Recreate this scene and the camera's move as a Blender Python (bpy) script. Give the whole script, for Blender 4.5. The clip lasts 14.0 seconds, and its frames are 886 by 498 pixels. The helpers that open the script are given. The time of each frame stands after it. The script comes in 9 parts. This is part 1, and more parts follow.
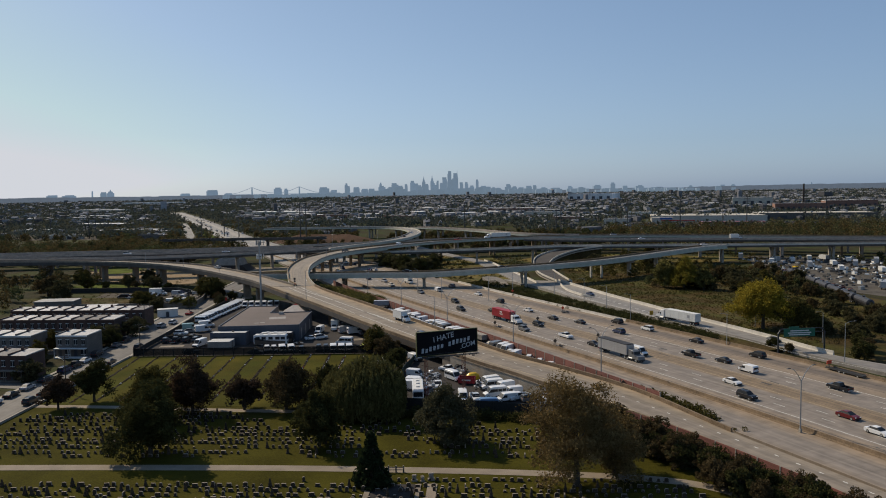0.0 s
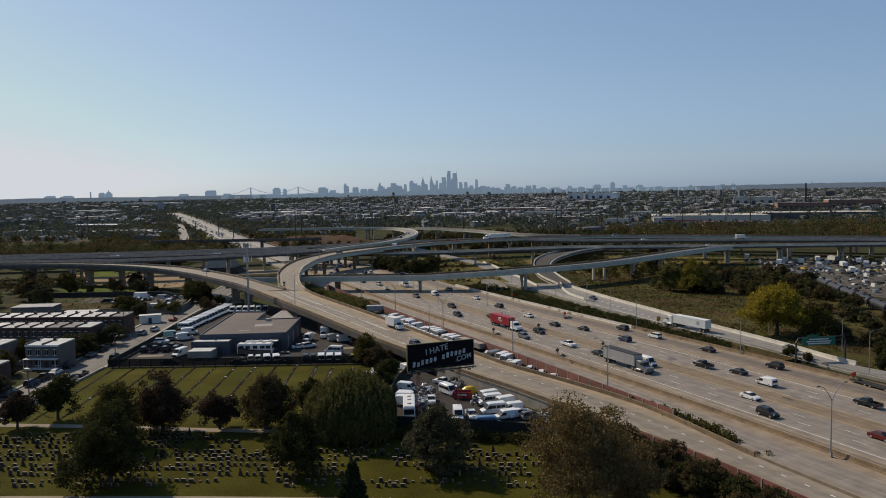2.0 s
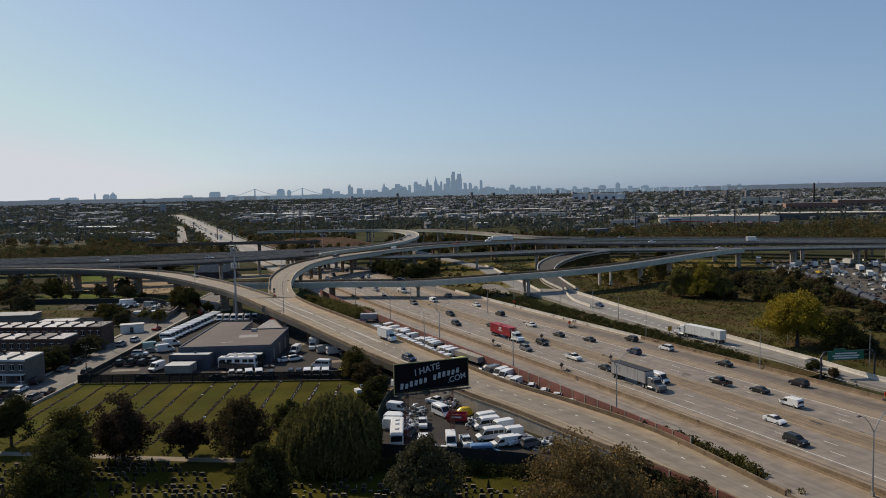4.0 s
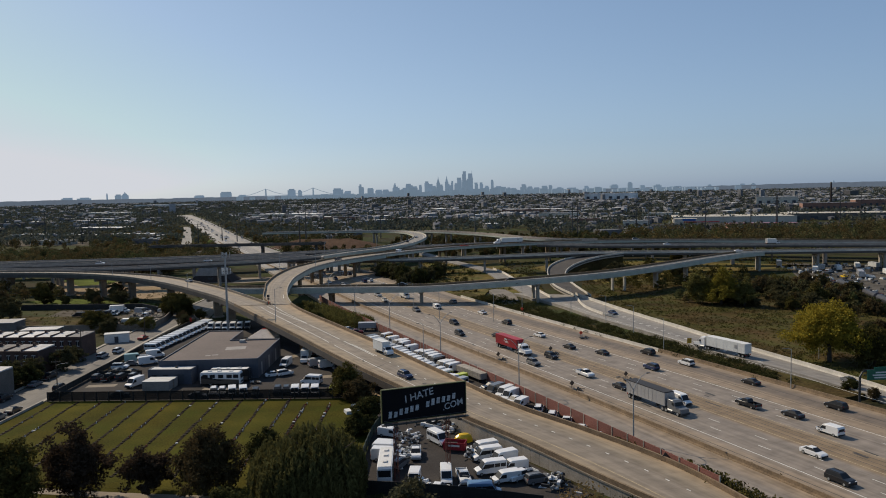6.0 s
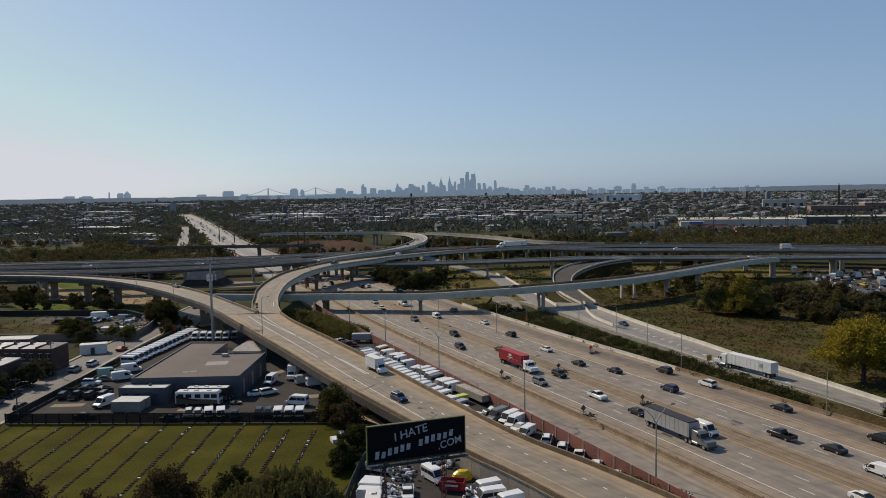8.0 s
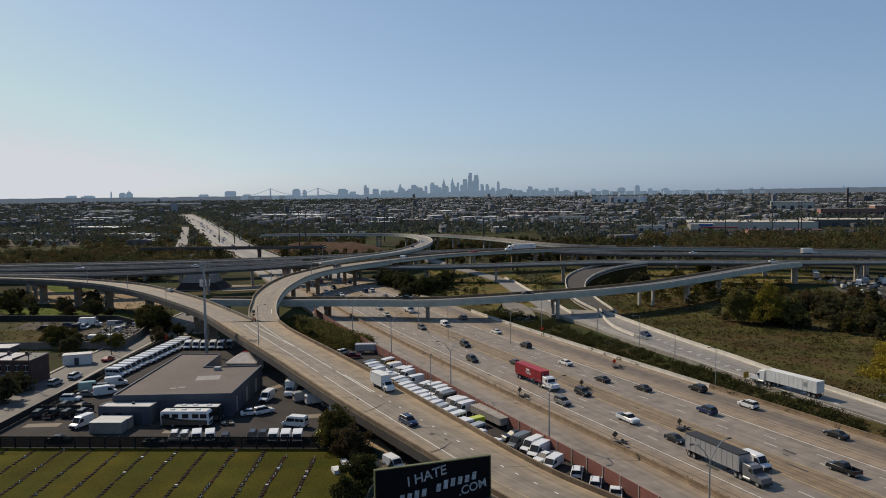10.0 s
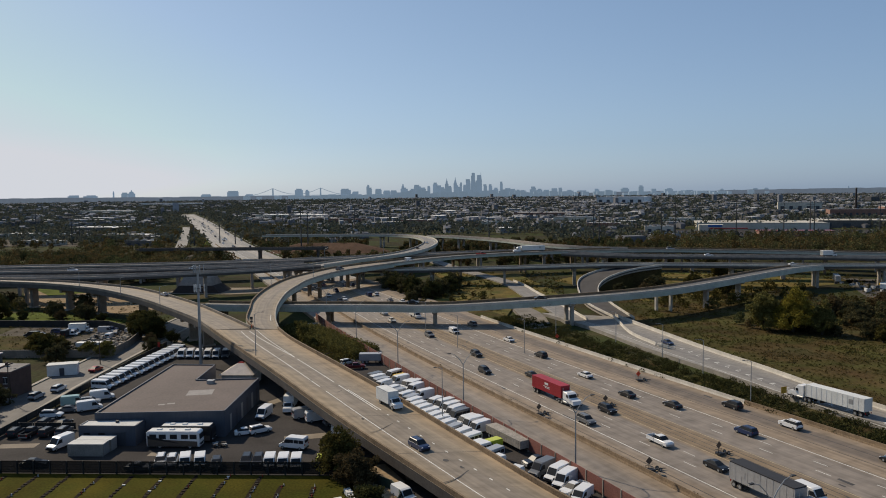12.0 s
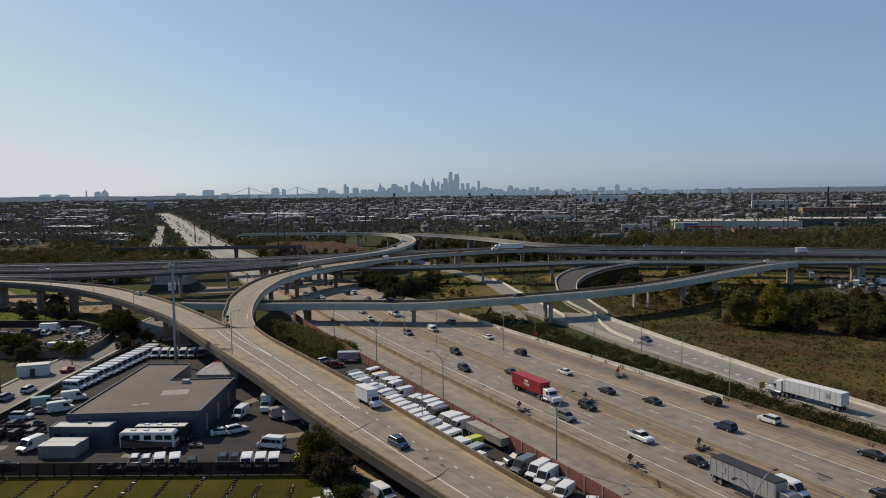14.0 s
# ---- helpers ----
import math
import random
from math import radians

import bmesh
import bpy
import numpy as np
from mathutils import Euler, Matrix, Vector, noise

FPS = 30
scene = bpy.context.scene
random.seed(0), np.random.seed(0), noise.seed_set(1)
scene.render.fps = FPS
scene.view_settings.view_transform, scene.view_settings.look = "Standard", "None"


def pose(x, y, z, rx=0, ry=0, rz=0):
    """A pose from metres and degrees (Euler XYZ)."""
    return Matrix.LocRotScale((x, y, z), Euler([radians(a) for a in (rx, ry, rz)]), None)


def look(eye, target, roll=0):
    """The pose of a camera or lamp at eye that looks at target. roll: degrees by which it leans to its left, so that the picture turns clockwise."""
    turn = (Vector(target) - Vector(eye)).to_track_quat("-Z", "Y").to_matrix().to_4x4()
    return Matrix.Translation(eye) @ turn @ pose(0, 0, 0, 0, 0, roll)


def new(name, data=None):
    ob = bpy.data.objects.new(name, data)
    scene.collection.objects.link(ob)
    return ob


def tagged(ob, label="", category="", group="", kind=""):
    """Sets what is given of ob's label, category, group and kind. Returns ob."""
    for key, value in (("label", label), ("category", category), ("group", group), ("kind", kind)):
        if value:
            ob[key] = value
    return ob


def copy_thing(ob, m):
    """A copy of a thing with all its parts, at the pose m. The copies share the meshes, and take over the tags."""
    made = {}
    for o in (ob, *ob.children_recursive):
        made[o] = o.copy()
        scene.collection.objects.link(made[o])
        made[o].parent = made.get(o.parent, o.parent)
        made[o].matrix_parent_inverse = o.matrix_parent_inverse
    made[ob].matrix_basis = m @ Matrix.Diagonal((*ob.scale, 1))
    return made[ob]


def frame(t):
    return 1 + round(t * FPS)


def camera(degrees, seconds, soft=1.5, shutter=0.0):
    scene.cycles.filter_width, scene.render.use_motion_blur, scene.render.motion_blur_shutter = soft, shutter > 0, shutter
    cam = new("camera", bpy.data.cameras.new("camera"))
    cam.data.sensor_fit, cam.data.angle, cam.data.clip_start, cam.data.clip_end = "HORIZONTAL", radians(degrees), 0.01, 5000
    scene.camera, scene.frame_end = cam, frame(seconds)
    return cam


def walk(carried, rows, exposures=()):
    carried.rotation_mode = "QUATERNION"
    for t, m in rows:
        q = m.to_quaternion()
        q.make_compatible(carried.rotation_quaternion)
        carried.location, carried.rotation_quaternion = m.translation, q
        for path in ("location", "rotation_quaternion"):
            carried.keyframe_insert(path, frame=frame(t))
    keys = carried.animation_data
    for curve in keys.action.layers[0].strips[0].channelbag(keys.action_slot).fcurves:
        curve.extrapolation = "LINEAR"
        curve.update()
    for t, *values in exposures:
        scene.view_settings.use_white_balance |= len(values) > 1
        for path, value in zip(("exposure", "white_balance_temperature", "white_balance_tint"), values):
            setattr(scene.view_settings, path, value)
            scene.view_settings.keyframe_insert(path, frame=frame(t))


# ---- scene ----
cam = camera(60.5, 14.0, soft=1.0)

PATH = [
    (0, (-4.076, -168.566, 47.535), (-4.119, -166.572, 47.377), -1.0),
    (0.5, (-4.015, -165.354, 47.409), (-4.057, -163.361, 47.25), -0.9),
    (1, (-3.854, -161.937, 47.324), (-3.895, -159.943, 47.165), -1.0),
    (1.5, (-3.403, -158.265, 47.269), (-3.445, -156.272, 47.111), -1.1),
    (2, (-2.99, -154.432, 47.341), (-3.032, -152.439, 47.183), -1.1),
    (2.5, (-2.517, -150.637, 47.418), (-2.558, -148.644, 47.26), -1.2),
    (3, (-1.966, -146.776, 47.472), (-2.007, -144.783, 47.315), -1.2),
    (5.5, (1.34, -126.203, 47.857), (1.256, -124.211, 47.702), -1.3),
    (6, (1.84, -121.954, 47.985), (1.755, -119.962, 47.829), -1.3),
    (6.5, (2.276, -117.612, 48.141), (2.19, -115.62, 47.987), -1.2),
    (7, (2.503, -113.201, 48.363), (2.415, -111.209, 48.209), -1.1),
    (7.5, (2.495, -108.879, 48.541), (2.405, -106.887, 48.387), -1.0),
    (8, (2.041, -104.609, 48.632), (1.949, -102.617, 48.477), -1.0),
    (10.5, (-2.021, -83.302, 48.32), (-2.12, -81.31, 48.168), -0.7),
    (11, (-2.678, -79.116, 48.299), (-2.779, -77.124, 48.147), -0.7),
    (11.5, (-3.486, -75.598, 48.316), (-3.588, -73.607, 48.165), -0.7),
    (12, (-4.119, -73.208, 48.205), (-4.223, -71.217, 48.053), -0.7),
    (12.5, (-4.462, -72.067, 48.059), (-4.563, -70.076, 47.908), -0.6),
    (13, (-4.574, -71.768, 47.935), (-4.661, -69.775, 47.784), -0.7),
    (13.5, (-4.529, -71.744, 47.76), (-4.595, -69.751, 47.608), -0.7),
    (14, (-4.566, -71.791, 47.53), (-4.611, -69.798, 47.375), -0.7),
]
walk(cam, [(t, look(eye, target, roll)) for t, eye, target, roll in PATH])

# ---- light ----
SUN_AZ, SUN_EL = radians(-49), radians(38)
world = bpy.data.worlds.new("sky")
scene.world = world
world.use_nodes = True
wn = world.node_tree.nodes
sky = wn.new("ShaderNodeTexSky")
sky.sky_type, sky.sun_disc = "NISHITA", False
sky.sun_elevation, sky.sun_rotation = SUN_EL, SUN_AZ
sky.altitude, sky.air_density, sky.dust_density, sky.ozone_density = 1500, 1.0, 2.3, 1.0
wn["Background"].inputs["Strength"].default_value = 0.08
# the clear sky seen through a thin, even blue haze
thin = wn.new("ShaderNodeMix")
thin.data_type = "RGBA"
thin.inputs[0].default_value = 0.3
thin.inputs[7].default_value = (1.15, 3.92, 9.6, 1)
tint = wn.new("ShaderNodeMix")
tint.data_type, tint.blend_type, tint.inputs[0].default_value = "RGBA", "MULTIPLY", 1.0
tint.inputs[7].default_value = (1.0, 1.06, 1.02, 1)
pale = wn.new("ShaderNodeHueSaturation")
pale.inputs["Saturation"].default_value = 0.62
world.node_tree.links.new(sky.outputs[0], pale.inputs["Color"])
world.node_tree.links.new(pale.outputs[0], tint.inputs[6])
world.node_tree.links.new(tint.outputs[2], thin.inputs[6])
# the haze along the horizon is an even pale grey
veil = wn.new("ShaderNodeMix")
veil.data_type, veil.blend_type, veil.inputs[0].default_value = "RGBA", "DARKEN", 1.0
veil.inputs[7].default_value = (8.05, 8.3, 8.9, 1)
world.node_tree.links.new(thin.outputs[2], veil.inputs[6])
world.node_tree.links.new(veil.outputs[2], wn["Background"].inputs["Color"])
sun = new("sun", bpy.data.lights.new("sun", "SUN"))
sun.data.energy, sun.data.angle, sun.data.color = 4.6, radians(0.55), (1.0, 0.856, 0.665)
sun.matrix_world = look((math.sin(SUN_AZ) * math.cos(SUN_EL) * 300, math.cos(SUN_AZ) * math.cos(SUN_EL) * 300, math.sin(SUN_EL) * 300), (0, 0, 0))
scene.view_settings.exposure = 0.0

# ---- materials ----
MATS = {}


def mat(name, c, rough=0.75, metal=0.0, var=0.22, scale=0.6, fine=9.0, bump=0.0, spec=0.4, rand=0.0, island=0.0, stretch=None, coat=0.0):
    """A surface with a base colour varied at two scales; rand varies by object, island by loose piece."""
    if name in MATS:
        return MATS[name]
    c = [0.89 * x for x in c]
    m = bpy.data.materials.new(name)
    m.use_nodes = True
    n, l = m.node_tree.nodes, m.node_tree.links
    b = n["Principled BSDF"]
    b.inputs["Roughness"].default_value, b.inputs["Metallic"].default_value = rough, metal
    b.inputs["Specular IOR Level"].default_value = spec
    b.inputs["Coat Weight"].default_value = coat
    tc = n.new("ShaderNodeTexCoord")
    mp = n.new("ShaderNodeMapping")
    l.new(tc.outputs["Object"], mp.inputs[0])
    if stretch:
        mp.inputs["Scale"].default_value = stretch
    n1, n2, add = n.new("ShaderNodeTexNoise"), n.new("ShaderNodeTexNoise"), n.new("ShaderNodeMath")
    n1.inputs["Scale"].default_value, n2.inputs["Scale"].default_value = scale, fine
    n1.inputs["Detail"].default_value, n2.inputs["Detail"].default_value = 4, 5
    l.new(mp.outputs[0], n1.inputs["Vector"])
    l.new(mp.outputs[0], n2.inputs["Vector"])
    add.operation = "ADD"
    l.new(n1.outputs[0], add.inputs[0])
    l.new(n2.outputs[0], add.inputs[1])
    mr = n.new("ShaderNodeMapRange")
    mr.inputs[1].default_value, mr.inputs[2].default_value = 0.7, 1.3
    l.new(add.outputs[0], mr.inputs[0])
    mix = n.new("ShaderNodeMix")
    mix.data_type = "RGBA"
    mix.inputs[6].default_value = (*[min(1, x * (1 - var)) for x in c], 1)
    mix.inputs[7].default_value = (*[min(1, x * (1 + var)) for x in c], 1)
    l.new(mr.outputs[0], mix.inputs[0])
    out = mix.outputs[2]
    for amount, node, sock in ((rand, "ShaderNodeObjectInfo", "Random"), (island, "ShaderNodeNewGeometry", "Random Per Island")):
        if amount:
            src, hv, r2 = n.new(node), n.new("ShaderNodeHueSaturation"), n.new("ShaderNodeMapRange")
            r2.inputs[3].default_value, r2.inputs[4].default_value = 1 - amount, 1 + amount
            l.new(src.outputs[sock], r2.inputs[0])
            l.new(r2.outputs[0], hv.inputs["Value"])
            l.new(out, hv.inputs["Color"])
            out = hv.outputs[0]
    l.new(out, b.inputs["Base Color"])
    if bump:
        bp = n.new("ShaderNodeBump")
        bp.inputs["Strength"].default_value, bp.inputs["Distance"].default_value = bump, 0.05
        l.new(n2.outputs[0], bp.inputs["Height"])
        l.new(bp.outputs[0], b.inputs["Normal"])
    MATS[name] = m
    return m


def patchy(m, tints, scale):
    """Lets a surface drift between several tints in broad patches."""
    n, l = m.node_tree.nodes, m.node_tree.links
    sock = n["Principled BSDF"].inputs["Base Color"]
    src = sock.links[0].from_socket
    tc, ns, ramp, mul = n.new("ShaderNodeTexCoord"), n.new("ShaderNodeTexNoise"), n.new("ShaderNodeValToRGB"), n.new("ShaderNodeMix")
    ns.inputs["Scale"].default_value, ns.inputs["Detail"].default_value = scale, 3
    l.new(tc.outputs["Object"], ns.inputs["Vector"])
    l.new(ns.outputs[0], ramp.inputs[0])
    els = ramp.color_ramp.elements
    for i, c in enumerate(tints):
        e = els[i] if i < 2 else els.new(1.0)
        e.position, e.color = 0.3 + 0.4 * i / (len(tints) - 1), (*c, 1)
    mul.data_type, mul.blend_type, mul.inputs[0].default_value = "RGBA", "MULTIPLY", 1.0
    l.new(src, mul.inputs[6])
    l.new(ramp.outputs[0], mul.inputs[7])
    l.new(mul.outputs[2], sock)
    return m


def paved(name, stops, lo, hi, var=0.22):
    """Pavement whose tone changes across its width (worn lanes, oily centres, dusty shoulders), with long streaks and seams."""
    m = bpy.data.materials.new(name)
    m.use_nodes = True
    n, l = m.node_tree.nodes, m.node_tree.links
    b = n["Principled BSDF"]
    b.inputs["Roughness"].default_value, b.inputs["Specular IOR Level"].default_value = 0.75, 0.3
    uv, sep, mr, ramp = n.new("ShaderNodeUVMap"), n.new("ShaderNodeSeparateXYZ"), n.new("ShaderNodeMapRange"), n.new("ShaderNodeValToRGB")
    l.new(uv.outputs[0], sep.inputs[0])
    wob, wmul, wadd = n.new("ShaderNodeTexNoise"), n.new("ShaderNodeMath"), n.new("ShaderNodeMath")
    wob.inputs["Scale"].default_value = 0.078
    l.new(uv.outputs[0], wob.inputs["Vector"])
    wmul.operation, wmul.inputs[1].default_value, wadd.operation = "MULTIPLY", 1.2, "ADD"
    l.new(wob.outputs[0], wmul.inputs[0])
    l.new(sep.outputs[1], wadd.inputs[0])
    l.new(wmul.outputs[0], wadd.inputs[1])
    mr.inputs[1].default_value, mr.inputs[2].default_value = lo, hi
    l.new(wadd.outputs[0], mr.inputs[0])
    l.new(mr.outputs[0], ramp.inputs[0])
    els = ramp.color_ramp.elements
    for i, (v, c) in enumerate(stops):
        e = els[i] if i < 2 else els.new(1.0)
        e.position = (v - lo) / (hi - lo)
        e.color = (*[0.83 * x for x in c], 1)
    mp, s1, s2 = n.new("ShaderNodeMapping"), n.new("ShaderNodeTexNoise"), n.new("ShaderNodeTexNoise")
    mp.inputs["Scale"].default_value = (0.02, 1.1, 1)
    l.new(uv.outputs[0], mp.inputs[0])
    l.new(mp.outputs[0], s1.inputs["Vector"])
    s1.inputs["Scale"].default_value, s1.inputs["Detail"].default_value = 1.0, 6
    l.new(uv.outputs[0], s2.inputs["Vector"])
    s2.inputs["Scale"].default_value, s2.inputs["Detail"].default_value = 0.35, 8
    add, m2, mul = n.new("ShaderNodeMath"), n.new("ShaderNodeMapRange"), n.new("ShaderNodeMix")
    l.new(s1.outputs[0], add.inputs[0])
    l.new(s2.outputs[0], add.inputs[1])
    m2.inputs[1].default_value, m2.inputs[2].default_value, m2.inputs[3].default_value, m2.inputs[4].default_value = 0.7, 1.3, 1 - 1.6 * var, 1 + var
    l.new(add.outputs[0], m2.inputs[0])
    mul.data_type, mul.blend_type, mul.inputs[0].default_value = "RGBA", "MULTIPLY", 1.0
    l.new(ramp.outputs[0], mul.inputs[6])
    l.new(m2.outputs[0], mul.inputs[7])
    # sawn joints between slabs
    jm, jl, jx = n.new("ShaderNodeMath"), n.new("ShaderNodeMath"), n.new("ShaderNodeMix")
    jm.operation, jm.inputs[1].default_value = "FLOORED_MODULO", 6.1
    l.new(sep.outputs[0], jm.inputs[0])
    jl.operation, jl.inputs[1].default_value = "LESS_THAN", 0.16
    l.new(jm.outputs[0], jl.inputs[0])
    jx.data_type, jx.blend_type = "RGBA", "MULTIPLY"
    jx.inputs[7].default_value = (0.86, 0.85, 0.84, 1)
    l.new(jl.outputs[0], jx.inputs[0])
    l.new(mul.outputs[2], jx.inputs[6])
    l.new(jx.outputs[2], b.inputs["Base Color"])
    bp = n.new("ShaderNodeBump")
    bp.inputs["Strength"].default_value = 0.15
    l.new(s2.outputs[0], bp.inputs["Height"])
    l.new(bp.outputs[0], b.inputs["Normal"])
    return m


TAN, BROWN, GREY, DARK = (0.29, 0.223, 0.155), (0.255, 0.185, 0.112), (0.25, 0.212, 0.174), (0.185, 0.148, 0.114)
M_MAIN = paved("highway_concrete", [(-12, TAN), (-9, GREY), (-4, GREY), (-1, TAN), (4, TAN), (7, GREY), (16, GREY), (17.5, BROWN), (23, BROWN), (24.5, GREY), (33, GREY), (35, TAN), (39, TAN), (40, DARK), (44, DARK), (45.5, TAN)], -12, 47)
M_RAMP = paved("ramp_concrete", [(-8, (0.35, 0.262, 0.16)), (-5, (0.31, 0.242, 0.16)), (-2, (0.262, 0.217, 0.166)), (2, (0.245, 0.205, 0.16)), (5, (0.282, 0.228, 0.162)), (8, (0.36, 0.266, 0.166))], -8, 8)
M_VIA = paved("bridge_deck_concrete", [(-9, (0.2, 0.182, 0.162)), (0, (0.135, 0.127, 0.118)), (9, (0.2, 0.182, 0.162))], -9, 9)
M_SIDE = paved("pale_concrete_road", [(-9, (0.32, 0.292, 0.25)), (-2, (0.245, 0.226, 0.2)), (3, (0.228, 0.21, 0.188)), (9, (0.32, 0.292, 0.25))], -9, 9)
M_FARWAY = paved("distant_grey_concrete", [(-12, TAN), (-4, (0.3, 0.28, 0.25)), (4, (0.3, 0.28, 0.25)), (7, (0.24, 0.225, 0.205)), (16, (0.24, 0.225, 0.205)), (18, (0.33, 0.3, 0.26)), (22, (0.33, 0.3, 0.26)), (24.5, (0.24, 0.225, 0.205)), (33, (0.24, 0.225, 0.205)), (36, (0.34, 0.31, 0.27))], -12, 40)
M_STREET = paved("street_asphalt", [(-8, (0.1, 0.09, 0.08)), (0, (0.135, 0.122, 0.108)), (8, (0.1, 0.09, 0.08))], -8, 8)

M_GROUND = mat("field_soil_and_weeds", (0.046, 0.043, 0.024), 0.95, spec=0.03, var=0.5, scale=0.03, fine=0.9, bump=0.4)
patchy(M_GROUND, [(0.8, 1.0, 0.8), (1.1, 1.0, 1.0), (0.85, 1.1, 0.7), (1.3, 1.15, 1.1)], 0.03)
M_SCRUB = mat("dry_meadow", (0.068, 0.05, 0.025), 0.95, spec=0.03, var=0.6, scale=0.06, fine=1.5, bump=0.5)
patchy(M_SCRUB, [(0.75, 0.95, 0.8), (1.0, 0.95, 0.8), (0.85, 1.1, 0.7), (1.25, 1.1, 1.0)], 0.035)
M_LAWN = mat("mown_lawn", (0.058, 0.053, 0.008), 0.95, spec=0.03, var=0.42, scale=0.09, fine=2.6, bump=0.35)
patchy(M_LAWN, [(0.85, 1.0, 0.9), (1.0, 1.0, 1.0), (1.2, 1.1, 1.0)], 0.12)
M_LAWN2 = mat("cemetery_grass", (0.05, 0.045, 0.006), 0.95, spec=0.03, var=0.42, scale=0.12, fine=3.2, bump=0.4)
M_ASPH = mat("worn_asphalt", (0.045, 0.04, 0.037), 0.9, spec=0.1, var=0.35, scale=0.15, fine=4.0, bump=0.2)
M_DIRT = mat("bare_earth", (0.27, 0.2, 0.125), 0.95, spec=0.05, var=0.35, scale=0.12, fine=1.5, bump=0.4)
M_PATH = mat("pale_gravel_path", (0.22, 0.18, 0.132), 0.95, var=0.25, scale=0.3, fine=6.0, bump=0.2)
M_CONC = mat("weathered_concrete", (0.32, 0.285, 0.235), 0.88, var=0.3, scale=0.35, fine=5.0, bump=0.15)
M_CONCD = mat("stained_concrete", (0.22, 0.185, 0.145), 0.9, var=0.35, scale=0.3, fine=4.0, bump=0.15)
M_BARR = mat("rust_stained_concrete", (0.185, 0.13, 0.078), 0.9, var=0.4, scale=0.4, fine=3.0, bump=0.15)
M_CONCW = mat("warm_grey_concrete", (0.33, 0.285, 0.24), 0.9, var=0.3, scale=0.3, fine=4.0, bump=0.1)
M_WALLW = mat("pale_concrete", (0.50, 0.465, 0.40), 0.85, var=0.22, scale=0.3, fine=4.0, bump=0.1)
M_GIRD = mat("grey_green_painted_steel", (0.4, 0.42, 0.35), 0.6, var=0.2, scale=0.3, fine=3.0)
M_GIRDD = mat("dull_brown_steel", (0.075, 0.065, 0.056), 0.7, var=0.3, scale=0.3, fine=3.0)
M_LINE = mat("white_road_paint", (0.66, 0.64, 0.58), 0.7, var=0.25, scale=0.8, fine=5.0)
M_YLINE = mat("faded_yellow_road_paint", (0.4, 0.315, 0.19), 0.7, var=0.35, scale=0.8, fine=5.0)
M_TAR = mat("tar_patch", (0.055, 0.05, 0.045), 0.7, var=0.3)
M_RED = mat("red_brown_fence_panel", (0.2, 0.078, 0.06), 0.75, var=0.28, scale=0.25, fine=5.0, rand=0.16)
M_GALV = mat("galvanised_steel", (0.36, 0.37, 0.37), 0.5, 0.6, var=0.12)
M_STEEL = mat("dark_steel", (0.06, 0.06, 0.06), 0.55, 0.5, var=0.2)
M_BLACK = mat("matt_black", (0.014, 0.014, 0.016), 0.7, var=0.2)
M_TYRE = mat("tyre_rubber", (0.02, 0.02, 0.02), 0.85, var=0.2)
M_GLASS = mat("tinted_window_glass", (0.014, 0.016, 0.019), 0.42, var=0.1, spec=0.25)
M_HEAD = mat("headlamp_lens", (0.75, 0.76, 0.76), 0.15, var=0.05)
M_TAIL = mat("tail_lamp_lens", (0.4, 0.02, 0.015), 0.25, var=0.1)
M_BARK = mat("tree_bark", (0.07, 0.055, 0.042), 0.95, var=0.35, scale=2, fine=12, bump=0.4)
M_TRIMW = mat("white_trim_paint", (0.62, 0.62, 0.60), 0.6, var=0.12)
M_STONE = mat("lit_grey_granite", (0.25, 0.21, 0.17), 0.85, spec=0.1, var=0.3, scale=2, fine=20, rand=0.5)
M_STONED = mat("dark_granite_and_shade", (0.03, 0.024, 0.019), 0.8, spec=0.1, var=0.3, scale=2, fine=20, rand=0.4)


def paint(name, c, rough=0.3):
    return mat(name, c, rough, 0.0, var=0.06, scale=0.8, fine=6, spec=0.3, coat=0.15)


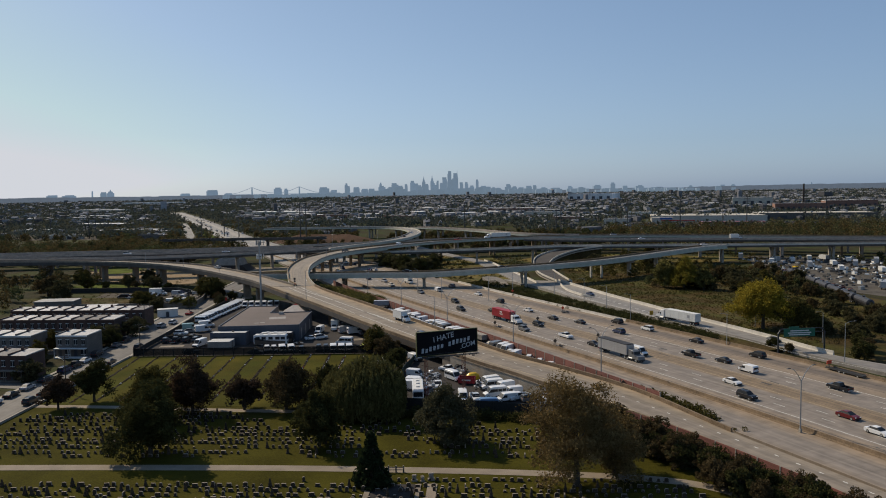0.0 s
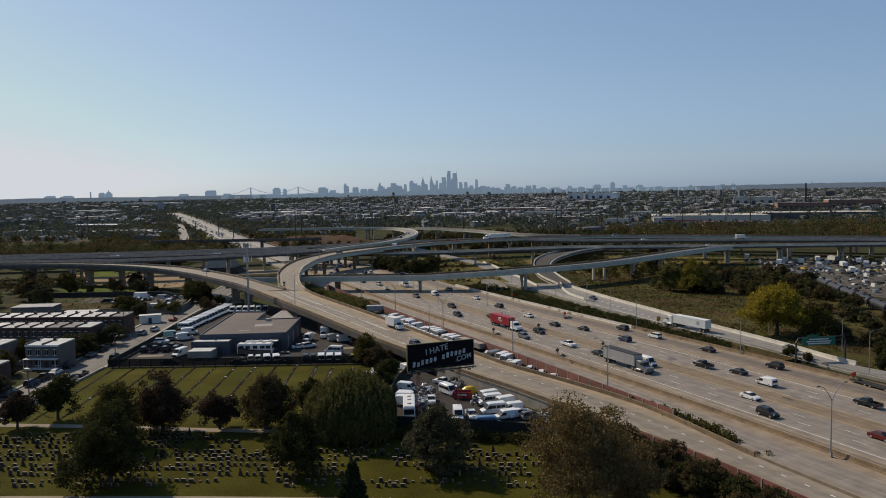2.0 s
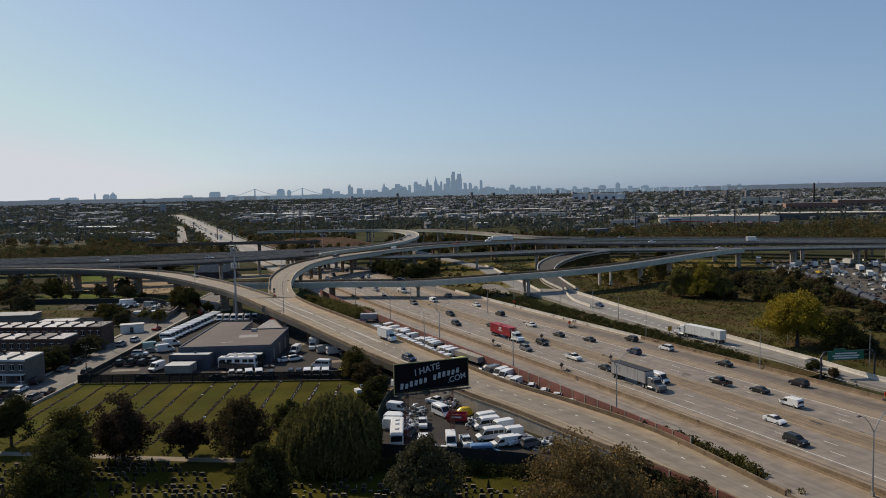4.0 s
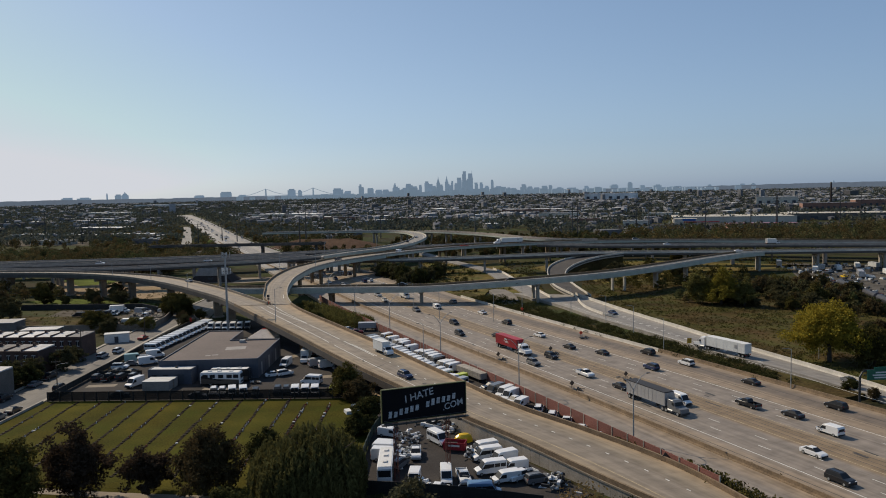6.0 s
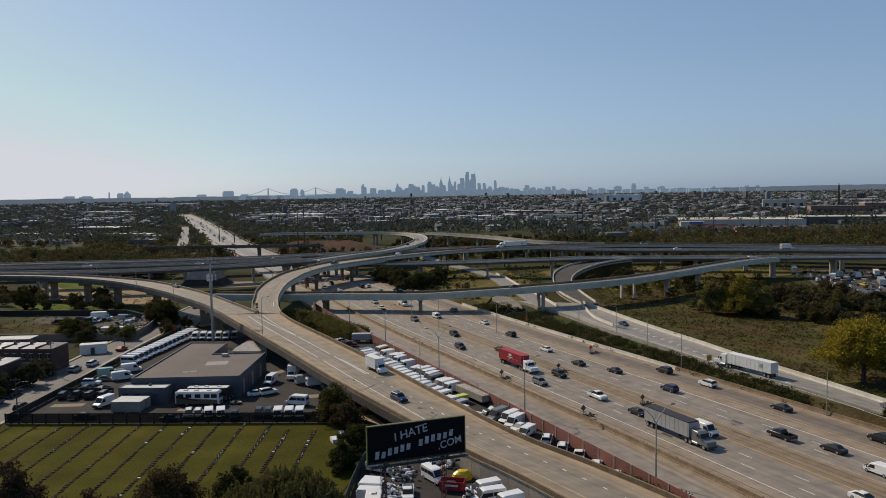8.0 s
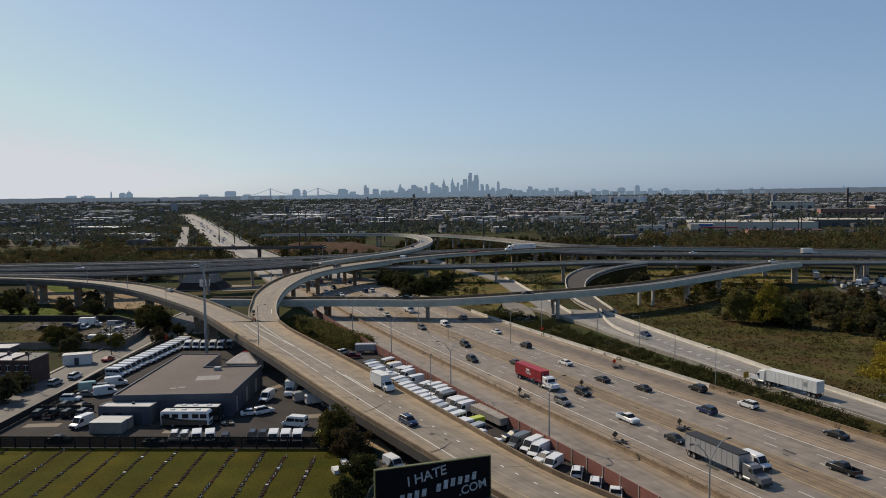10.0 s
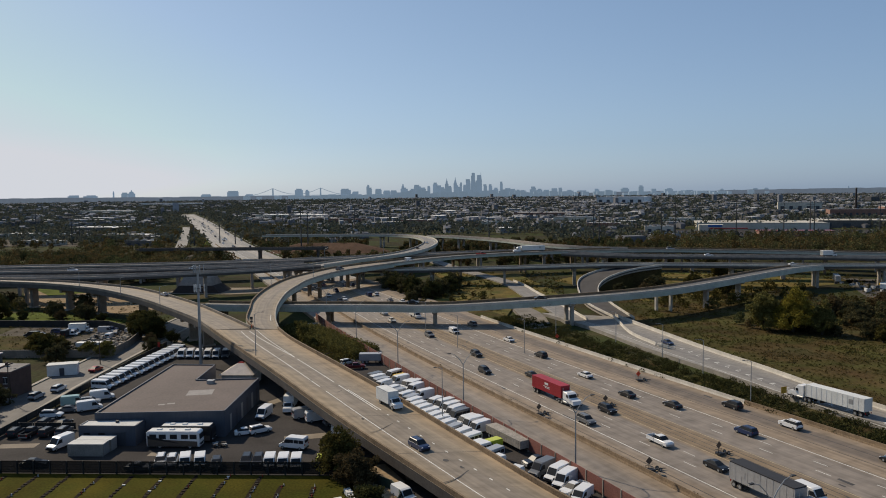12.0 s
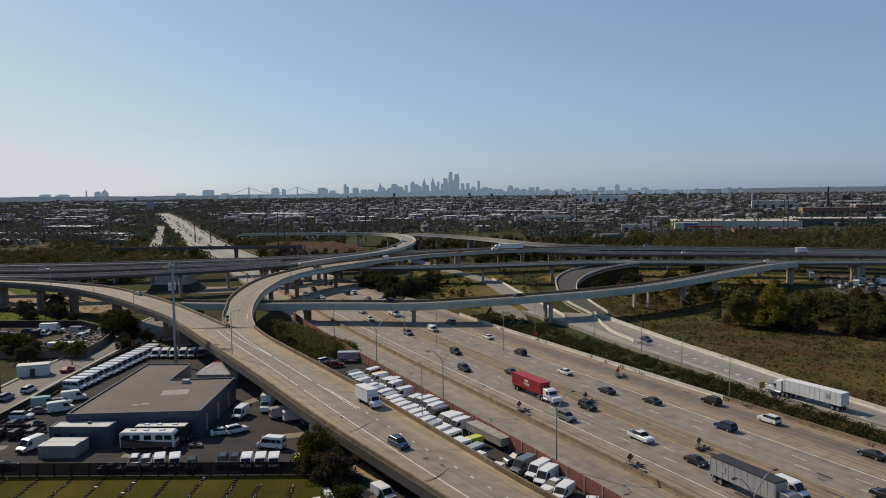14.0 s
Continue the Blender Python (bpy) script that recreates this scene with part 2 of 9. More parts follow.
# ---- mesh helpers ----
class MB:
    """Collects vertices and faces of one part."""

    def __init__(self):
        self.v, self.f, self.m, self.uv = [], [], [], None

    def add(self, verts, faces, mi=0):
        o = len(self.v)
        self.v += [tuple(p) for p in verts]
        self.f += [tuple(i + o for i in f) for f in faces]
        self.m += [mi] * len(faces)
        return self

    def hexa(self, low, top, mi=0):
        """Two quads, counter-clockwise from above."""
        return self.add([*low, *top], [(3, 2, 1, 0), (4, 5, 6, 7), (0, 1, 5, 4), (1, 2, 6, 5), (2, 3, 7, 6), (3, 0, 4, 7)], mi)

    def box(self, cx, cy, cz, sx, sy, sz, rz=0.0, mi=0, taper=1.0):
        c, s = math.cos(rz), math.sin(rz)
        q = lambda k, z: [(cx + k * (dx * c - dy * s), cy + k * (dx * s + dy * c), z) for dx, dy in ((-sx / 2, -sy / 2), (sx / 2, -sy / 2), (sx / 2, sy / 2), (-sx / 2, sy / 2))]
        low, top = q(1, cz - sz / 2), q(1, cz + sz / 2)
        if taper != 1.0:
            top = [(cx + (p[0] - cx) * taper, cy + (p[1] - cy) * taper, p[2]) for p in top]
        return self.hexa(low, top, mi)

    def prism(self, poly, z0, z1, mi=0):
        n = len(poly)
        v = [(x, y, z0) for x, y in poly] + [(x, y, z1) for x, y in poly]
        return self.add(v, [tuple(range(n - 1, -1, -1)), tuple(range(n, 2 * n))] + [(i, (i + 1) % n, n + (i + 1) % n, n + i) for i in range(n)], mi)

    def slab(self, prof, y0, y1, mi=0, inset=0.0):
        """A side profile (x, z) drawn from y0 to y1; inset pulls the outer rim in, for a rounded edge."""
        n = len(prof)
        cx, cz = sum(p[0] for p in prof) / n, sum(p[1] for p in prof) / n
        rows = [(y0, inset), (y0 + inset, 0), (y1 - inset, 0), (y1, inset)] if inset else [(y0, 0), (y1, 0)]
        v = []
        for y, k in rows:
            for x, z in prof:
                d = math.hypot(x - cx, z - cz) or 1
                v.append((x - (x - cx) / d * k, y, z - (z - cz) / d * k))
        r = len(rows)
        f = [tuple(range(n)), tuple(range(r * n - 1, (r - 1) * n - 1, -1))]
        for a in range(r - 1):
            f += [(a * n + (i + 1) % n, a * n + i, (a + 1) * n + i, (a + 1) * n + (i + 1) % n) for i in range(n)]
        return self.add(v, f, mi)

    def tube(self, pts, radii, n=6, mi=0):
        o = len(self.v)
        pts = [Vector(p) for p in pts]
        for i, p in enumerate(pts):
            d = (pts[min(i + 1, len(pts) - 1)] - pts[max(i - 1, 0)]).normalized()
            a = d.cross(Vector((0, 1, 0)) if abs(d.y) < 0.9 else Vector((1, 0, 0))).normalized()
            b = d.cross(a)
            for k in range(n):
                t = 2 * math.pi * k / n
                self.v.append(tuple(p + (a * math.cos(t) + b * math.sin(t)) * radii[i]))
        for i in range(len(pts) - 1):
            for k in range(n):
                self.f.append((o + i * n + k, o + i * n + (k + 1) % n, o + (i + 1) * n + (k + 1) % n, o + (i + 1) * n + k))
                self.m.append(mi)
        self.f += [tuple(o + k for k in range(n - 1, -1, -1)), tuple(o + (len(pts) - 1) * n + k for k in range(n))]
        self.m += [mi, mi]
        return self

    def data(self, name, mats, smooth=False):
        me = bpy.data.meshes.new(name)
        me.from_pydata(self.v, [], self.f)
        for x in mats if isinstance(mats, (list, tuple)) else [mats]:
            me.materials.append(x)
        if any(self.m):
            me.polygons.foreach_set("material_index", self.m)
        if self.uv:
            lay = me.uv_layers.new(name="UVMap")
            co = [c for poly in self.f for i in poly for c in self.uv[i]]
            lay.data.foreach_set("uv", co)
        if smooth:
            me.polygons.foreach_set("use_smooth", [True] * len(self.f))
        me.update()
        return me


def part(name, mb, mats, parent=None, label="", smooth=False, at=None):
    """Links one mesh object, under a thing or a part if parent is given."""
    ob = new(name, mb.data(name, mats, smooth) if isinstance(mb, MB) else mb)
    if parent:
        ob.parent = parent
    if at is not None:
        ob.matrix_basis = at
    if label:
        ob["label"] = label
    return ob


def empty(name, m=None):
    ob = new(name)
    ob.empty_display_size = 0.3
    if m is not None:
        ob.matrix_basis = m
    return ob


def structure(ob, label, category=""):
    return tagged(ob, label, category, kind="structure")


def smooth(pts, step=4.0):
    """A smooth curve through points of any dimension, sampled about every step metres."""
    p = [np.array(q, float) for q in pts]
    p = [2 * p[0] - p[1], *p, 2 * p[-1] - p[-2]]
    out = []
    for i in range(1, len(p) - 2):
        n = max(2, int(np.linalg.norm(p[i + 1] - p[i]) / step))
        for k in range(n):
            t = k / n
            out.append(0.5 * (2 * p[i] + (p[i + 1] - p[i - 1]) * t + (2 * p[i - 1] - 5 * p[i] + 4 * p[i + 1] - p[i + 2]) * t * t + (3 * p[i] - p[i - 1] - 3 * p[i + 1] + p[i + 2]) * t ** 3))
    out.append(p[-2])
    return np.array(out)


def resample(c, n):
    d = np.r_[0, np.cumsum(np.linalg.norm(np.diff(c[:, :2], axis=0), axis=1))]
    s = np.linspace(0, d[-1], n)
    return np.stack([np.interp(s, d, c[:, k]) for k in range(c.shape[1])], 1)


def side(c):
    """Unit vectors to the right of a curve seen from above."""
    t = np.gradient(c[:, :2], axis=0)
    t /= np.linalg.norm(t, axis=1)[:, None]
    return np.stack([t[:, 1], -t[:, 0]], 1)


def offset(c, k, dz=0.0):
    k = np.broadcast_to(np.asarray(k, float), (len(c),))
    r = c.copy()
    r[:, :2] += side(c) * k[:, None]
    r[:, 2] += dz
    return r


def strip(le, ri, depth, v0=None, v1=None):
    """A slab between two edge curves of equal length; its texture runs along it in metres, and across from v0 to v1."""
    mb, n = MB(), len(le)
    mid = (le + ri) / 2
    s = np.r_[0, np.cumsum(np.linalg.norm(np.diff(mid[:, :2], axis=0), axis=1))]
    w = np.linalg.norm((le - ri)[:, :2], axis=1)
    va, vb = (-w / 2, w / 2) if v0 is None else (np.broadcast_to(v0, (n,)), np.broadcast_to(v1, (n,)))
    uv = []
    for i in range(n):
        mb.v += [tuple(le[i]), tuple(ri[i]), (ri[i][0], ri[i][1], ri[i][2] - depth), (le[i][0], le[i][1], le[i][2] - depth)]
        uv += [(s[i], va[i]), (s[i], vb[i]), (s[i], vb[i] + depth), (s[i], va[i] - depth)]
    for i in range(n - 1):
        for k in range(4):
            mb.f.append((4 * i + k, 4 * (i + 1) + k, 4 * (i + 1) + (k + 1) % 4, 4 * i + (k + 1) % 4))
    mb.f += [(0, 1, 2, 3), (4 * n - 1, 4 * n - 2, 4 * n - 3, 4 * n - 4)]
    mb.m = [0] * len(mb.f)
    mb.uv = uv
    return mb


def rail(c, prof, mb=None, mi=0):
    """Sweeps a cross-section (to the right, up) along a curve."""
    mb = mb or MB()
    o, n, nr = len(mb.v), len(prof), side(c)
    for i, p in enumerate(c):
        mb.v += [(p[0] + nr[i][0] * a, p[1] + nr[i][1] * a, p[2] + b) for a, b in prof]
    for i in range(len(c) - 1):
        for k in range(n):
            mb.f.append((o + i * n + k, o + i * n + (k + 1) % n, o + (i + 1) * n + (k + 1) % n, o + (i + 1) * n + k))
            mb.m.append(mi)
    e = o + (len(c) - 1) * n
    mb.f += [tuple(o + k for k in range(n - 1, -1, -1)), tuple(e + k for k in range(n))]
    mb.m += [mi, mi]
    return mb


JERSEY = [(-0.3, 0), (-0.3, 0.08), (-0.15, 0.35), (-0.1, 0.95), (0.1, 0.95), (0.15, 0.35), (0.3, 0.08), (0.3, 0)]
PARAPET = [(-0.18, -0.1), (-0.18, 0.85), (0.18, 0.85), (0.18, -0.1)]


def dashes(c, k, on=3.05, gap=9.14, w=0.16, lift=0.012, solid=False, start=0.0, mb=None):
    """Painted lines at the offset k from a curve."""
    mb = mb or MB()
    r = offset(c, k, lift)
    d = np.r_[0, np.cumsum(np.linalg.norm(np.diff(r[:, :2], axis=0), axis=1))]
    at = lambda s: np.array([np.interp(s, d, r[:, j]) for j in range(3)])
    s, on, gap = start, (4.0 if solid else on), (0.0 if solid else gap)
    while s + on < d[-1]:
        a, b = at(s), at(s + on)
        t = (b - a)[:2] / max(1e-6, np.linalg.norm((b - a)[:2]))
        q = np.array((t[1], -t[0], 0)) * w / 2
        mb.add([a - q, a + q, b + q, b - q], [(0, 1, 2, 3)])
        s += on + gap
    return mb

# ---- ground and surfaces ----
GZ = -1.2
g = MB()
g.add([(4880 * math.cos(a), -90 + 4880 * math.sin(a), GZ - 0.06) for a in (2 * math.pi * i / 128 for i in range(128))], [tuple(range(128))])
structure(part("ground", g, M_GROUND), "weedy grey-green ground reaching to the horizon", "ground")


def patch(name, poly, z, m, label, category):
    return structure(part(name, MB().prism(poly, GZ - 0.4, z), m), label, category)


patch("lawn_upper", [(-103, 4), (-24, -2), (-20, 25), (-24, 50), (-30, 55), (-103, 55)], GZ + 0.02, M_LAWN, "mown cemetery lawn with rows of flush grave markers", "lawn")
patch("lawn_lower", [(-103, -150), (62, -150), (48, -62), (36, -44), (24, -24), (14, -10), (-18, -4), (-24, -2.05), (-103, 3.95)], GZ + 0.01, M_LAWN2, "cemetery grass set with upright headstones", "lawn")
patch("pavement_lot", [(-104, 55.05), (-30, 55.05), (-22, 46), (-12, 36), (-2, 40), (-18, 75), (-45, 125), (-72, 168), (-104, 168)], GZ + 0.03, M_ASPH, "dark worn asphalt of a vehicle lot", "pavement")
patch("pavement_tow_yard", [(-19, -2), (12, -8.5), (20, -3), (2, 24), (-9, 36.5), (-12.2, 35.8), (-20.5, 44), (-19.5, 20)], GZ + 0.05, M_ASPH, "dark asphalt of a tow yard", "pavement")
patch("pavement_van_yard", [(14, 26), (27, 16), (30, 22), (6, 72), (-26, 135), (-42, 168), (-70, 167.8), (-44, 124), (-17, 75), (0, 42)], -0.35, M_ASPH, "asphalt strip where vans are stored below the ramp", "pavement")
patch("dirt_field", [(-238, 300), (-208, 254), (-186, 246), (-164, 232), (-149, 237), (-140, 262), (-165, 290), (-190, 303), (-236, 312)], GZ + 0.02, M_DIRT, "bare tan earth under the viaducts", "ground")
patch("lawn_strip", [(-215, 232), (-183, 209), (-148, 207), (-140, 215), (-159, 225.5), (-194, 240)], GZ + 0.02, mat("bright_verge_grass", (0.085, 0.105, 0.02), 0.95, spec=0.03, var=0.5, scale=0.12, fine=2.5, bump=0.3), "bright green grass below the curved ramp", "lawn")
patch("lawn_yard", [(-215, 186), (-162, 184), (-150, 166), (-156, 157), (-190, 158)], GZ + 0.025, M_SCRUB, "rough olive grass behind the terraces", "lawn")
patch("lawn_far", [(-247, 322), (-219, 290), (-205, 300), (-215, 330)], GZ + 0.03, MATS["bright_verge_grass"], "bright green grass behind the viaducts", "lawn")
patch("lawn_wedge", [(-330, 783), (-315, 781), (-257, 634), (-275, 637)], GZ + 0.9, MATS["bright_verge_grass"], "green grass between distant carriageways", "lawn")
patch("sand_lot", [(-262, 760), (-212, 672), (-196, 690), (-238, 790)], GZ + 0.9, M_DIRT, "pale sandy ground beside the distant highway", "ground")
patch("yard_gravel", [(-180, 203), (-145, 202), (-124, 184), (-119, 152), (-150, 150), (-176, 180)], GZ + 0.015, mat("brown_gravel", (0.092, 0.078, 0.06), 0.95, var=0.4, scale=0.15, fine=2, spec=0.05, bump=0.3), "brown gravel yard below the curved ramp", "pavement")
patch("gravel_abutment", [(-170, 296), (-128, 292), (-104, 300), (-110, 318), (-150, 318)], GZ + 0.025, M_PATH, "pale gravel apron under the viaducts", "ground")
patch("dirt_bank", [(-24, 46), (-18.5, 42), (-17.6, 52), (-22, 60), (-29, 59), (-28, 53.5)], GZ + 0.3, M_DIRT, "heap of bare earth beside the fence", "ground")
patch("meadow", [(55.5, 190), (64.5, 155), (72.5, 130), (79, 109), (87, 86), (95, 62), (102, 40), (125, 5), (150, 0), (175, 120), (150, 230), (100, 290), (60, 290), (52, 240)], GZ + 0.02, M_SCRUB, "dry brown meadow beside the slip road", "meadow")
M_GRASS = mat("sunlit_olive_grass", (0.118, 0.098, 0.036), 0.95, spec=0.03, var=0.5, scale=0.1, fine=2.0, bump=0.4)
patchy(M_GRASS, [(0.75, 0.95, 0.7), (1.0, 1.0, 1.0), (1.15, 1.0, 0.9), (0.85, 1.05, 0.75)], 0.05)
patch("meadow_median", [(-32, 240), (4, 214), (8, 240), (-2, 300), (-42, 312)], GZ + 0.6, M_GRASS, "rough grass between the carriageways", "meadow")
patch("meadow_infield", [(14, 226), (34, 236), (30, 300), (16, 372), (-34, 380), (-20, 322), (4, 262)], GZ + 0.5, M_GRASS, "rough olive grass inside the interchange", "meadow")
patch("meadow_loop", [(56, 300), (66, 262), (100, 276), (150, 306), (200, 330), (120, 372), (60, 380), (34, 340)], GZ + 0.03, M_GRASS, "rough olive grass under the viaducts", "meadow")
patch("pavement_truck_yard", [(150, 210), (178, 150), (260, 170), (290, 300), (190, 345), (172, 290)], GZ + 0.03, mat("grey_gravel_yard", (0.1, 0.09, 0.076), 0.95, var=0.35, scale=0.1, fine=1.2, spec=0.05), "dusty truck and scrap yard", "pavement")
patch("pavement_far_lot", [(-123, 186), (-112, 166), (-104, 168.5), (-110, 200), (-124, 204)], GZ + 0.02, M_PATH, "pale gravel lot below the curved ramp", "pavement")
for x, y, w, d, r in ((-96.5, 69.5, 7.5, 2.6, 0.1), (-52.5, 104, 2.6, 14, -0.5), (-40, 76, 9, 3.0, 0.3), (-64, 65.2, 8, 2.0, 0.0)):
    structure(part("apron", MB().box(x, y, GZ + 0.02, w, d, 0.04, r), M_PATH), "pale concrete apron in the asphalt lot", "pavement")
for nm, pts, w, lab in (
    ("path_lower", [(-103, -36.6), (-60, -37.5), (-26, -39), (9, -42), (32, -46.5), (44, -56)], 2.6, "pale gravel cemetery lane"),
    ("path_upper", [(-103, 2.6), (-80, 0.6), (-57, -2.4), (-34, -4.6)], 2.2, "pale gravel path along the upper lawn"),
):
    c = smooth([(x, y, GZ + 0.045) for x, y in pts], 3)
    structure(part(nm, strip(offset(c, -w / 2), offset(c, w / 2), 0.2), M_PATH), lab, "path")
c = smooth([(-109, -160, GZ + 0.04), (-109.5, -60, GZ + 0.04), (-109.5, 40, GZ + 0.04), (-111, 75, GZ + 0.04), (-115, 110, GZ + 0.04), (-118, 165, GZ + 0.04), (-121, 260, GZ + 0.04)], 6)
structure(part("road_street", strip(offset(c, -5.6), offset(c, 5.4), 0.3), M_STREET), "grey asphalt side street", "road")
for k, nm in ((-6.6, "kerb_west"), (5.9, "kerb_east")):
    structure(part(nm, strip(offset(c, k - 0.5, 0.12), offset(c, k + 0.5, 0.12), 0.4), M_CONC), "concrete kerb and footway", "kerb")
for y0 in (8.5, 46.5):
    c2 = smooth([(-200, y0 + 26, GZ + 0.05), (-150, y0 + 20, GZ + 0.05), (-115.6, y0 + 13, GZ + 0.05)], 8)
    structure(part("road_terrace", strip(offset(c2, -3.2), offset(c2, 3.2), 0.3), M_STREET), "grey lane between terraces", "road")

# ---- the highway ----
ref_x = lambda y: ((1.576e-6 * y - 4.362e-4) * y - 0.47646) * y + 49.952
AXIS = smooth([(ref_x(y), y, 0.0) for y in range(-150, 226, 25)] + [(-97, 300, 0), (-124, 353, 0), (-240, 597, 0), (-303, 742, 0), (-425, 1029, 0), (-552, 1324, 0), (-720, 1700, 0)], 6)
ay = AXIS[:, 1]
wl = np.interp(ay, [230, 300, 420], [-11.6, -9, -4])
wr = np.interp(ay, [210, 300, 450], [47.4, 47.4, 30])
cutf = int(np.argmin(abs(ay - 330)))
for nm, sl, mm, lab in (("road_highway", slice(None, cutf + 1), M_MAIN, "wide tan concrete highway with worn grey lanes"), ("road_highway_far", slice(cutf, None), M_FARWAY, "distant grey concrete highway")):
    structure(part(nm, strip(offset(AXIS, wl)[sl], offset(AXIS, wr)[sl], 1.5, wl[sl], wr[sl]), mm), lab, "road")
NEAR = AXIS[ay < 330]
paint_mb = MB()
for k in (6.0, 33.6):
    dashes(AXIS, k, solid=True, w=0.2, mb=paint_mb)
for k, s in ((9.7, 2.0), (13.35, 7.0), (26.9, 5.0), (30.2, 9.0)):
    dashes(AXIS, k, start=s, mb=paint_mb)
structure(part("lane_marking_white", paint_mb, M_LINE), "white lane lines and dashes", "lane marking")
ylw = MB()
for k in (17.0, 23.3):
    dashes(AXIS, k, solid=True, w=0.2, mb=ylw)
structure(part("lane_marking_yellow", ylw, M_YLINE), "faded yellow median lines", "lane marking")
tar = MB()
rt = random.Random(5)
for k in (18.6, 20.2, 21.8, 38.0, 3.1, 42.0):
    dashes(NEAR, k, solid=True, w=0.12 + 0.1 * rt.random(), lift=0.008, mb=tar)
for _ in range(46):
    k, s = rt.uniform(5, 45), rt.uniform(60, 420)
    c1 = offset(NEAR, k, 0.009)
    i = min(len(c1) - 3, int(s / 6))
    a, b = c1[i], c1[i + 1]
    t = (b - a)[:2] / np.linalg.norm((b - a)[:2])
    L, w = rt.uniform(1.0, 4.5), rt.uniform(0.3, 0.9)
    q, d = np.array((t[1], -t[0], 0)) * w / 2, np.array((t[0], t[1], 0)) * L
    tar.add([a - q, a + q * rt.uniform(0.4, 1), a + d + q, a + d - q * rt.uniform(0.3, 1)], [(0, 1, 2, 3)])
structure(part("road_patches", tar, M_TAR), "tar seams and dark patches on the concrete", "road patch")
C_BAR = AXIS[ay < 640]
structure(part("barrier_median", rail(C_BAR, JERSEY), M_BARR), "rust-stained concrete barrier along the carriageway", "barrier")
far_c = offset(AXIS[(ay > -60) & (ay < 200)], 46.8)
structure(part("barrier_outer", rail(far_c[far_c[:, 1] < 100], JERSEY), M_BARR), "low stained concrete barrier beside the shrubs", "barrier")
structure(part("barrier_outer_pale", rail(far_c[far_c[:, 1] > 95], JERSEY), M_WALLW), "pale new concrete barrier beside the shrubs", "barrier")
grit = MB()
M_GRIT = mat("dark_rusty_grit", (0.075, 0.05, 0.03), 0.95, var=0.45, scale=0.6, fine=3.0, spec=0.05)
bar_c = AXIS[(ay > -20) & (ay < 215)]
for k in (0.75, 1.15):
    dashes(bar_c, k, on=7.5, gap=0.7, w=0.5, lift=0.01 + 0.004 * k, mb=grit, start=k * 2)
structure(part("road_grit", grit, M_GRIT), "dark grit and rubbish along the barrier foot", "road patch")

# ---- slip road on the right ----
SL_L = smooth([(19, 225, -0.05), (34, 192, -0.05), (45, 159, -0.05), (55, 134, -0.05), (63, 114, -0.05), (69, 97, -0.05), (79, 77, -0.05), (88, 54, -0.05), (96, 34, -0.05), (112, 0, -0.05), (140, -60, -0.05)], 5)
SL_R = smooth([(46, 215, -0.05), (53, 188, -0.05), (62, 155, -0.05), (70, 130, -0.05), (76, 109, -0.05), (84, 86, -0.05), (92, 62, -0.05), (99, 40, -0.05), (122, 6, -0.05), (152, -54, -0.05)], 5)
nl = 60
SL_L, SL_R = resample(SL_L, nl), resample(SL_R, nl)
structure(part("road_slip", strip(SL_R, SL_L, 1.3), M_SIDE), "pale concrete slip road", "road")
SLM = (SL_L + SL_R) / 2
GORE = smooth([(53, 166, -0.05), (58.4, 143, -0.05), (61.7, 132, -0.05), (65, 119, -0.05), (68.2, 109.5, -0.05), (71, 101, -0.05), (74, 91.5, -0.05), (78.6, 80, -0.05)], 3)
structure(part("lane_marking_slip", dashes(GORE, -0.7, on=0.4, gap=4.4, w=1.5, mb=dashes(GORE, 0.1, on=2.0, gap=2.8, w=0.16, mb=dashes(SLM, 5.0, solid=True))), M_LINE), "white lines of the slip road", "lane marking")
wall_c = resample(SL_R[SL_R[:, 1] > 40], 52)
wall_root = structure(empty("barrier_slip"), "pale concrete barrier wall of the slip road", "barrier")
for i in range(len(wall_c) - 1):
    a, b = wall_c[i], wall_c[i + 1]
    seg = np.array([a + (b - a) * 0.006, a + (b - a) * 0.994])
    part("wall_panel", rail(seg, [(-0.34, -0.05), (-0.34, 0.1), (-0.18, 0.4), (-0.12, 1.12), (0.12, 1.12), (0.18, 0.4), (0.34, 0.1), (0.34, -0.05)]), M_WALLW, wall_root)
exit_c = smooth([(30, 206, -0.02), (24, 245, -0.02), (18, 275, -0.02), (8, 328, -0.02), (-20, 400, -0.02), (-60, 520, -0.02)], 8)
structure(part("road_exit", strip(offset(exit_c, -4), offset(exit_c, 4), 1.2), M_SIDE), "pale exit lane passing below the bridges", "road")
structure(part("barrier_exit", rail(offset(exit_c[:14], 4.3), JERSEY), M_WALLW), "pale concrete edge of the exit lane", "barrier")
structure(part("road_spur", MB().prism([(20.2, 190.5), (19.6, 212), (18.6, 224), (15.6, 237), (11, 240), (8, 236), (9.4, 223), (10.9, 206), (11.6, 190)], GZ - 0.2, 0.04), mat("grey_worn_concrete", (0.2, 0.178, 0.15), 0.9, var=0.3, scale=0.15, fine=2, spec=0.1)), "short grey concrete spur among weeds", "road")


# ---- bridges ----
def deck_z(c, d):
    r = c.copy()
    r[:, 2] -= d
    return r


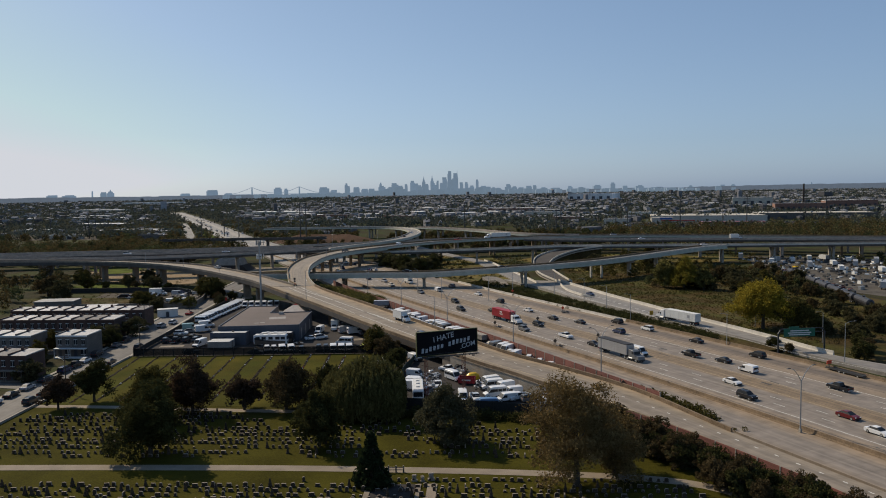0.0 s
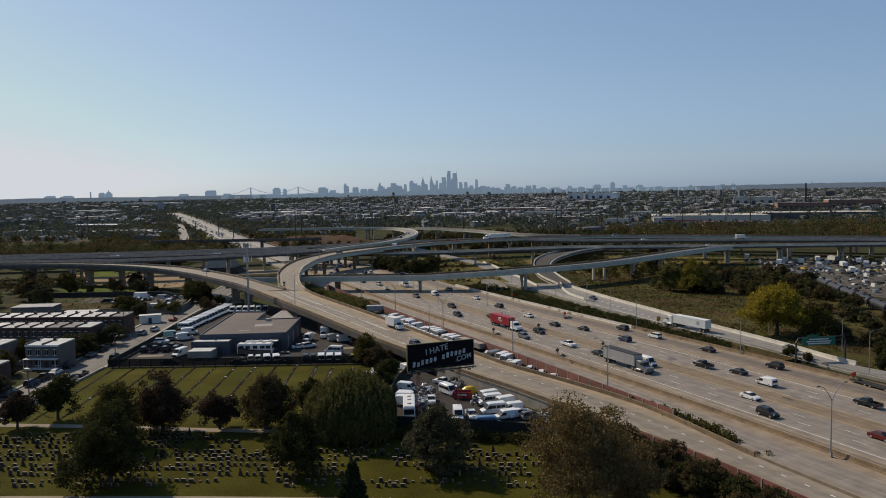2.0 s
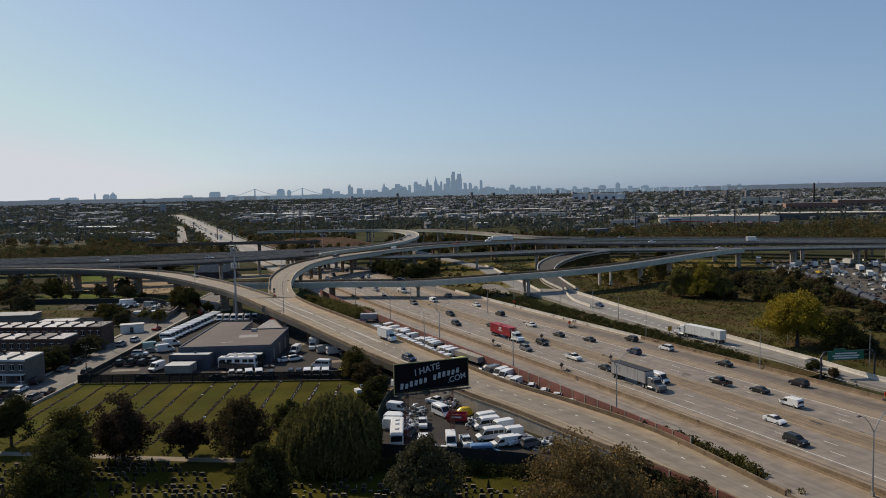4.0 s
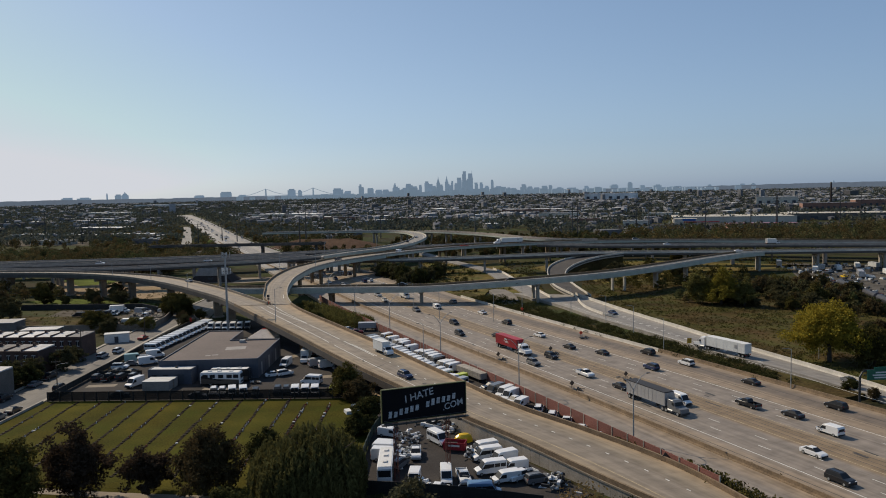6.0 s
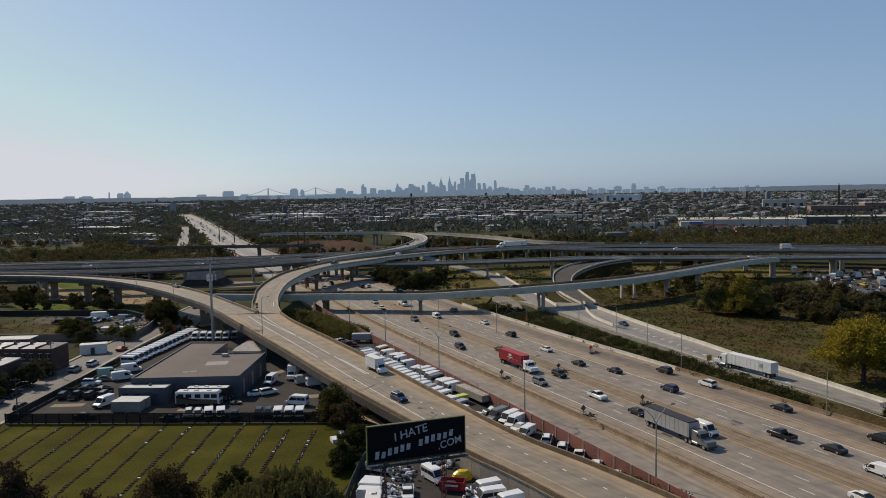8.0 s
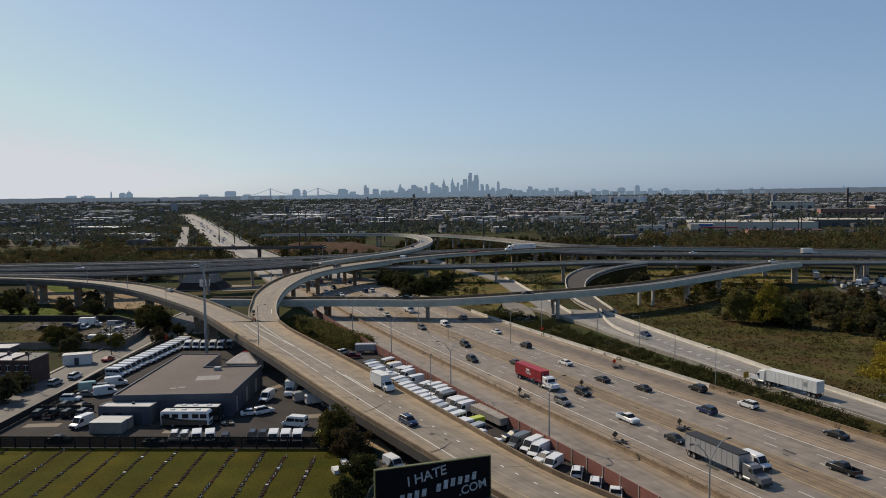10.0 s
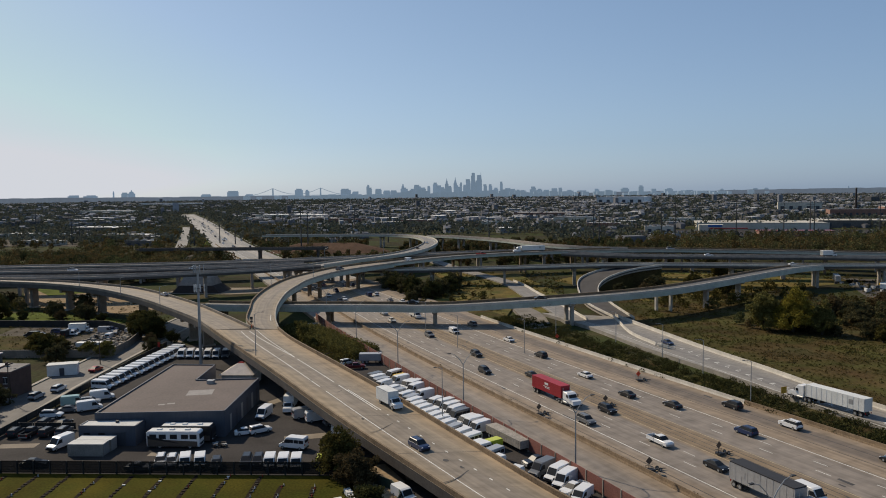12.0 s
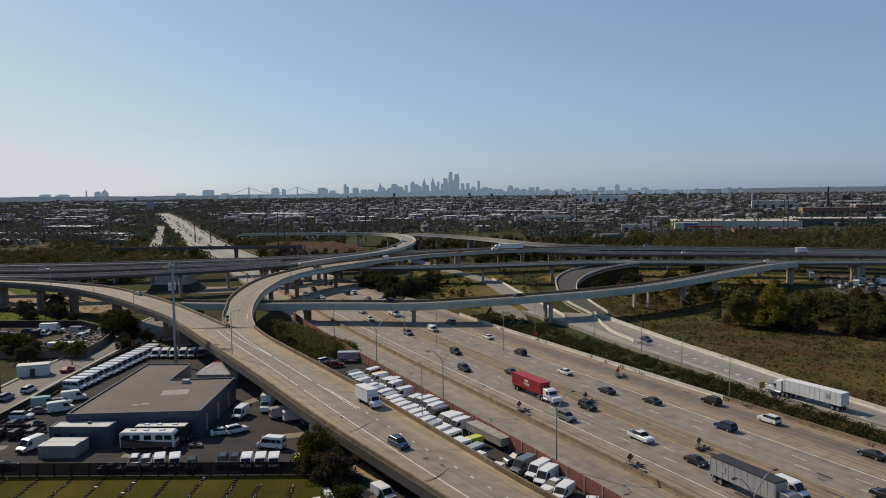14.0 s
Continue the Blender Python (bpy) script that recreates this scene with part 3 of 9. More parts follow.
def viaduct(name, le, ri, label, m_deck=M_RAMP, m_gird=M_GIRD, m_par=M_CONC, bents=(), cols=2, lines=True, ends=True, girders=4, deep=1.0, m_ri=None):
    """le and ri are the deck's edges, seen along the way. bents: the shares of the length where piers stand."""
    root = tagged(empty(name), label, "bridge", kind="structure")
    part("deck", strip(le, ri, 0.3), m_deck, root)
    for i in range(girders):
        k = (i + 0.5) / girders if girders > 2 else 0.12 + 0.76 * i
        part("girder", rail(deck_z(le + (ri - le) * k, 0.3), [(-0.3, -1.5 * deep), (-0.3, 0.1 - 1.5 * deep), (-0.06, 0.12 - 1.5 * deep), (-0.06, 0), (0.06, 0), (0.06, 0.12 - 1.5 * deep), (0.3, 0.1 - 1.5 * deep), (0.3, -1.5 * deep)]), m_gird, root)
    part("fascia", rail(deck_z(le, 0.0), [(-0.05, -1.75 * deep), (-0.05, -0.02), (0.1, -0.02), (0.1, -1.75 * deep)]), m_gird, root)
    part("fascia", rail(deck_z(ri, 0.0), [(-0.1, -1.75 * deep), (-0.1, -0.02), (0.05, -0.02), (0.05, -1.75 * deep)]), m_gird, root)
    for e, sg, m in ((le, -1, m_par), (ri, 1, m_ri or m_par)):
        part("parapet", rail(offset(e, sg * -0.2), PARAPET), m, root)
    if lines:
        mid = (le + ri) / 2
        w = np.linalg.norm((ri - le)[:, :2], axis=1)
        q = MB()
        dashes(mid, w / 2 - 2.2, solid=True, w=0.18, mb=q)
        part("lane_line", q, M_LINE, root)
        part("lane_line", dashes(mid, -(w / 2 - 1.4), solid=True, w=0.16), M_YLINE, root)
    n = len(le)
    for b in bents:
        i = min(n - 2, int(b * (n - 1)))
        a, r = le[i], ri[i]
        d = r - a
        w, ang = np.linalg.norm(d[:2]), math.atan2(d[1], d[0])
        top = min(a[2], r[2]) - 0.35 - 1.5 * deep
        cx, cy = (a + r)[:2] / 2
        if cols:
            part("pier_cap", MB().hexa(*[[(cx + (dx * math.cos(ang) - dy * math.sin(ang)), cy + (dx * math.sin(ang) + dy * math.cos(ang)), z) for dx, dy in ((-h, -0.7), (h, -0.7), (h, 0.7), (-h, 0.7))] for h, z in ((w * 0.36, top - 1.3), (w * 0.47, top))]), m_par, root)
        for k in ([-0.28, 0.28] if cols == 2 else [0.0]):
            px, py = cx + d[0] * k, cy + d[1] * k
            part("pier", MB().box(px, py, (top + GZ) / 2 - 0.9, 1.5 if cols == 2 else 2.2, 1.2, top - GZ - 0.6 + 1.2, ang), m_par, root)
    return root


zs = lambda pts: smooth(pts, 4)
TR_L = resample(zs([(72, -108, 0.12), (55, -62, 0.12), (44, -38, 0.22), (34, -20, 0.5), (20.8, -1.7, 1.0), (8, 16, 1.7), (-1, 27, 2.1), (-15, 46, 2.95), (-33, 71, 4.05), (-54, 102, 5.5), (-75, 132, 6.9), (-86, 148, 7.65)]), 80)
TR_R = resample(zs([(81, -104, 0.12), (65.2, -65, 0.12), (48.6, -28, 0.22), (36, 1, 1.0), (22, 20, 1.8), (9, 35, 2.45), (-6, 58, 3.45), (-24, 86, 4.75), (-39, 108, 5.8), (-57, 134, 7.0), (-65, 148, 7.65)]), 80)
cut = int(np.argmin(abs(TR_L[:, 1] - 36)))
emb = structure(empty("ramp_embankment"), "concrete ramp on a retaining wall, dusty tan deck", "ramp")
part("roadway", strip(TR_L[: cut + 1], TR_R[: cut + 1], 0.5), M_RAMP, emb)
part("retaining_wall", rail(TR_L[: cut + 1], [(0.05, -4.5), (0.05, -0.02), (0.4, -0.02), (0.4, -4.5)]), M_CONCD, emb)
wl_c = resample(TR_L[(TR_L[:, 1] > -14) & (TR_L[:, 1] < 37)], 26)
for i in range(len(wl_c) - 1):
    a, b = wl_c[i], wl_c[i + 1]
    part("wall_panel", rail(np.array([a + (b - a) * 0.012, a + (b - a) * 0.988]), [(-0.06, -4.4), (-0.06, -0.25), (0.05, -0.25), (0.05, -4.4)]), M_CONC, emb)
part("wall_coping", rail(wl_c, [(-0.16, -0.3), (-0.16, 0.0), (0.05, 0.0), (0.05, -0.3)]), M_CONCD, emb)
part("parapet", rail(offset(TR_L[: cut + 1], 0.2), PARAPET), M_BARR, emb)
stop = int(np.argmin(abs(TR_R[:, 1] + 27)))
part("retaining_wall", rail(TR_R[stop: cut + 1], [(-0.4, -4.5), (-0.4, -0.02), (-0.05, -0.02), (-0.05, -4.5)]), M_CONCD, emb)
part("parapet", rail(offset(TR_R[stop: cut + 1], -0.2), PARAPET), M_BARR, emb)
mid = (TR_L + TR_R)[: cut + 1] / 2


def across(k0, k1, i0, i1, n):
    """A line along the ramp deck from station i0 to i1, k0 to k1 metres beside its middle."""
    a, b = TR_L[i0: i1 + 1], TR_R[i0: i1 + 1]
    f = 0.5 + np.linspace(k0, k1, len(a)) / np.linalg.norm(b - a, axis=1)
    return resample(a + (b - a) * f[:, None], n)


part("lane_line", dashes(across(-4.0, -3.5, 0, cut, 200), 0, solid=True, w=0.2, lift=0.02), M_YLINE, emb)
part("lane_line", dashes(across(1.9, 1.8, 0, cut, 200), 0, on=0.9, gap=3.6, w=0.24, lift=0.02), M_LINE, emb)
part("end_wall", MB().hexa(*[[(*TR_L[cut + 1][:2], z), (*TR_R[cut + 1][:2], z), (*TR_R[cut][:2], z), (*TR_L[cut][:2], z)] for z in (-2.0, TR_L[cut][2] - 0.55)]), M_CONCD, emb)
viaduct("bridge_main_ramp", TR_L[cut:], TR_R[cut:], "two-lane concrete ramp bridge on steel girders", M_RAMP, M_GIRDD, M_BARR, bents=(0.18, 0.4, 0.62, 0.84), lines=False)
gmid = (TR_L + TR_R)[cut:] / 2
gp = MB()
fork = cut + 13
for k0, k1, i0, i1, w in ((-3.5, -3.1, cut, cut + 18, 0.2), (-3.1, -1.6, cut + 18, 79, 0.2), (2.2, 2.0, fork, fork + 5, 0.24), (1.5, 1.6, fork, fork + 6, 0.24), (1.6, 2.1, fork + 6, fork + 13, 0.22), (2.1, 0.9, fork + 13, 79, 0.2), (2.2, 3.6, fork + 13, 79, 0.2)):
    dashes(across(k0, k1, i0, i1, 80), 0, solid=True, w=w, lift=0.02, mb=gp)
dashes(across(1.8, 2.1, cut, fork, 80), 0, on=0.9, gap=3.6, w=0.24, lift=0.02, mb=gp)
tp = MB()
rq = random.Random(8)
for i, k, L, w in ((4, 0.5, 1.6, 1.2), (4, 1.9, 1.2, 0.9), (5, -0.4, 1.4, 1.0), (5, 2.6, 1.0, 0.8), (6, 1.2, 1.8, 0.9), (2, 3.0, 1.2, 0.7), (9, 3.8, 0.8, 0.6), (16, 3.2, 1.0, 0.7), (20, -2.4, 0.8, 0.5), (24, 1.8, 0.9, 0.6), (12, -3.4, 0.9, 0.5)):
    c1 = offset(gmid, k, 0.012)
    a, b = c1[i], c1[i + 1]
    t = (b - a) / np.linalg.norm(b - a)
    s = np.array((t[1], -t[0], 0))
    tp.add([a + t * L * 0.5 * math.cos(u) * rq.uniform(0.7, 1.1) + s * w * 0.5 * math.sin(u) * rq.uniform(0.7, 1.1) for u in (2 * math.pi * j / 9 for j in range(9))][::-1], [tuple(range(9))])
for i in range(0, len(gmid) - 1, 6):
    a, b = TR_L[cut + i], TR_R[cut + i]
    t = (TR_L[cut + i + 1] - a) / np.linalg.norm(TR_L[cut + i + 1] - a) * 0.14
    z = np.array((0, 0, 0.01))
    tp.add([a + z + (b - a) * 0.03, a + z + (b - a) * 0.97, a + z + (b - a) * 0.97 + t, a + z + (b - a) * 0.03 + t], [(0, 1, 2, 3)])
for i0, k0, k1, w in ((3, -6.0, 5.5, 0.22), (10, -5.5, 6.0, 0.16), (17, -1.0, 6.4, 0.2), (26, -6.2, 2.0, 0.18), (33, -5.0, 5.0, 0.14)):
    pts = []
    for j in range(13):
        f = j / 12
        c1 = gmid[min(len(gmid) - 2, i0 + int(2.2 * f))]
        d1 = gmid[i0 + 1] - gmid[i0]
        d1 = d1 / np.linalg.norm(d1)
        base = gmid[i0] + d1 * (3.2 * f + 0.5 * math.sin(7 * f + i0))
        pts.append(base + np.array((d1[1], -d1[0], 0)) * (k0 + (k1 - k0) * f) + np.array((0, 0, 0.014)))
    for p, q in zip(pts, pts[1:]):
        u = (q - p) / np.linalg.norm(q - p)
        n1 = np.array((-u[1], u[0], 0)) * w / 2
        tp.add([p - n1, q - n1, q + n1, p + n1], [(0, 1, 2, 3)])
structure(part("road_patches_ramp", tp, M_TAR), "tar patches and joints on the ramp deck", "road patch")
structure(part("lane_marking_ramp", gp, M_LINE), "white gore lines and dashes on the ramp", "lane marking")
A_L = resample(zs([(-86, 148, 7.65), (-96, 162, 8.2), (-113, 181, 8.8), (-131, 200, 9.3), (-151, 218, 9.6), (-169, 231, 9.8), (-200, 246, 9.9), (-240, 254, 10), (-300, 257, 10)]), 60)
A_R = resample(zs([(-74, 150, 7.65), (-89, 169, 8.4), (-106, 190, 9.0), (-125, 210, 9.5), (-144, 228, 9.7), (-161, 239, 9.8), (-192, 254, 9.9), (-235, 264, 10), (-300, 267, 10)]), 60)
viaduct("bridge_curved_ramp", A_L, A_R, "curved concrete ramp bridge on twin piers", M_RAMP, M_GIRDD, M_CONCD, bents=())
pa = tagged(empty("bridge_piers_curved"), "stained concrete wall piers under the curved ramp", "pier", kind="structure")
mid_a = (A_L + A_R) / 2
for x, y in ((-236, 259), (-205, 252), (-183, 244), (-163, 231), (-139, 210.5), (-101, 179), (-92, 169.5)):
    i = int(np.clip(np.argmin(np.hypot(mid_a[:, 0] - x, mid_a[:, 1] - y)), 1, len(mid_a) - 2))
    t = (mid_a[i + 1] - mid_a[i - 1])[:2]
    ang, top = math.atan2(t[1], t[0]), mid_a[i][2] - 1.85
    part("pier", MB().box(mid_a[i][0], mid_a[i][1], (top - 1.2 + GZ - 0.3) / 2, 1.5, 3.2, top - 1.2 - GZ + 0.3, ang, taper=1.0), M_CONCD, pa)
    part("pier_cap", MB().box(mid_a[i][0], mid_a[i][1], top - 0.6, 1.7, 8.6, 1.2, ang), M_CONCD, pa)
    part("footing", MB().box(mid_a[i][0], mid_a[i][1], GZ + 0.25, 2.2, 4.2, 0.7, ang), M_CONC, pa)
B_L = resample(zs([(-73.6, 150, 7.65), (-79, 161, 8.2), (-84, 181, 8.8), (-88, 198, 9.2), (-91, 225, 9.7), (-91, 255, 10), (-86.5, 279, 10.1), (-80, 301, 10.2), (-70.5, 317, 10.3), (-60, 331, 10.4)]), 60)
B_R = resample(zs([(-65, 148.2, 7.7), (-70, 163, 8.2), (-75, 184, 8.9), (-79, 211, 9.5), (-80, 235, 9.8), (-79.5, 253, 10), (-75, 277, 10.1), (-67.5, 294, 10.2), (-59, 308, 10.3), (-50.5, 320.5, 10.4)]), 60)
viaduct("bridge_loop_ramp", B_L, B_R, "sharply curved concrete ramp bridge on tall piers", M_RAMP, M_GIRD, M_BARR, bents=(0.14, 0.3, 0.5, 0.68, 0.88), m_ri=M_CONC)


def along(name, pts, w, label, z=None, deep=0.6, **kw):
    c = smooth([(p[0], p[1], p[2] if len(p) > 2 else z) for p in pts], 7)
    return viaduct(name, offset(c, -w / 2), offset(c, w / 2), label, deep=deep, **kw)


ev = lambda n: [(i + 0.5) / n for i in range(n)]
along("bridge_far_loop", [(-91, 318, 10.2), (-75.5, 348, 10.3), (-61, 370, 10.5), (-51, 392, 10.7), (-44.5, 424, 10.7), (-42, 478, 10.4), (-49, 534, 10.1), (-63, 573, 9.9), (-86, 598, 9.7), (-109, 606, 9.6), (-132, 610, 9.5), (-158, 614, 9.4), (-184, 617, 9.3), (-206, 619, 9.2)], 10.5, "pale looping ramp bridge in the distance", m_deck=M_SIDE, m_par=M_CONC, bents=ev(10), girders=2, m_ri=M_WALLW)
along("bridge_right_branch", [(-55.3, 325.7, 10.4), (-40, 342.5, 10.7), (-19, 360, 11), (-3, 370, 11), (14, 379.5, 11), (59, 392, 11), (110, 394, 11), (183, 371, 11), (240, 346, 11), (360, 290, 11)], 13, "grey-green girder bridge branching towards the river", m_deck=M_VIA, m_gird=M_GIRD, m_par=M_BARR, bents=ev(13), girders=2, m_ri=M_CONC)
along("bridge_far_branch", [(-48, 573, 10.2), (-27, 544, 11.1), (-11, 524, 11.1), (4, 503, 11.1), (18, 479, 11.1), (32, 450, 11.1), (49, 425, 11.1), (67, 408, 11.1), (86, 403, 11.05)], 9, "distant ramp bridge joining the viaduct", m_deck=M_VIA, m_par=M_CONCW, bents=ev(6), girders=2)
along("bridge_back_viaduct", [(-420, 318), (-330, 328), (-255, 337), (-196, 344), (-138, 358), (-90, 378), (0, 416), (70, 420), (150, 408), (240, 372), (360, 315)], 13, "long grey viaduct with steel girders", z=8.6, m_deck=M_VIA, m_gird=M_GIRDD, m_par=M_CONCW, bents=ev(20), girders=2)
along("bridge_middle_viaduct", [(-420, 282), (-300, 289), (-230, 296), (-190, 300), (-153, 308), (-125, 317), (-99, 327)], 11, "long grey viaduct on concrete piers", z=10.2, m_deck=M_VIA, m_gird=M_GIRDD, m_par=M_CONCW, bents=ev(9), girders=2)
along("bridge_front_viaduct", [(-420, 268, 10), (-310, 274, 10), (-205, 269, 10.1), (-170, 273, 10.2), (-138, 285, 10.2), (-115, 297, 10.2), (-99, 311, 10.2), (-91, 318, 10.2)], 10, "grey viaduct deck joining the curved ramp", m_deck=M_VIA, m_gird=M_GIRDD, m_par=M_CONCW, bents=ev(9), girders=2)
along("bridge_lower_viaduct", [(-120, 342, 6.6), (-56, 327, 6.9), (-8, 322, 7.6), (35, 321, 8.6), (65, 320, 9.3), (106, 316, 9.3), (160, 309, 9.3), (205, 307, 9.3), (360, 296, 9.3)], 10, "low viaduct passing under the loop ramp", m_deck=M_SIDE, m_gird=M_GIRDD, m_par=M_CONC, m_ri=M_WALLW, bents=ev(13), girders=2)
along("bridge_outer_viaduct", [(44, 374, 10.8), (80, 355, 10.8), (120, 347, 10.8), (180, 336, 10.8), (240, 320, 10.8), (360, 280, 10.8)], 10, "outer viaduct deck with steel parapets", m_deck=M_VIA, m_gird=M_GIRDD, m_par=M_CONCW, bents=ev(7), girders=2)
along("bridge_overpass", [(-260, 477), (-236, 479), (-190, 478), (-148, 478), (-118, 480)], 8, "dark girder overpass beyond the viaducts", z=7.6, m_deck=M_VIA, m_gird=M_GIRDD, m_par=M_GIRDD, bents=(0.05, 0.35, 0.66, 0.95), girders=2)
C_N = zs([(-330, 250, 5.6), (-260, 236, 5.8), (-200, 224, 6), (-165, 216, 6), (-130, 209, 6.1), (-100, 203, 6.2), (-78, 200, 6.4), (-57, 199, 6.5), (-38, 197, 6.6), (-20.5, 194.6, 6.8), (2, 196, 7.6), (28, 203, 8.2), (49, 211.5, 8.5), (71.5, 224.5, 8.8), (95.1, 245.6, 8.95), (126.3, 276.4, 9.1), (148, 296, 9.2), (162, 304, 9.3)])
sp = int(np.argmin(abs(C_N[:, 0] + 112)))
C_O = offset(C_N, -9)
viaduct("bridge_crossing", C_O[sp:], C_N[sp:], "grey-green steel girder bridge crossing the highway", M_VIA, M_GIRD, M_BARR, bents=(0.03, 0.17), cols=2, m_ri=M_WALLW)
M_DUSK = mat("dark_stained_masonry", (0.036, 0.026, 0.022), 0.8, var=0.3, scale=0.3, fine=3.0)
cross_root = tagged(empty("bridge_piers"), "concrete piers carrying the crossing bridge", "pier", kind="structure")
for x, y, tw, top in ((-21.5, 199.5, 0, 5.0), (27.5, 205.5, 1, 6.2), (87.5, 242, 0, 7.0), (107.5, 263.5, 0, 7.1)):
    i = int(np.argmin(np.hypot(C_N[:, 0] - x, C_N[:, 1] - y)))
    t = (C_N[i + 1] - C_N[i - 1])[:2]
    ang = math.atan2(t[1], t[0])
    for k in (-1.6, 1.6) if tw else (0,):
        part("pier", MB().box(x - k * math.sin(ang) * 1.5, y + k * math.cos(ang) * 1.5, (top - 2.4) / 2, 1.1 if tw else 1.3, 1.2 if tw else 2.0, top + 2.4, ang), M_CONC, cross_root)
    ca, sa = math.cos(ang), math.sin(ang)
    part("pier_cap", MB().hexa(*[[(x + dx * ca - dy * sa, y + dx * sa + dy * ca, z) for dx, dy in ((-0.9, -k), (0.9, -k), (0.9, k), (-0.9, k))] for k, z in ((2.0, top - 0.9), (4.2, top + 0.75))]), M_WALLW, cross_root)
for x, y in ((66, 236), (71, 233)):
    part("pier", MB().box(x, y, 2.0, 1.0, 1.0, 7.2, 0.5), M_WALLW, cross_root)
F_L = resample(zs([(45, 209, 0.02), (39, 242, 0.8), (39, 270, 2), (42, 295, 4), (51, 312, 6), (65, 319, 8), (84, 322, 9.25)]), 36)
F_R = resample(zs([(52, 209, 0.02), (49, 243, 0.8), (48, 270, 2), (53, 290, 4), (62, 303, 6), (73, 309, 8), (86, 312, 9.25)]), 36)
lp = structure(empty("ramp_loop"), "dark curved loop ramp with pale concrete edges", "ramp")
part("roadway", strip(F_L, F_R, 0.6), mat("dark_loop_asphalt", (0.085, 0.078, 0.072), 0.9, spec=0.1, scale=0.2, fine=3), lp)
for e, sg in ((F_L, -1), (F_R, 1)):
    part("parapet", rail(offset(e, sg * -0.2), PARAPET), M_WALLW, lp)
    part("side_wall", rail(offset(e, sg * -0.3), [(-0.2, -1.3), (-0.2, -0.05), (0.2, -0.05), (0.2, -1.3)]), M_CONC, lp)
part("embankment", strip(deck_z(offset(F_L, 0.8), 0.65), deck_z(offset(F_R, -0.8), 0.65), 9.0), M_SCRUB, lp, "weedy earth bank")

# ---- vehicles ----
COL = {
    "white": paint("white_car_paint", (0.72, 0.72, 0.71)), "silver": paint("silver_car_paint", (0.36, 0.37, 0.38)), "grey": paint("grey_car_paint", (0.14, 0.145, 0.15)),
    "black": paint("black_car_paint", (0.016, 0.017, 0.02)), "blue": paint("dark_blue_car_paint", (0.02, 0.035, 0.09)), "maroon": paint("maroon_car_paint", (0.12, 0.012, 0.014)),
    "red": paint("red_car_paint", (0.38, 0.03, 0.02)), "yellow": paint("yellow_car_paint", (0.72, 0.46, 0.02)), "lime": paint("lime_yellow_paint", (0.55, 0.58, 0.05)),
    "lightblue": paint("light_blue_van_paint", (0.12, 0.22, 0.36)), "teal": paint("teal_van_paint", (0.25, 0.38, 0.36)),
}
M_BOXW = mat("white_box_panel", (0.66, 0.66, 0.63), 0.55, var=0.12, scale=0.4, fine=3)
M_BOXG = mat("ribbed_grey_aluminium", (0.42, 0.42, 0.42), 0.45, 0.4, var=0.12, scale=0.4, fine=3)
M_BOXR = mat("red_container_steel", (0.34, 0.02, 0.028), 0.5, var=0.15, scale=0.4, fine=3)
M_TARP = mat("black_tarpaulin", (0.025, 0.025, 0.028), 0.7, var=0.2)


def wheel_mb(r, w):
    n, mb = 10, MB()
    ring = lambda y, k: [(k * r * math.cos(2 * math.pi * i / n), y, k * r * math.sin(2 * math.pi * i / n)) for i in range(n)]
    rows = [ring(-w / 2, 0.9), ring(-w / 2 + 0.03, 1), ring(w / 2 - 0.03, 1), ring(w / 2, 0.9)]
    mb.v = [p for q in rows for p in q]
    for a in range(3):
        mb.f += [(a * n + i, (a + 1) * n + i, (a + 1) * n + (i + 1) % n, a * n + (i + 1) % n) for i in range(n)]
    mb.f += [tuple(range(n)), tuple(range(4 * n - 1, 3 * n - 1, -1))]
    mb.m = [0] * len(mb.f)
    for sg in (-1, 1):
        mb.add([(0.6 * x, sg * (w / 2 + 0.012), 0.6 * z) for x, _, z in ring(0, 1)], [tuple(range(n)) if sg < 0 else tuple(range(n - 1, -1, -1))], 1)
    return mb


WHEELS = {k: wheel_mb(r, w).data("wheel", [M_TYRE, M_GALV]) for k, (r, w) in {"car": (0.34, 0.22), "truck": (0.5, 0.3)}.items()}


def wheels(root, xs, y, kind="car"):
    r = 0.34 if kind == "car" else 0.5
    for x in xs:
        for s in (-1, 1):
            part("wheel", WHEELS[kind], None, root, at=pose(x, s * y, r))


def lamps(root, xf, xb, y, zf, zb, h=0.16):
    for s in (-1, 1):
        part("headlight", MB().box(xf, s * y, zf, 0.14, 0.34, h, taper=0.9), M_HEAD, root)
        part("taillight", MB().box(xb, s * y, zb, 0.1, 0.22, h * 1.3, taper=0.9), M_TAIL, root)


def glasshouse(root, low, top, zl, zt, wl, wt, m, roof=True):
    """Windows all round a cabin, with body-colour pillars and roof."""
    (a, b), (c, d) = low, top
    part("window", MB().hexa([(a, -wl, zl), (b, -wl, zl), (b, wl, zl), (a, wl, zl)], [(c, -wt, zt), (d, -wt, zt), (d, wt, zt), (c, wt, zt)]), M_GLASS, root, "dark tinted glass")
    r = MB()
    e = 0.03
    r.hexa([(c - e, -wt - e, zt - 0.02), (d + e, -wt - e, zt - 0.02), (d + e, wt + e, zt - 0.02), (c - e, wt + e, zt - 0.02)], [(c + 0.12, -wt + 0.1, zt + 0.06), (d - 0.15, -wt + 0.1, zt + 0.06), (d - 0.15, wt - 0.1, zt + 0.06), (c + 0.12, wt - 0.1, zt + 0.06)])
    part("roof", r, m, root)


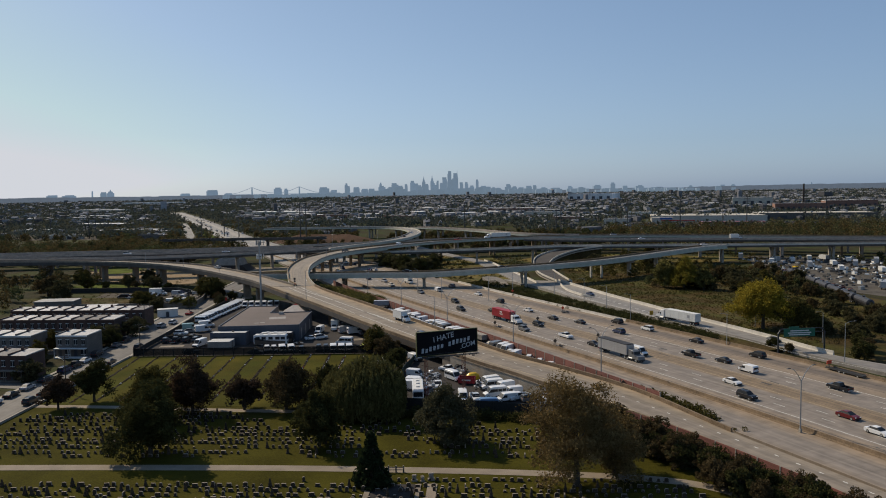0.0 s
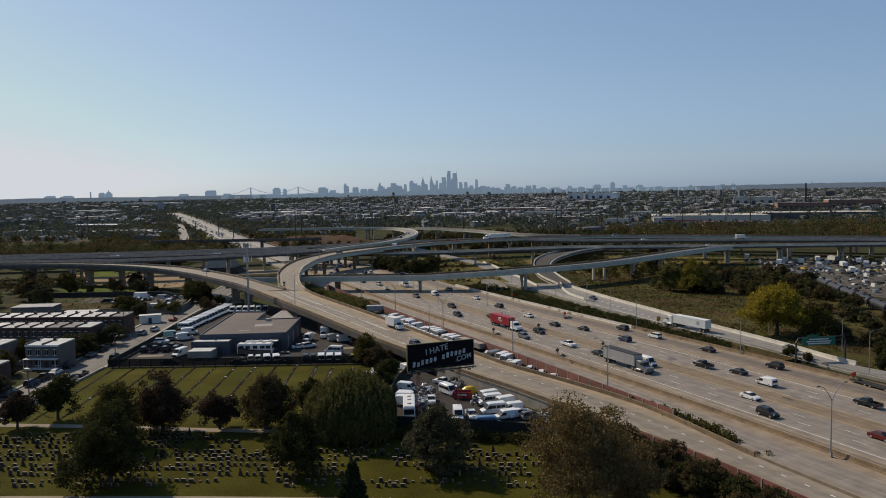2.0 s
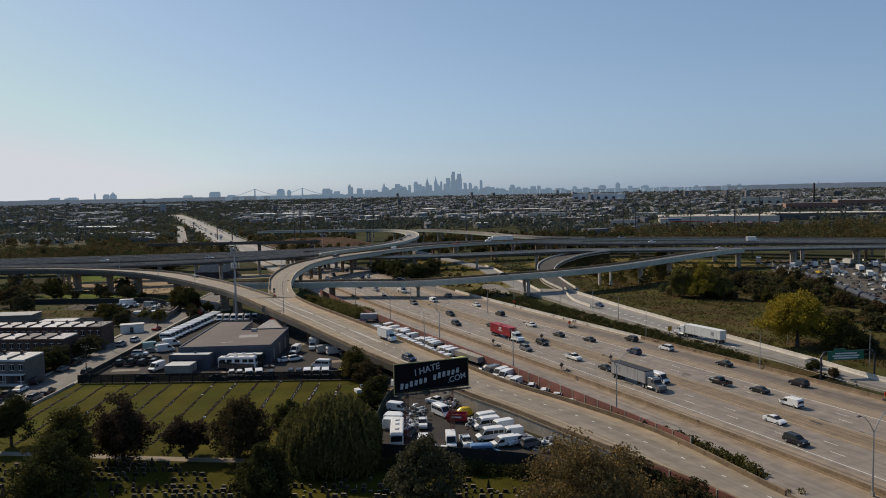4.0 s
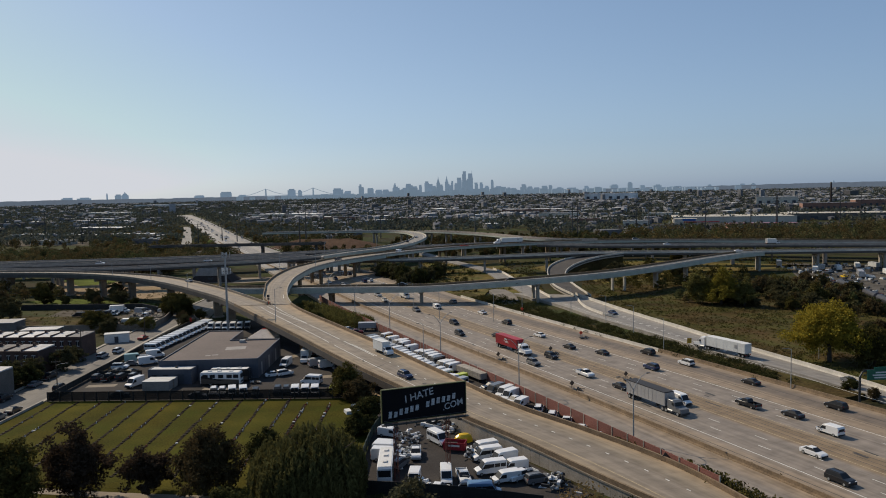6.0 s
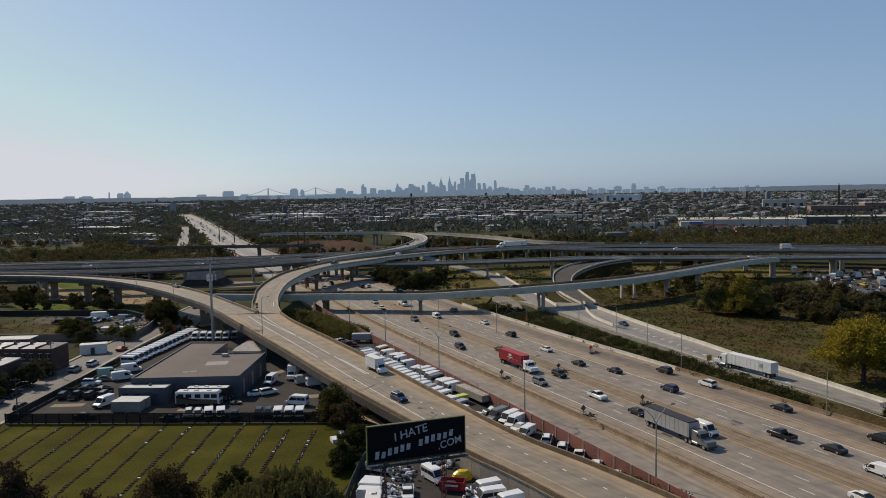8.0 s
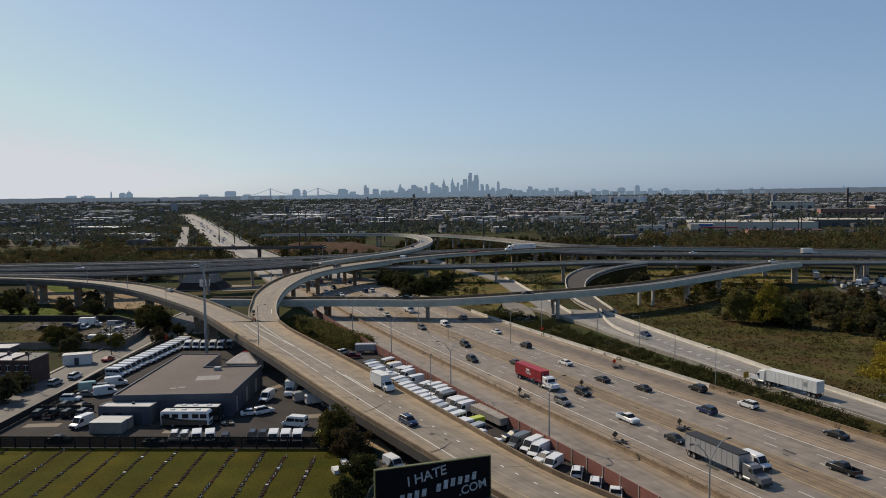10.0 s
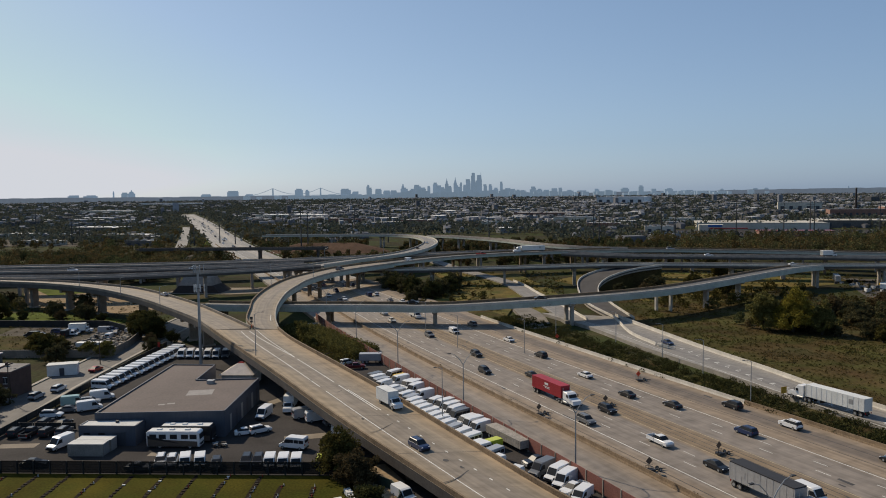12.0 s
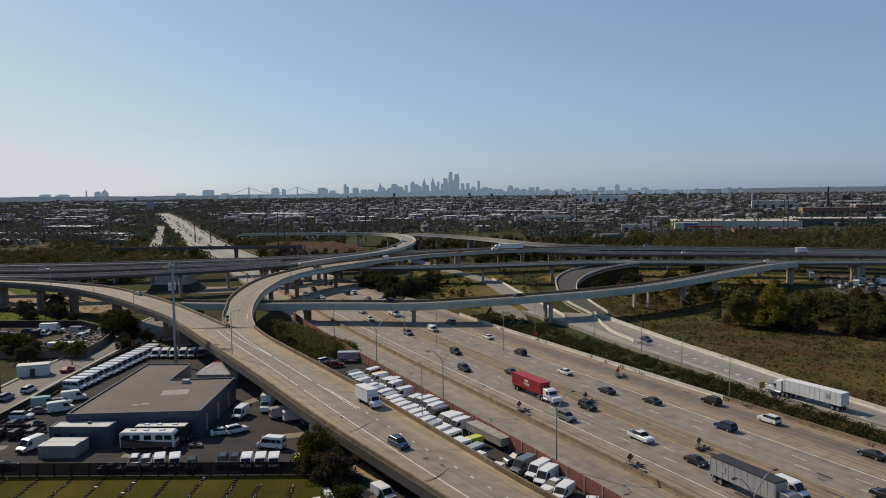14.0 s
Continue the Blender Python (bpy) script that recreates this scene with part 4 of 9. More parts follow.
def sedan(m):
    root = empty("car")
    part("body", MB().slab([(-2.3, 0.25), (-2.38, 0.62), (-2.26, 0.92), (-1.4, 1.0), (1.0, 0.96), (2.0, 0.8), (2.34, 0.6), (2.3, 0.25)], -0.91, 0.91, inset=0.1), m, root)
    glasshouse(root, (-1.75, 1.15), (-1.0, 0.3), 0.96, 1.4, 0.8, 0.6, m)
    part("front_bumper", MB().box(2.3, 0, 0.38, 0.16, 1.5, 0.22), M_BLACK, root)
    part("rear_bumper", MB().box(-2.33, 0, 0.4, 0.14, 1.5, 0.22), M_BLACK, root)
    wheels(root, (-1.42, 1.42), 0.82)
    lamps(root, 2.22, -2.3, 0.66, 0.66, 0.74)
    return root


def suv(m):
    root = empty("suv")
    part("body", MB().slab([(-2.3, 0.32), (-2.38, 0.8), (-2.32, 1.1), (1.0, 1.12), (2.0, 1.0), (2.34, 0.78), (2.3, 0.32)], -0.95, 0.95, inset=0.1), m, root)
    glasshouse(root, (-2.25, 1.2), (-2.0, 0.45), 1.1, 1.68, 0.86, 0.7, m)
    part("roof_rack", MB().box(-0.8, 0.6, 1.78, 1.9, 0.05, 0.05).box(-0.8, -0.6, 1.78, 1.9, 0.05, 0.05), M_BLACK, root)
    part("front_bumper", MB().box(2.3, 0, 0.45, 0.16, 1.6, 0.24), M_BLACK, root)
    part("rear_bumper", MB().box(-2.33, 0, 0.48, 0.14, 1.6, 0.24), M_BLACK, root)
    wheels(root, (-1.42, 1.42), 0.85)
    lamps(root, 2.22, -2.3, 0.7, 0.82, 0.98, 0.2)
    return root


def pickup(m):
    root = empty("pickup_truck")
    part("body", MB().slab([(-0.75, 0.4), (-0.75, 1.12), (1.5, 1.15), (2.6, 1.08), (2.85, 0.85), (2.85, 0.4)], -0.97, 0.97, inset=0.09), m, root)
    b = MB().box(-1.82, 0.93, 0.82, 2.1, 0.09, 0.68).box(-1.82, -0.93, 0.82, 2.1, 0.09, 0.68).box(-2.84, 0, 0.82, 0.09, 1.95, 0.68).box(-1.82, 0, 0.62, 2.05, 1.8, 0.1).box(-1.82, 0, 0.45, 2.0, 1.5, 0.22)
    part("cargo_bed", b, m, root)
    part("bed_liner", MB().box(-1.82, 0, 0.685, 1.98, 1.76, 0.02), M_BLACK, root)
    glasshouse(root, (-0.72, 1.55), (-0.5, 0.8), 1.13, 1.74, 0.86, 0.7, m)
    part("front_bumper", MB().box(2.86, 0, 0.52, 0.16, 1.8, 0.28), M_GALV, root)
    part("rear_bumper", MB().box(-2.92, 0, 0.5, 0.14, 1.8, 0.24), M_GALV, root)
    wheels(root, (-1.75, 1.8), 0.86)
    lamps(root, 2.78, -2.88, 0.74, 0.88, 0.86, 0.24)
    return root


def van(m, high=True, windows=False):
    root = empty("van")
    h, L = (2.45, 2.75) if high else (1.95, 2.5)
    zb, zt = h * 0.5, h - 0.13
    xb, xt = L - 0.88, L - 1.55
    part("body", MB().slab([(-L, 0.35), (-L - 0.03, h - 0.3), (-L + 0.16, h), (xt - 0.4, h), (xt, zt), (xb, zb), (L - 0.22, h * 0.42), (L - 0.04, h * 0.36), (L, 0.38)], -0.95, 0.95, inset=0.1), m, root)
    q = math.hypot(zt - zb, xb - xt)
    ox, oz = (zt - zb) / q, (xb - xt) / q
    pts = lambda k, w, x, z: [(x + ox * k, -w, z + oz * k), (x + ox * k, w, z + oz * k)]
    lo, hi = (xb - (xb - xt) * 0.04, zb + (zt - zb) * 0.04), (xb - (xb - xt) * 0.94, zb + (zt - zb) * 0.94)
    a0, a1 = pts(-0.02, 0.83, *lo), pts(0.025, 0.83, *lo)
    b0, b1 = pts(-0.02, 0.79, *hi), pts(0.025, 0.79, *hi)
    part("windshield", MB().hexa([a0[0], a1[0], a1[1], a0[1]], [b0[0], b1[0], b1[1], b0[1]]), M_GLASS, root, "sloped dark windshield")
    for s in (-1, 1):
        part("window", MB().hexa(*[[(x, y, z) for x, y in ((L - 2.3, s * 0.93), (xe, s * 0.93), (xe, s * 0.965), (L - 2.3, s * 0.965))] for z, xe in ((h * 0.52, L - 1.0), (h * 0.82, L - 1.5))]), M_GLASS, root, "dark side glass")
        if windows:
            for k in range(3):
                part("window", MB().box(-L + 0.7 + k * 1.05, s * 0.95, h * 0.68, 0.95, 0.03, h * 0.26), M_GLASS, root, "dark side glass")
        part("mirror", MB().box(L - 0.95, s * 1.08, h * 0.56, 0.12, 0.2, 0.28, taper=0.85), M_BLACK, root)
    part("rear_window", MB().box(-L - 0.03, 0, h * 0.7, 0.03, 1.4, 0.5), M_GLASS, root, "dark rear door glass")
    part("front_bumper", MB().box(L, 0, 0.48, 0.18, 1.75, 0.3).box(L - 0.02, 0, 0.74, 0.1, 1.3, 0.24), M_BLACK, root)
    part("rear_bumper", MB().box(-L - 0.04, 0, 0.45, 0.14, 1.75, 0.2), M_BLACK, root)
    wheels(root, (-L + 1.0, L - 0.85), 0.85)
    lamps(root, L - 0.1, -L - 0.02, 0.76, 0.84, 1.15, 0.2)
    return root


def box_truck(m):
    root = empty("box_truck")
    bx = MB()
    bx.box(-1.1, 0, 2.2, 5.6, 2.4, 2.5)
    part("cargo_box", bx, M_BOXW, root, "white panelled cargo box")
    part("box_trim", MB().box(-1.1, 1.2, 3.44, 5.64, 0.06, 0.08).box(-1.1, -1.2, 3.44, 5.64, 0.06, 0.08).box(-1.1, 1.2, 0.98, 5.64, 0.06, 0.1).box(-1.1, -1.2, 0.98, 5.64, 0.06, 0.1).box(-3.9, 0, 2.2, 0.03, 2.1, 2.2), M_GALV, root)
    part("chassis", MB().box(-0.6, 0, 0.75, 6.6, 0.9, 0.3), M_STEEL, root)
    part("cab", MB().slab([(1.85, 0.5), (1.85, 2.2), (2.6, 2.25), (3.1, 1.5), (4.0, 1.3), (4.1, 0.5)], -1.0, 1.0, inset=0.1), m, root)
    part("windshield", MB().hexa([(3.08, -0.82, 1.52), (3.13, -0.82, 1.54), (3.13, 0.82, 1.54), (3.08, 0.82, 1.52)], [(2.66, -0.78, 2.16), (2.71, -0.78, 2.18), (2.71, 0.78, 2.18), (2.66, 0.78, 2.16)]), M_GLASS, root)
    for s in (-1, 1):
        part("window", MB().box(2.35, s * 0.995, 1.75, 0.6, 0.03, 0.5), M_GLASS, root)
        part("mirror", MB().box(2.9, s * 1.2, 1.7, 0.1, 0.22, 0.36), M_BLACK, root)
    wheels(root, (-2.3, 3.1), 0.95, "truck")
    lamps(root, 4.04, -3.95, 0.75, 0.95, 0.8, 0.22)
    return root


def ribbed(x0, x1, w, gap, rib, d):
    """Outline of a box seen from above whose two long sides carry upright ribs."""
    near, x = [], x0 + 0.1
    while x + rib < x1 - 0.05:
        near += [(x, 0), (x, d), (x + rib, d), (x + rib, 0)]
        x += gap + rib
    return [(x0, -w)] + [(x, -w - k) for x, k in near] + [(x1, -w), (x1, w)] + [(x, w + k) for x, k in near[::-1]] + [(x0, w)]


def semi(m_cab, m_box, container=False, tarp=False, L=13.5, sleeper=True):
    """A tractor and its trailer; the trailer's rear end is at x = 0."""
    root = empty("semi_truck")
    t = MB().prism(ribbed(0.0, L, 1.25, 0.2 if container else 1.2, 0.2 if container else 0.06, 0.03), 1.275, 4.02)
    trailer = part("trailer", t, m_box, root)
    part("rear_door", MB().box(-0.03, 0, 2.65, 0.06, 2.3, 2.55), m_box, trailer)
    if tarp:
        part("tarp", MB().slab([(0.1, 4.02), (0.1, 4.2), (L - 0.1, 4.2), (L - 0.1, 4.02)], -1.28, 1.28, inset=0.08), M_TARP, trailer, "black roof tarpaulin")
    if container:
        part("logo", MB().box(L * 0.52, 1.3, 3.25, 1.5, 0.02, 0.5).box(L * 0.52, 1.3, 2.6, 2.6, 0.02, 0.16).box(L * 0.55, 1.3, 2.3, 2.0, 0.02, 0.14), M_TRIMW, trailer, "plain white emblem")
        part("logo", MB().box(L * 0.52, -1.3, 3.25, 1.5, 0.02, 0.5).box(L * 0.52, -1.3, 2.6, 2.6, 0.02, 0.16).box(L * 0.55, -1.3, 2.3, 2.0, 0.02, 0.14), M_TRIMW, trailer, "plain white emblem")
    else:
        for s in (-1, 1):
            part("logo", MB().box(L * 0.22, s * 1.285, 2.8, 1.0, 0.02, 1.0), M_BOXG, trailer, "faint grey square emblem")
    part("chassis", MB().box(L / 2, 0, 1.12, L - 0.6, 1.0, 0.3).box(1.6, 0, 0.75, 2.6, 1.6, 0.5).box(L - 3.4, 0, 0.8, 0.3, 1.4, 0.8), M_STEEL, trailer)
    c = L + 0.6
    cab = MB().slab([(c, 0.9), (c, 3.5 if sleeper else 3.0), (c + 1.6, 3.4 if sleeper else 3.0), (c + 2.2, 2.7), (c + 2.45, 1.9), (c + 4.1, 1.6), (c + 4.25, 0.7), (c + 2.0, 0.7)], -1.15, 1.15, inset=0.12)
    cb = part("cab", cab, m_cab, root)
    part("windshield", MB().hexa([(c + 2.44, -1.0, 1.95), (c + 2.5, -1.0, 1.96), (c + 2.5, 1.0, 1.96), (c + 2.44, 1.0, 1.95)], [(c + 2.22, -0.95, 2.66), (c + 2.28, -0.95, 2.67), (c + 2.28, 0.95, 2.67), (c + 2.22, 0.95, 2.66)]), M_GLASS, cb)
    for s in (-1, 1):
        part("window", MB().box(c + 1.75, s * 1.15, 2.3, 0.7, 0.03, 0.6), M_GLASS, cb)
        part("mirror", MB().box(c + 2.3, s * 1.4, 2.3, 0.12, 0.2, 0.6), M_STEEL, cb)
        part("fuel_tank", MB().tube([(c + 0.2, s * 0.95, 0.75), (c + 1.7, s * 0.95, 0.75)], [0.32, 0.32], 10), M_GALV, root)
        part("exhaust_stack", MB().tube([(c - 0.12, s * 0.9, 1.2), (c - 0.12, s * 0.9, 3.7)], [0.07, 0.07], 6), M_GALV, root)
    part("frame_rail", MB().box(c + 1.2, 0, 0.85, 6.0, 0.9, 0.28).box(c + 4.2, 0, 0.6, 0.25, 2.2, 0.35), M_STEEL, root)
    wheels(root, (0.9, 2.2, c - 1.5, c - 0.4, c + 3.2), 1.0, "truck")
    lamps(root, c + 4.1, 0.0, 0.9, 1.1, 0.9, 0.24)
    return root


def motorhome(m):
    root = empty("motorhome")
    part("body", MB().slab([(-5.2, 0.45), (-5.25, 3.2), (-5.0, 3.4), (4.9, 3.4), (5.2, 3.1), (5.35, 1.6), (5.3, 0.45)], -1.25, 1.25, inset=0.12), m, root)
    part("roof", MB().box(-0.05, 0, 3.42, 9.7, 2.2, 0.06), M_TRIMW, root, "pale roof skin")
    part("windscreen_mask", MB().box(5.2, 0, 0.9, 0.3, 2.3, 0.5), M_BLACK, root)
    for s in (-1, 1):
        part("stripe", MB().hexa(*[[(-5.0, s * 1.25 - 0.012, z0), (4.9, s * 1.25 - 0.012, z1), (4.9, s * 1.25 + 0.012, z1), (-5.0, s * 1.25 + 0.012, z0)] for z0, z1 in ((0.5, 0.5), (1.95, 1.5))]), mat("brown_swoosh_paint", (0.09, 0.07, 0.055), 0.4), root, "dark swoosh stripe")
        part("stripe", MB().hexa(*[[(-5.0, s * 1.25 - 0.016, z0), (1.0, s * 1.25 - 0.016, z1), (1.0, s * 1.25 + 0.016, z1), (-5.0, s * 1.25 + 0.016, z0)] for z0, z1 in ((1.95, 1.1), (2.6, 1.2))]), COL["black"], root, "dark swoosh stripe")
    for s in (-1, 1):
        for x in (-3.9, -2.0, 0.2, 2.4, 4.1):
            part("window", MB().box(x, s * 1.25, 2.4, 1.4, 0.03, 0.9), M_GLASS, root)
    part("windshield", MB().box(5.3, 0, 2.25, 0.06, 2.1, 1.3), M_GLASS, root)
    for x in (-3, -0.5, 2.6):
        part("roof_unit", MB().box(x, 0, 3.52, 1.0, 0.8, 0.26, taper=0.85), M_TRIMW, root)
    part("awning", MB().tube([(-3.0, 1.33, 3.1), (3.0, 1.33, 3.1)], [0.09, 0.09], 6), M_BLACK, root)
    wheels(root, (-2.6, 3.4), 1.05, "truck")
    lamps(root, 5.3, -5.25, 0.95, 0.85, 0.9, 0.22)
    return root


def box_trailer(m, L=9.0, h=2.6):
    root = empty("cargo_trailer")
    b = MB().prism(ribbed(-L / 2, L / 2, 1.25, 0.75, 0.06, 0.03), 0.95, 0.95 + h)
    part("box", b, m, root)
    part("door", MB().box(-L / 2 - 0.03, 0, h / 2 + 0.95, 0.05, 2.3, h - 0.2), m, root)
    for s in (-1, 1):
        part("landing_leg", MB().box(L / 2 - 1.6, s * 0.8, 0.48, 0.15, 0.15, 0.96), M_STEEL, root)
    part("underframe", MB().box(0, 0, 0.85, L - 0.4, 1.2, 0.2), M_STEEL, root)
    wheels(root, (-L / 2 + 1.0, -L / 2 + 2.1), 0.95, "truck")
    return root


def far_car(m):
    root = empty("car")
    part("body", MB().slab([(-2.3, 0.2), (-2.38, 0.8), (-2.2, 1.05), (1.0, 1.05), (2.1, 0.9), (2.34, 0.2)], -0.92, 0.92, inset=0.1), m, root)
    glasshouse(root, (-2.0, 1.15), (-1.6, 0.4), 1.03, 1.6, 0.84, 0.66, m)
    return root


MAKE = {
    "far": (far_car, "car", "car"),
    "sedan": (sedan, "car", "sedan"), "suv": (suv, "car", "sport utility car"), "pickup": (pickup, "pickup truck", "pickup truck"),
    "van": (lambda m: van(m, True), "van", "high-roof cargo van"), "lowvan": (lambda m: van(m, False), "van", "low-roof cargo van"), "bus": (lambda m: van(m, True, True), "van", "passenger van"),
    "box": (box_truck, "truck", "box truck"), "rv": (motorhome, "motorhome", "striped motorhome"),
    "lowtrailer": (lambda m: box_trailer(mat("dusty_canvas_cover", (0.3, 0.27, 0.23), 0.9, var=0.35, scale=0.5, fine=3), 12.0, 1.5), "trailer", "low flat-topped trailer"), "shorttrailer": (lambda m: box_trailer(M_BOXG, 6.2, 1.9), "trailer", "short ribbed trailer"), "trailer": (lambda m: box_trailer(M_BOXW, 8.6, 2.2), "trailer", "ribbed cargo trailer"), "greytrailer": (lambda m: box_trailer(M_BOXG, 13.0, 2.7), "trailer", "long ribbed semi trailer"),
}
PROTO = {}


def vehicle(kind, colour, x, y, z, rz, where, group):
    key = (kind, colour)
    m = pose(x, y, z, 0, 0, math.degrees(rz))
    if key in PROTO:
        ob = copy_thing(PROTO[key], m)
    else:
        ob = PROTO[key] = MAKE[kind][0](COL[colour])
        ob.matrix_basis = m
    word = {"lightblue": "light blue", "lime": "lime yellow", "blue": "dark blue"}.get(colour, colour)
    return tagged(ob, f"{word} {MAKE[kind][2]} {where}", MAKE[kind][1], group)


def heading(x, y, curve=AXIS):
    i = int(np.clip(np.argmin(np.hypot(curve[:, 0] - x, curve[:, 1] - y)), 1, len(curve) - 2))
    t = curve[i + 1] - curve[i - 1]
    return math.atan2(t[1], t[0])


ON = "driving on the concrete highway"
for x, y, k, c in ((-3.8, 125.4, "suv", "black"), (8.4, 121, "sedan", "black"), (17, 82, "suv", "grey"), (22.6, 89.8, "suv", "black"), (46, 43.1, "van", "white"), (60.5, 10.8, "sedan", "white"),
                   (59.2, -1.8, "suv", "black"), (73.8, -16.9, "sedan", "maroon"), (74.2, -27, "sedan", "white"), (29.1, 69.2, "pickup", "white"), (35.7, 56.4, "sedan", "black"), (-6.2, 146, "suv", "black"),
                   (-14, 181.8, "lowvan", "white"), (-22, 176, "suv", "grey"), (-30, 214, "box", "white"), (-38, 205, "sedan", "white")):
    vehicle(k, c, x, y, 0.02, heading(x, y) + math.pi, ON, "cars on the highway")
for x, y, k, c in ((12.5, 144.6, "suv", "black"), (29.2, 102.6, "sedan", "black"), (37.5, 93.9, "sedan", "black"), (50.3, 93.3, "suv", "black"), (57.3, 79.5, "suv", "white"), (67, 59.3, "sedan", "black"),
                   (59.8, 40.8, "pickup", "black"), (77.2, 38.4, "suv", "black"), (68.5, 22.1, "lowvan", "white"), (82.5, 4.2, "pickup", "black"), (66.1, 33.2, "sedan", "black"), (47.1, 75.2, "suv", "blue"),
                   (4, 168, "sedan", "white"), (-8, 196, "suv", "grey"), (22, 121, "sedan", "white")):
    vehicle(k, c, x, y, 0.02, heading(x, y), ON, "cars on the highway")
vehicle("sedan", "grey", 90.3, 59.5, -0.03, heading(90, 59, SLM), "driving on the pale slip road", "cars on the slip road")
vehicle("sedan", "blue", 53, 163, -0.03, heading(53, 163, SLM), "driving on the pale slip road", "cars on the slip road")
rf = random.Random(11)
for _ in range(46):
    i = int(rf.uniform(0.36, 0.8) * len(AXIS))
    lane = rf.choice((7.9, 11.5, 15.1, 25.1, 28.5))
    p = offset(AXIS, lane)[i]
    h = heading(p[0], p[1])
    vehicle("far", rf.choice(("white", "black", "black", "silver", "grey", "blue")), p[0], p[1], 0.02, h if lane > 20 else h + math.pi, "on the distant highway", "cars on the distant highway")
for _ in range(18):
    yy = rf.uniform(218, 345)
    lane = rf.choice((7.9, 11.5, 15.1, 25.1, 28.5, 32.0))
    p = offset(AXIS, lane)[int(np.argmin(abs(ay - yy)))]
    h = heading(p[0], p[1])
    vehicle(rf.choice(("sedan", "suv", "lowvan", "pickup", "sedan")), rf.choice(("white", "white", "black", "silver", "grey", "blue", "maroon")), p[0], p[1], 0.02, h if lane > 20 else h + math.pi, "driving under the bridges", "cars under the bridges")
vehicle("box", "white", -23.4, 79.0, 4.35, math.atan2(-10.7, 7.2), "driving on the tan ramp bridge", "traffic on the ramp")
vehicle("suv", "blue", -15.5, 56.5, 3.25, math.atan2(-11, 8), "driving on the tan ramp bridge", "traffic on the ramp")


def place_semi(ob, rear, front, z, label):
    a = math.atan2(front[1] - rear[1], front[0] - rear[0])
    ob.matrix_basis = pose(rear[0], rear[1], z, 0, 0, math.degrees(a))
    return tagged(ob, label, "truck")


place_semi(semi(COL["white"], M_BOXR, container=True, L=12.2, sleeper=False), (8.6, 107.5), (16.5, 92.5), 0.02, "white tractor pulling a red ribbed shipping container")
place_semi(semi(COL["grey"], M_BOXG, tarp=True, L=13.0, sleeper=False), (36.6, 49.5), (44.2, 34), 0.02, "dark tractor pulling a grey tipper trailer with black tarpaulin")
place_semi(semi(COL["white"], M_BOXW, L=14.2), (76.0, 86.6), (66.5, 104), -0.03, "white tractor with a long white box trailer on the slip road")
place_semi(semi(COL["white"], M_BOXW, L=15.0), (33, 386.5), (14, 380), 11.0, "white semi truck crossing the distant bridge")
for x, y, z, k, c in ((-5, 366, 11.0, "pickup", "red"), (-74, 294, 10.2, "suv", "grey"), (-44, 336, 10.62, "lowvan", "white"), (-44.6, 478, 10.4, "sedan", "white"), (-47, 424, 10.7, "sedan", "black"), (-30, 204.6, 6.75, "sedan", "black"), (17, 205.5, 7.95, "sedan", "black"), (110, 394, 11, "suv", "silver"), (120, 350, 10.8, "sedan", "white"), (180, 340, 10.8, "box", "white"), (-150, 302, 10.2, "sedan", "white"), (-210, 297, 10.2, "suv", "white"), (-126, 210, 9.45, "sedan", "silver"), (150, 311, 9.3, "sedan", "white")):
    vehicle(k, c, x, y, z, {(-5): 0.7, -74: 1.1, -44: 0.85, -44.6: 1.5, -47: 1.6}.get(x, heading(x, y, C_N) if z < 8 else (2.4 if x == -126 else 0.1)), "crossing a bridge", "cars on the bridges")

# parked vehicles: the fenced lot by the warehouse
LOT = GZ + 0.04
IN = "parked in the asphalt lot"
rp = random.Random(3)
for i in range(15):
    y = 113 + i * 3.15
    vehicle("bus" if i % 3 == 0 else "van", "white", -101.2 + rp.uniform(-0.2, 0.2) + (y - 113) * 0.05, y, LOT, -0.12 + rp.uniform(-0.03, 0.03), "parked in a row along the street", "row of white vans")
for i, c in enumerate(("white", "white", "white", "white", "white", "grey")):
    vehicle("bus" if i % 2 else "van", c, -95.5 + i * 2.7, 149.5 + rp.uniform(-0.4, 0.4), LOT, -math.pi / 2 + 0.2, "parked in a row behind the warehouse", "row of white vans")
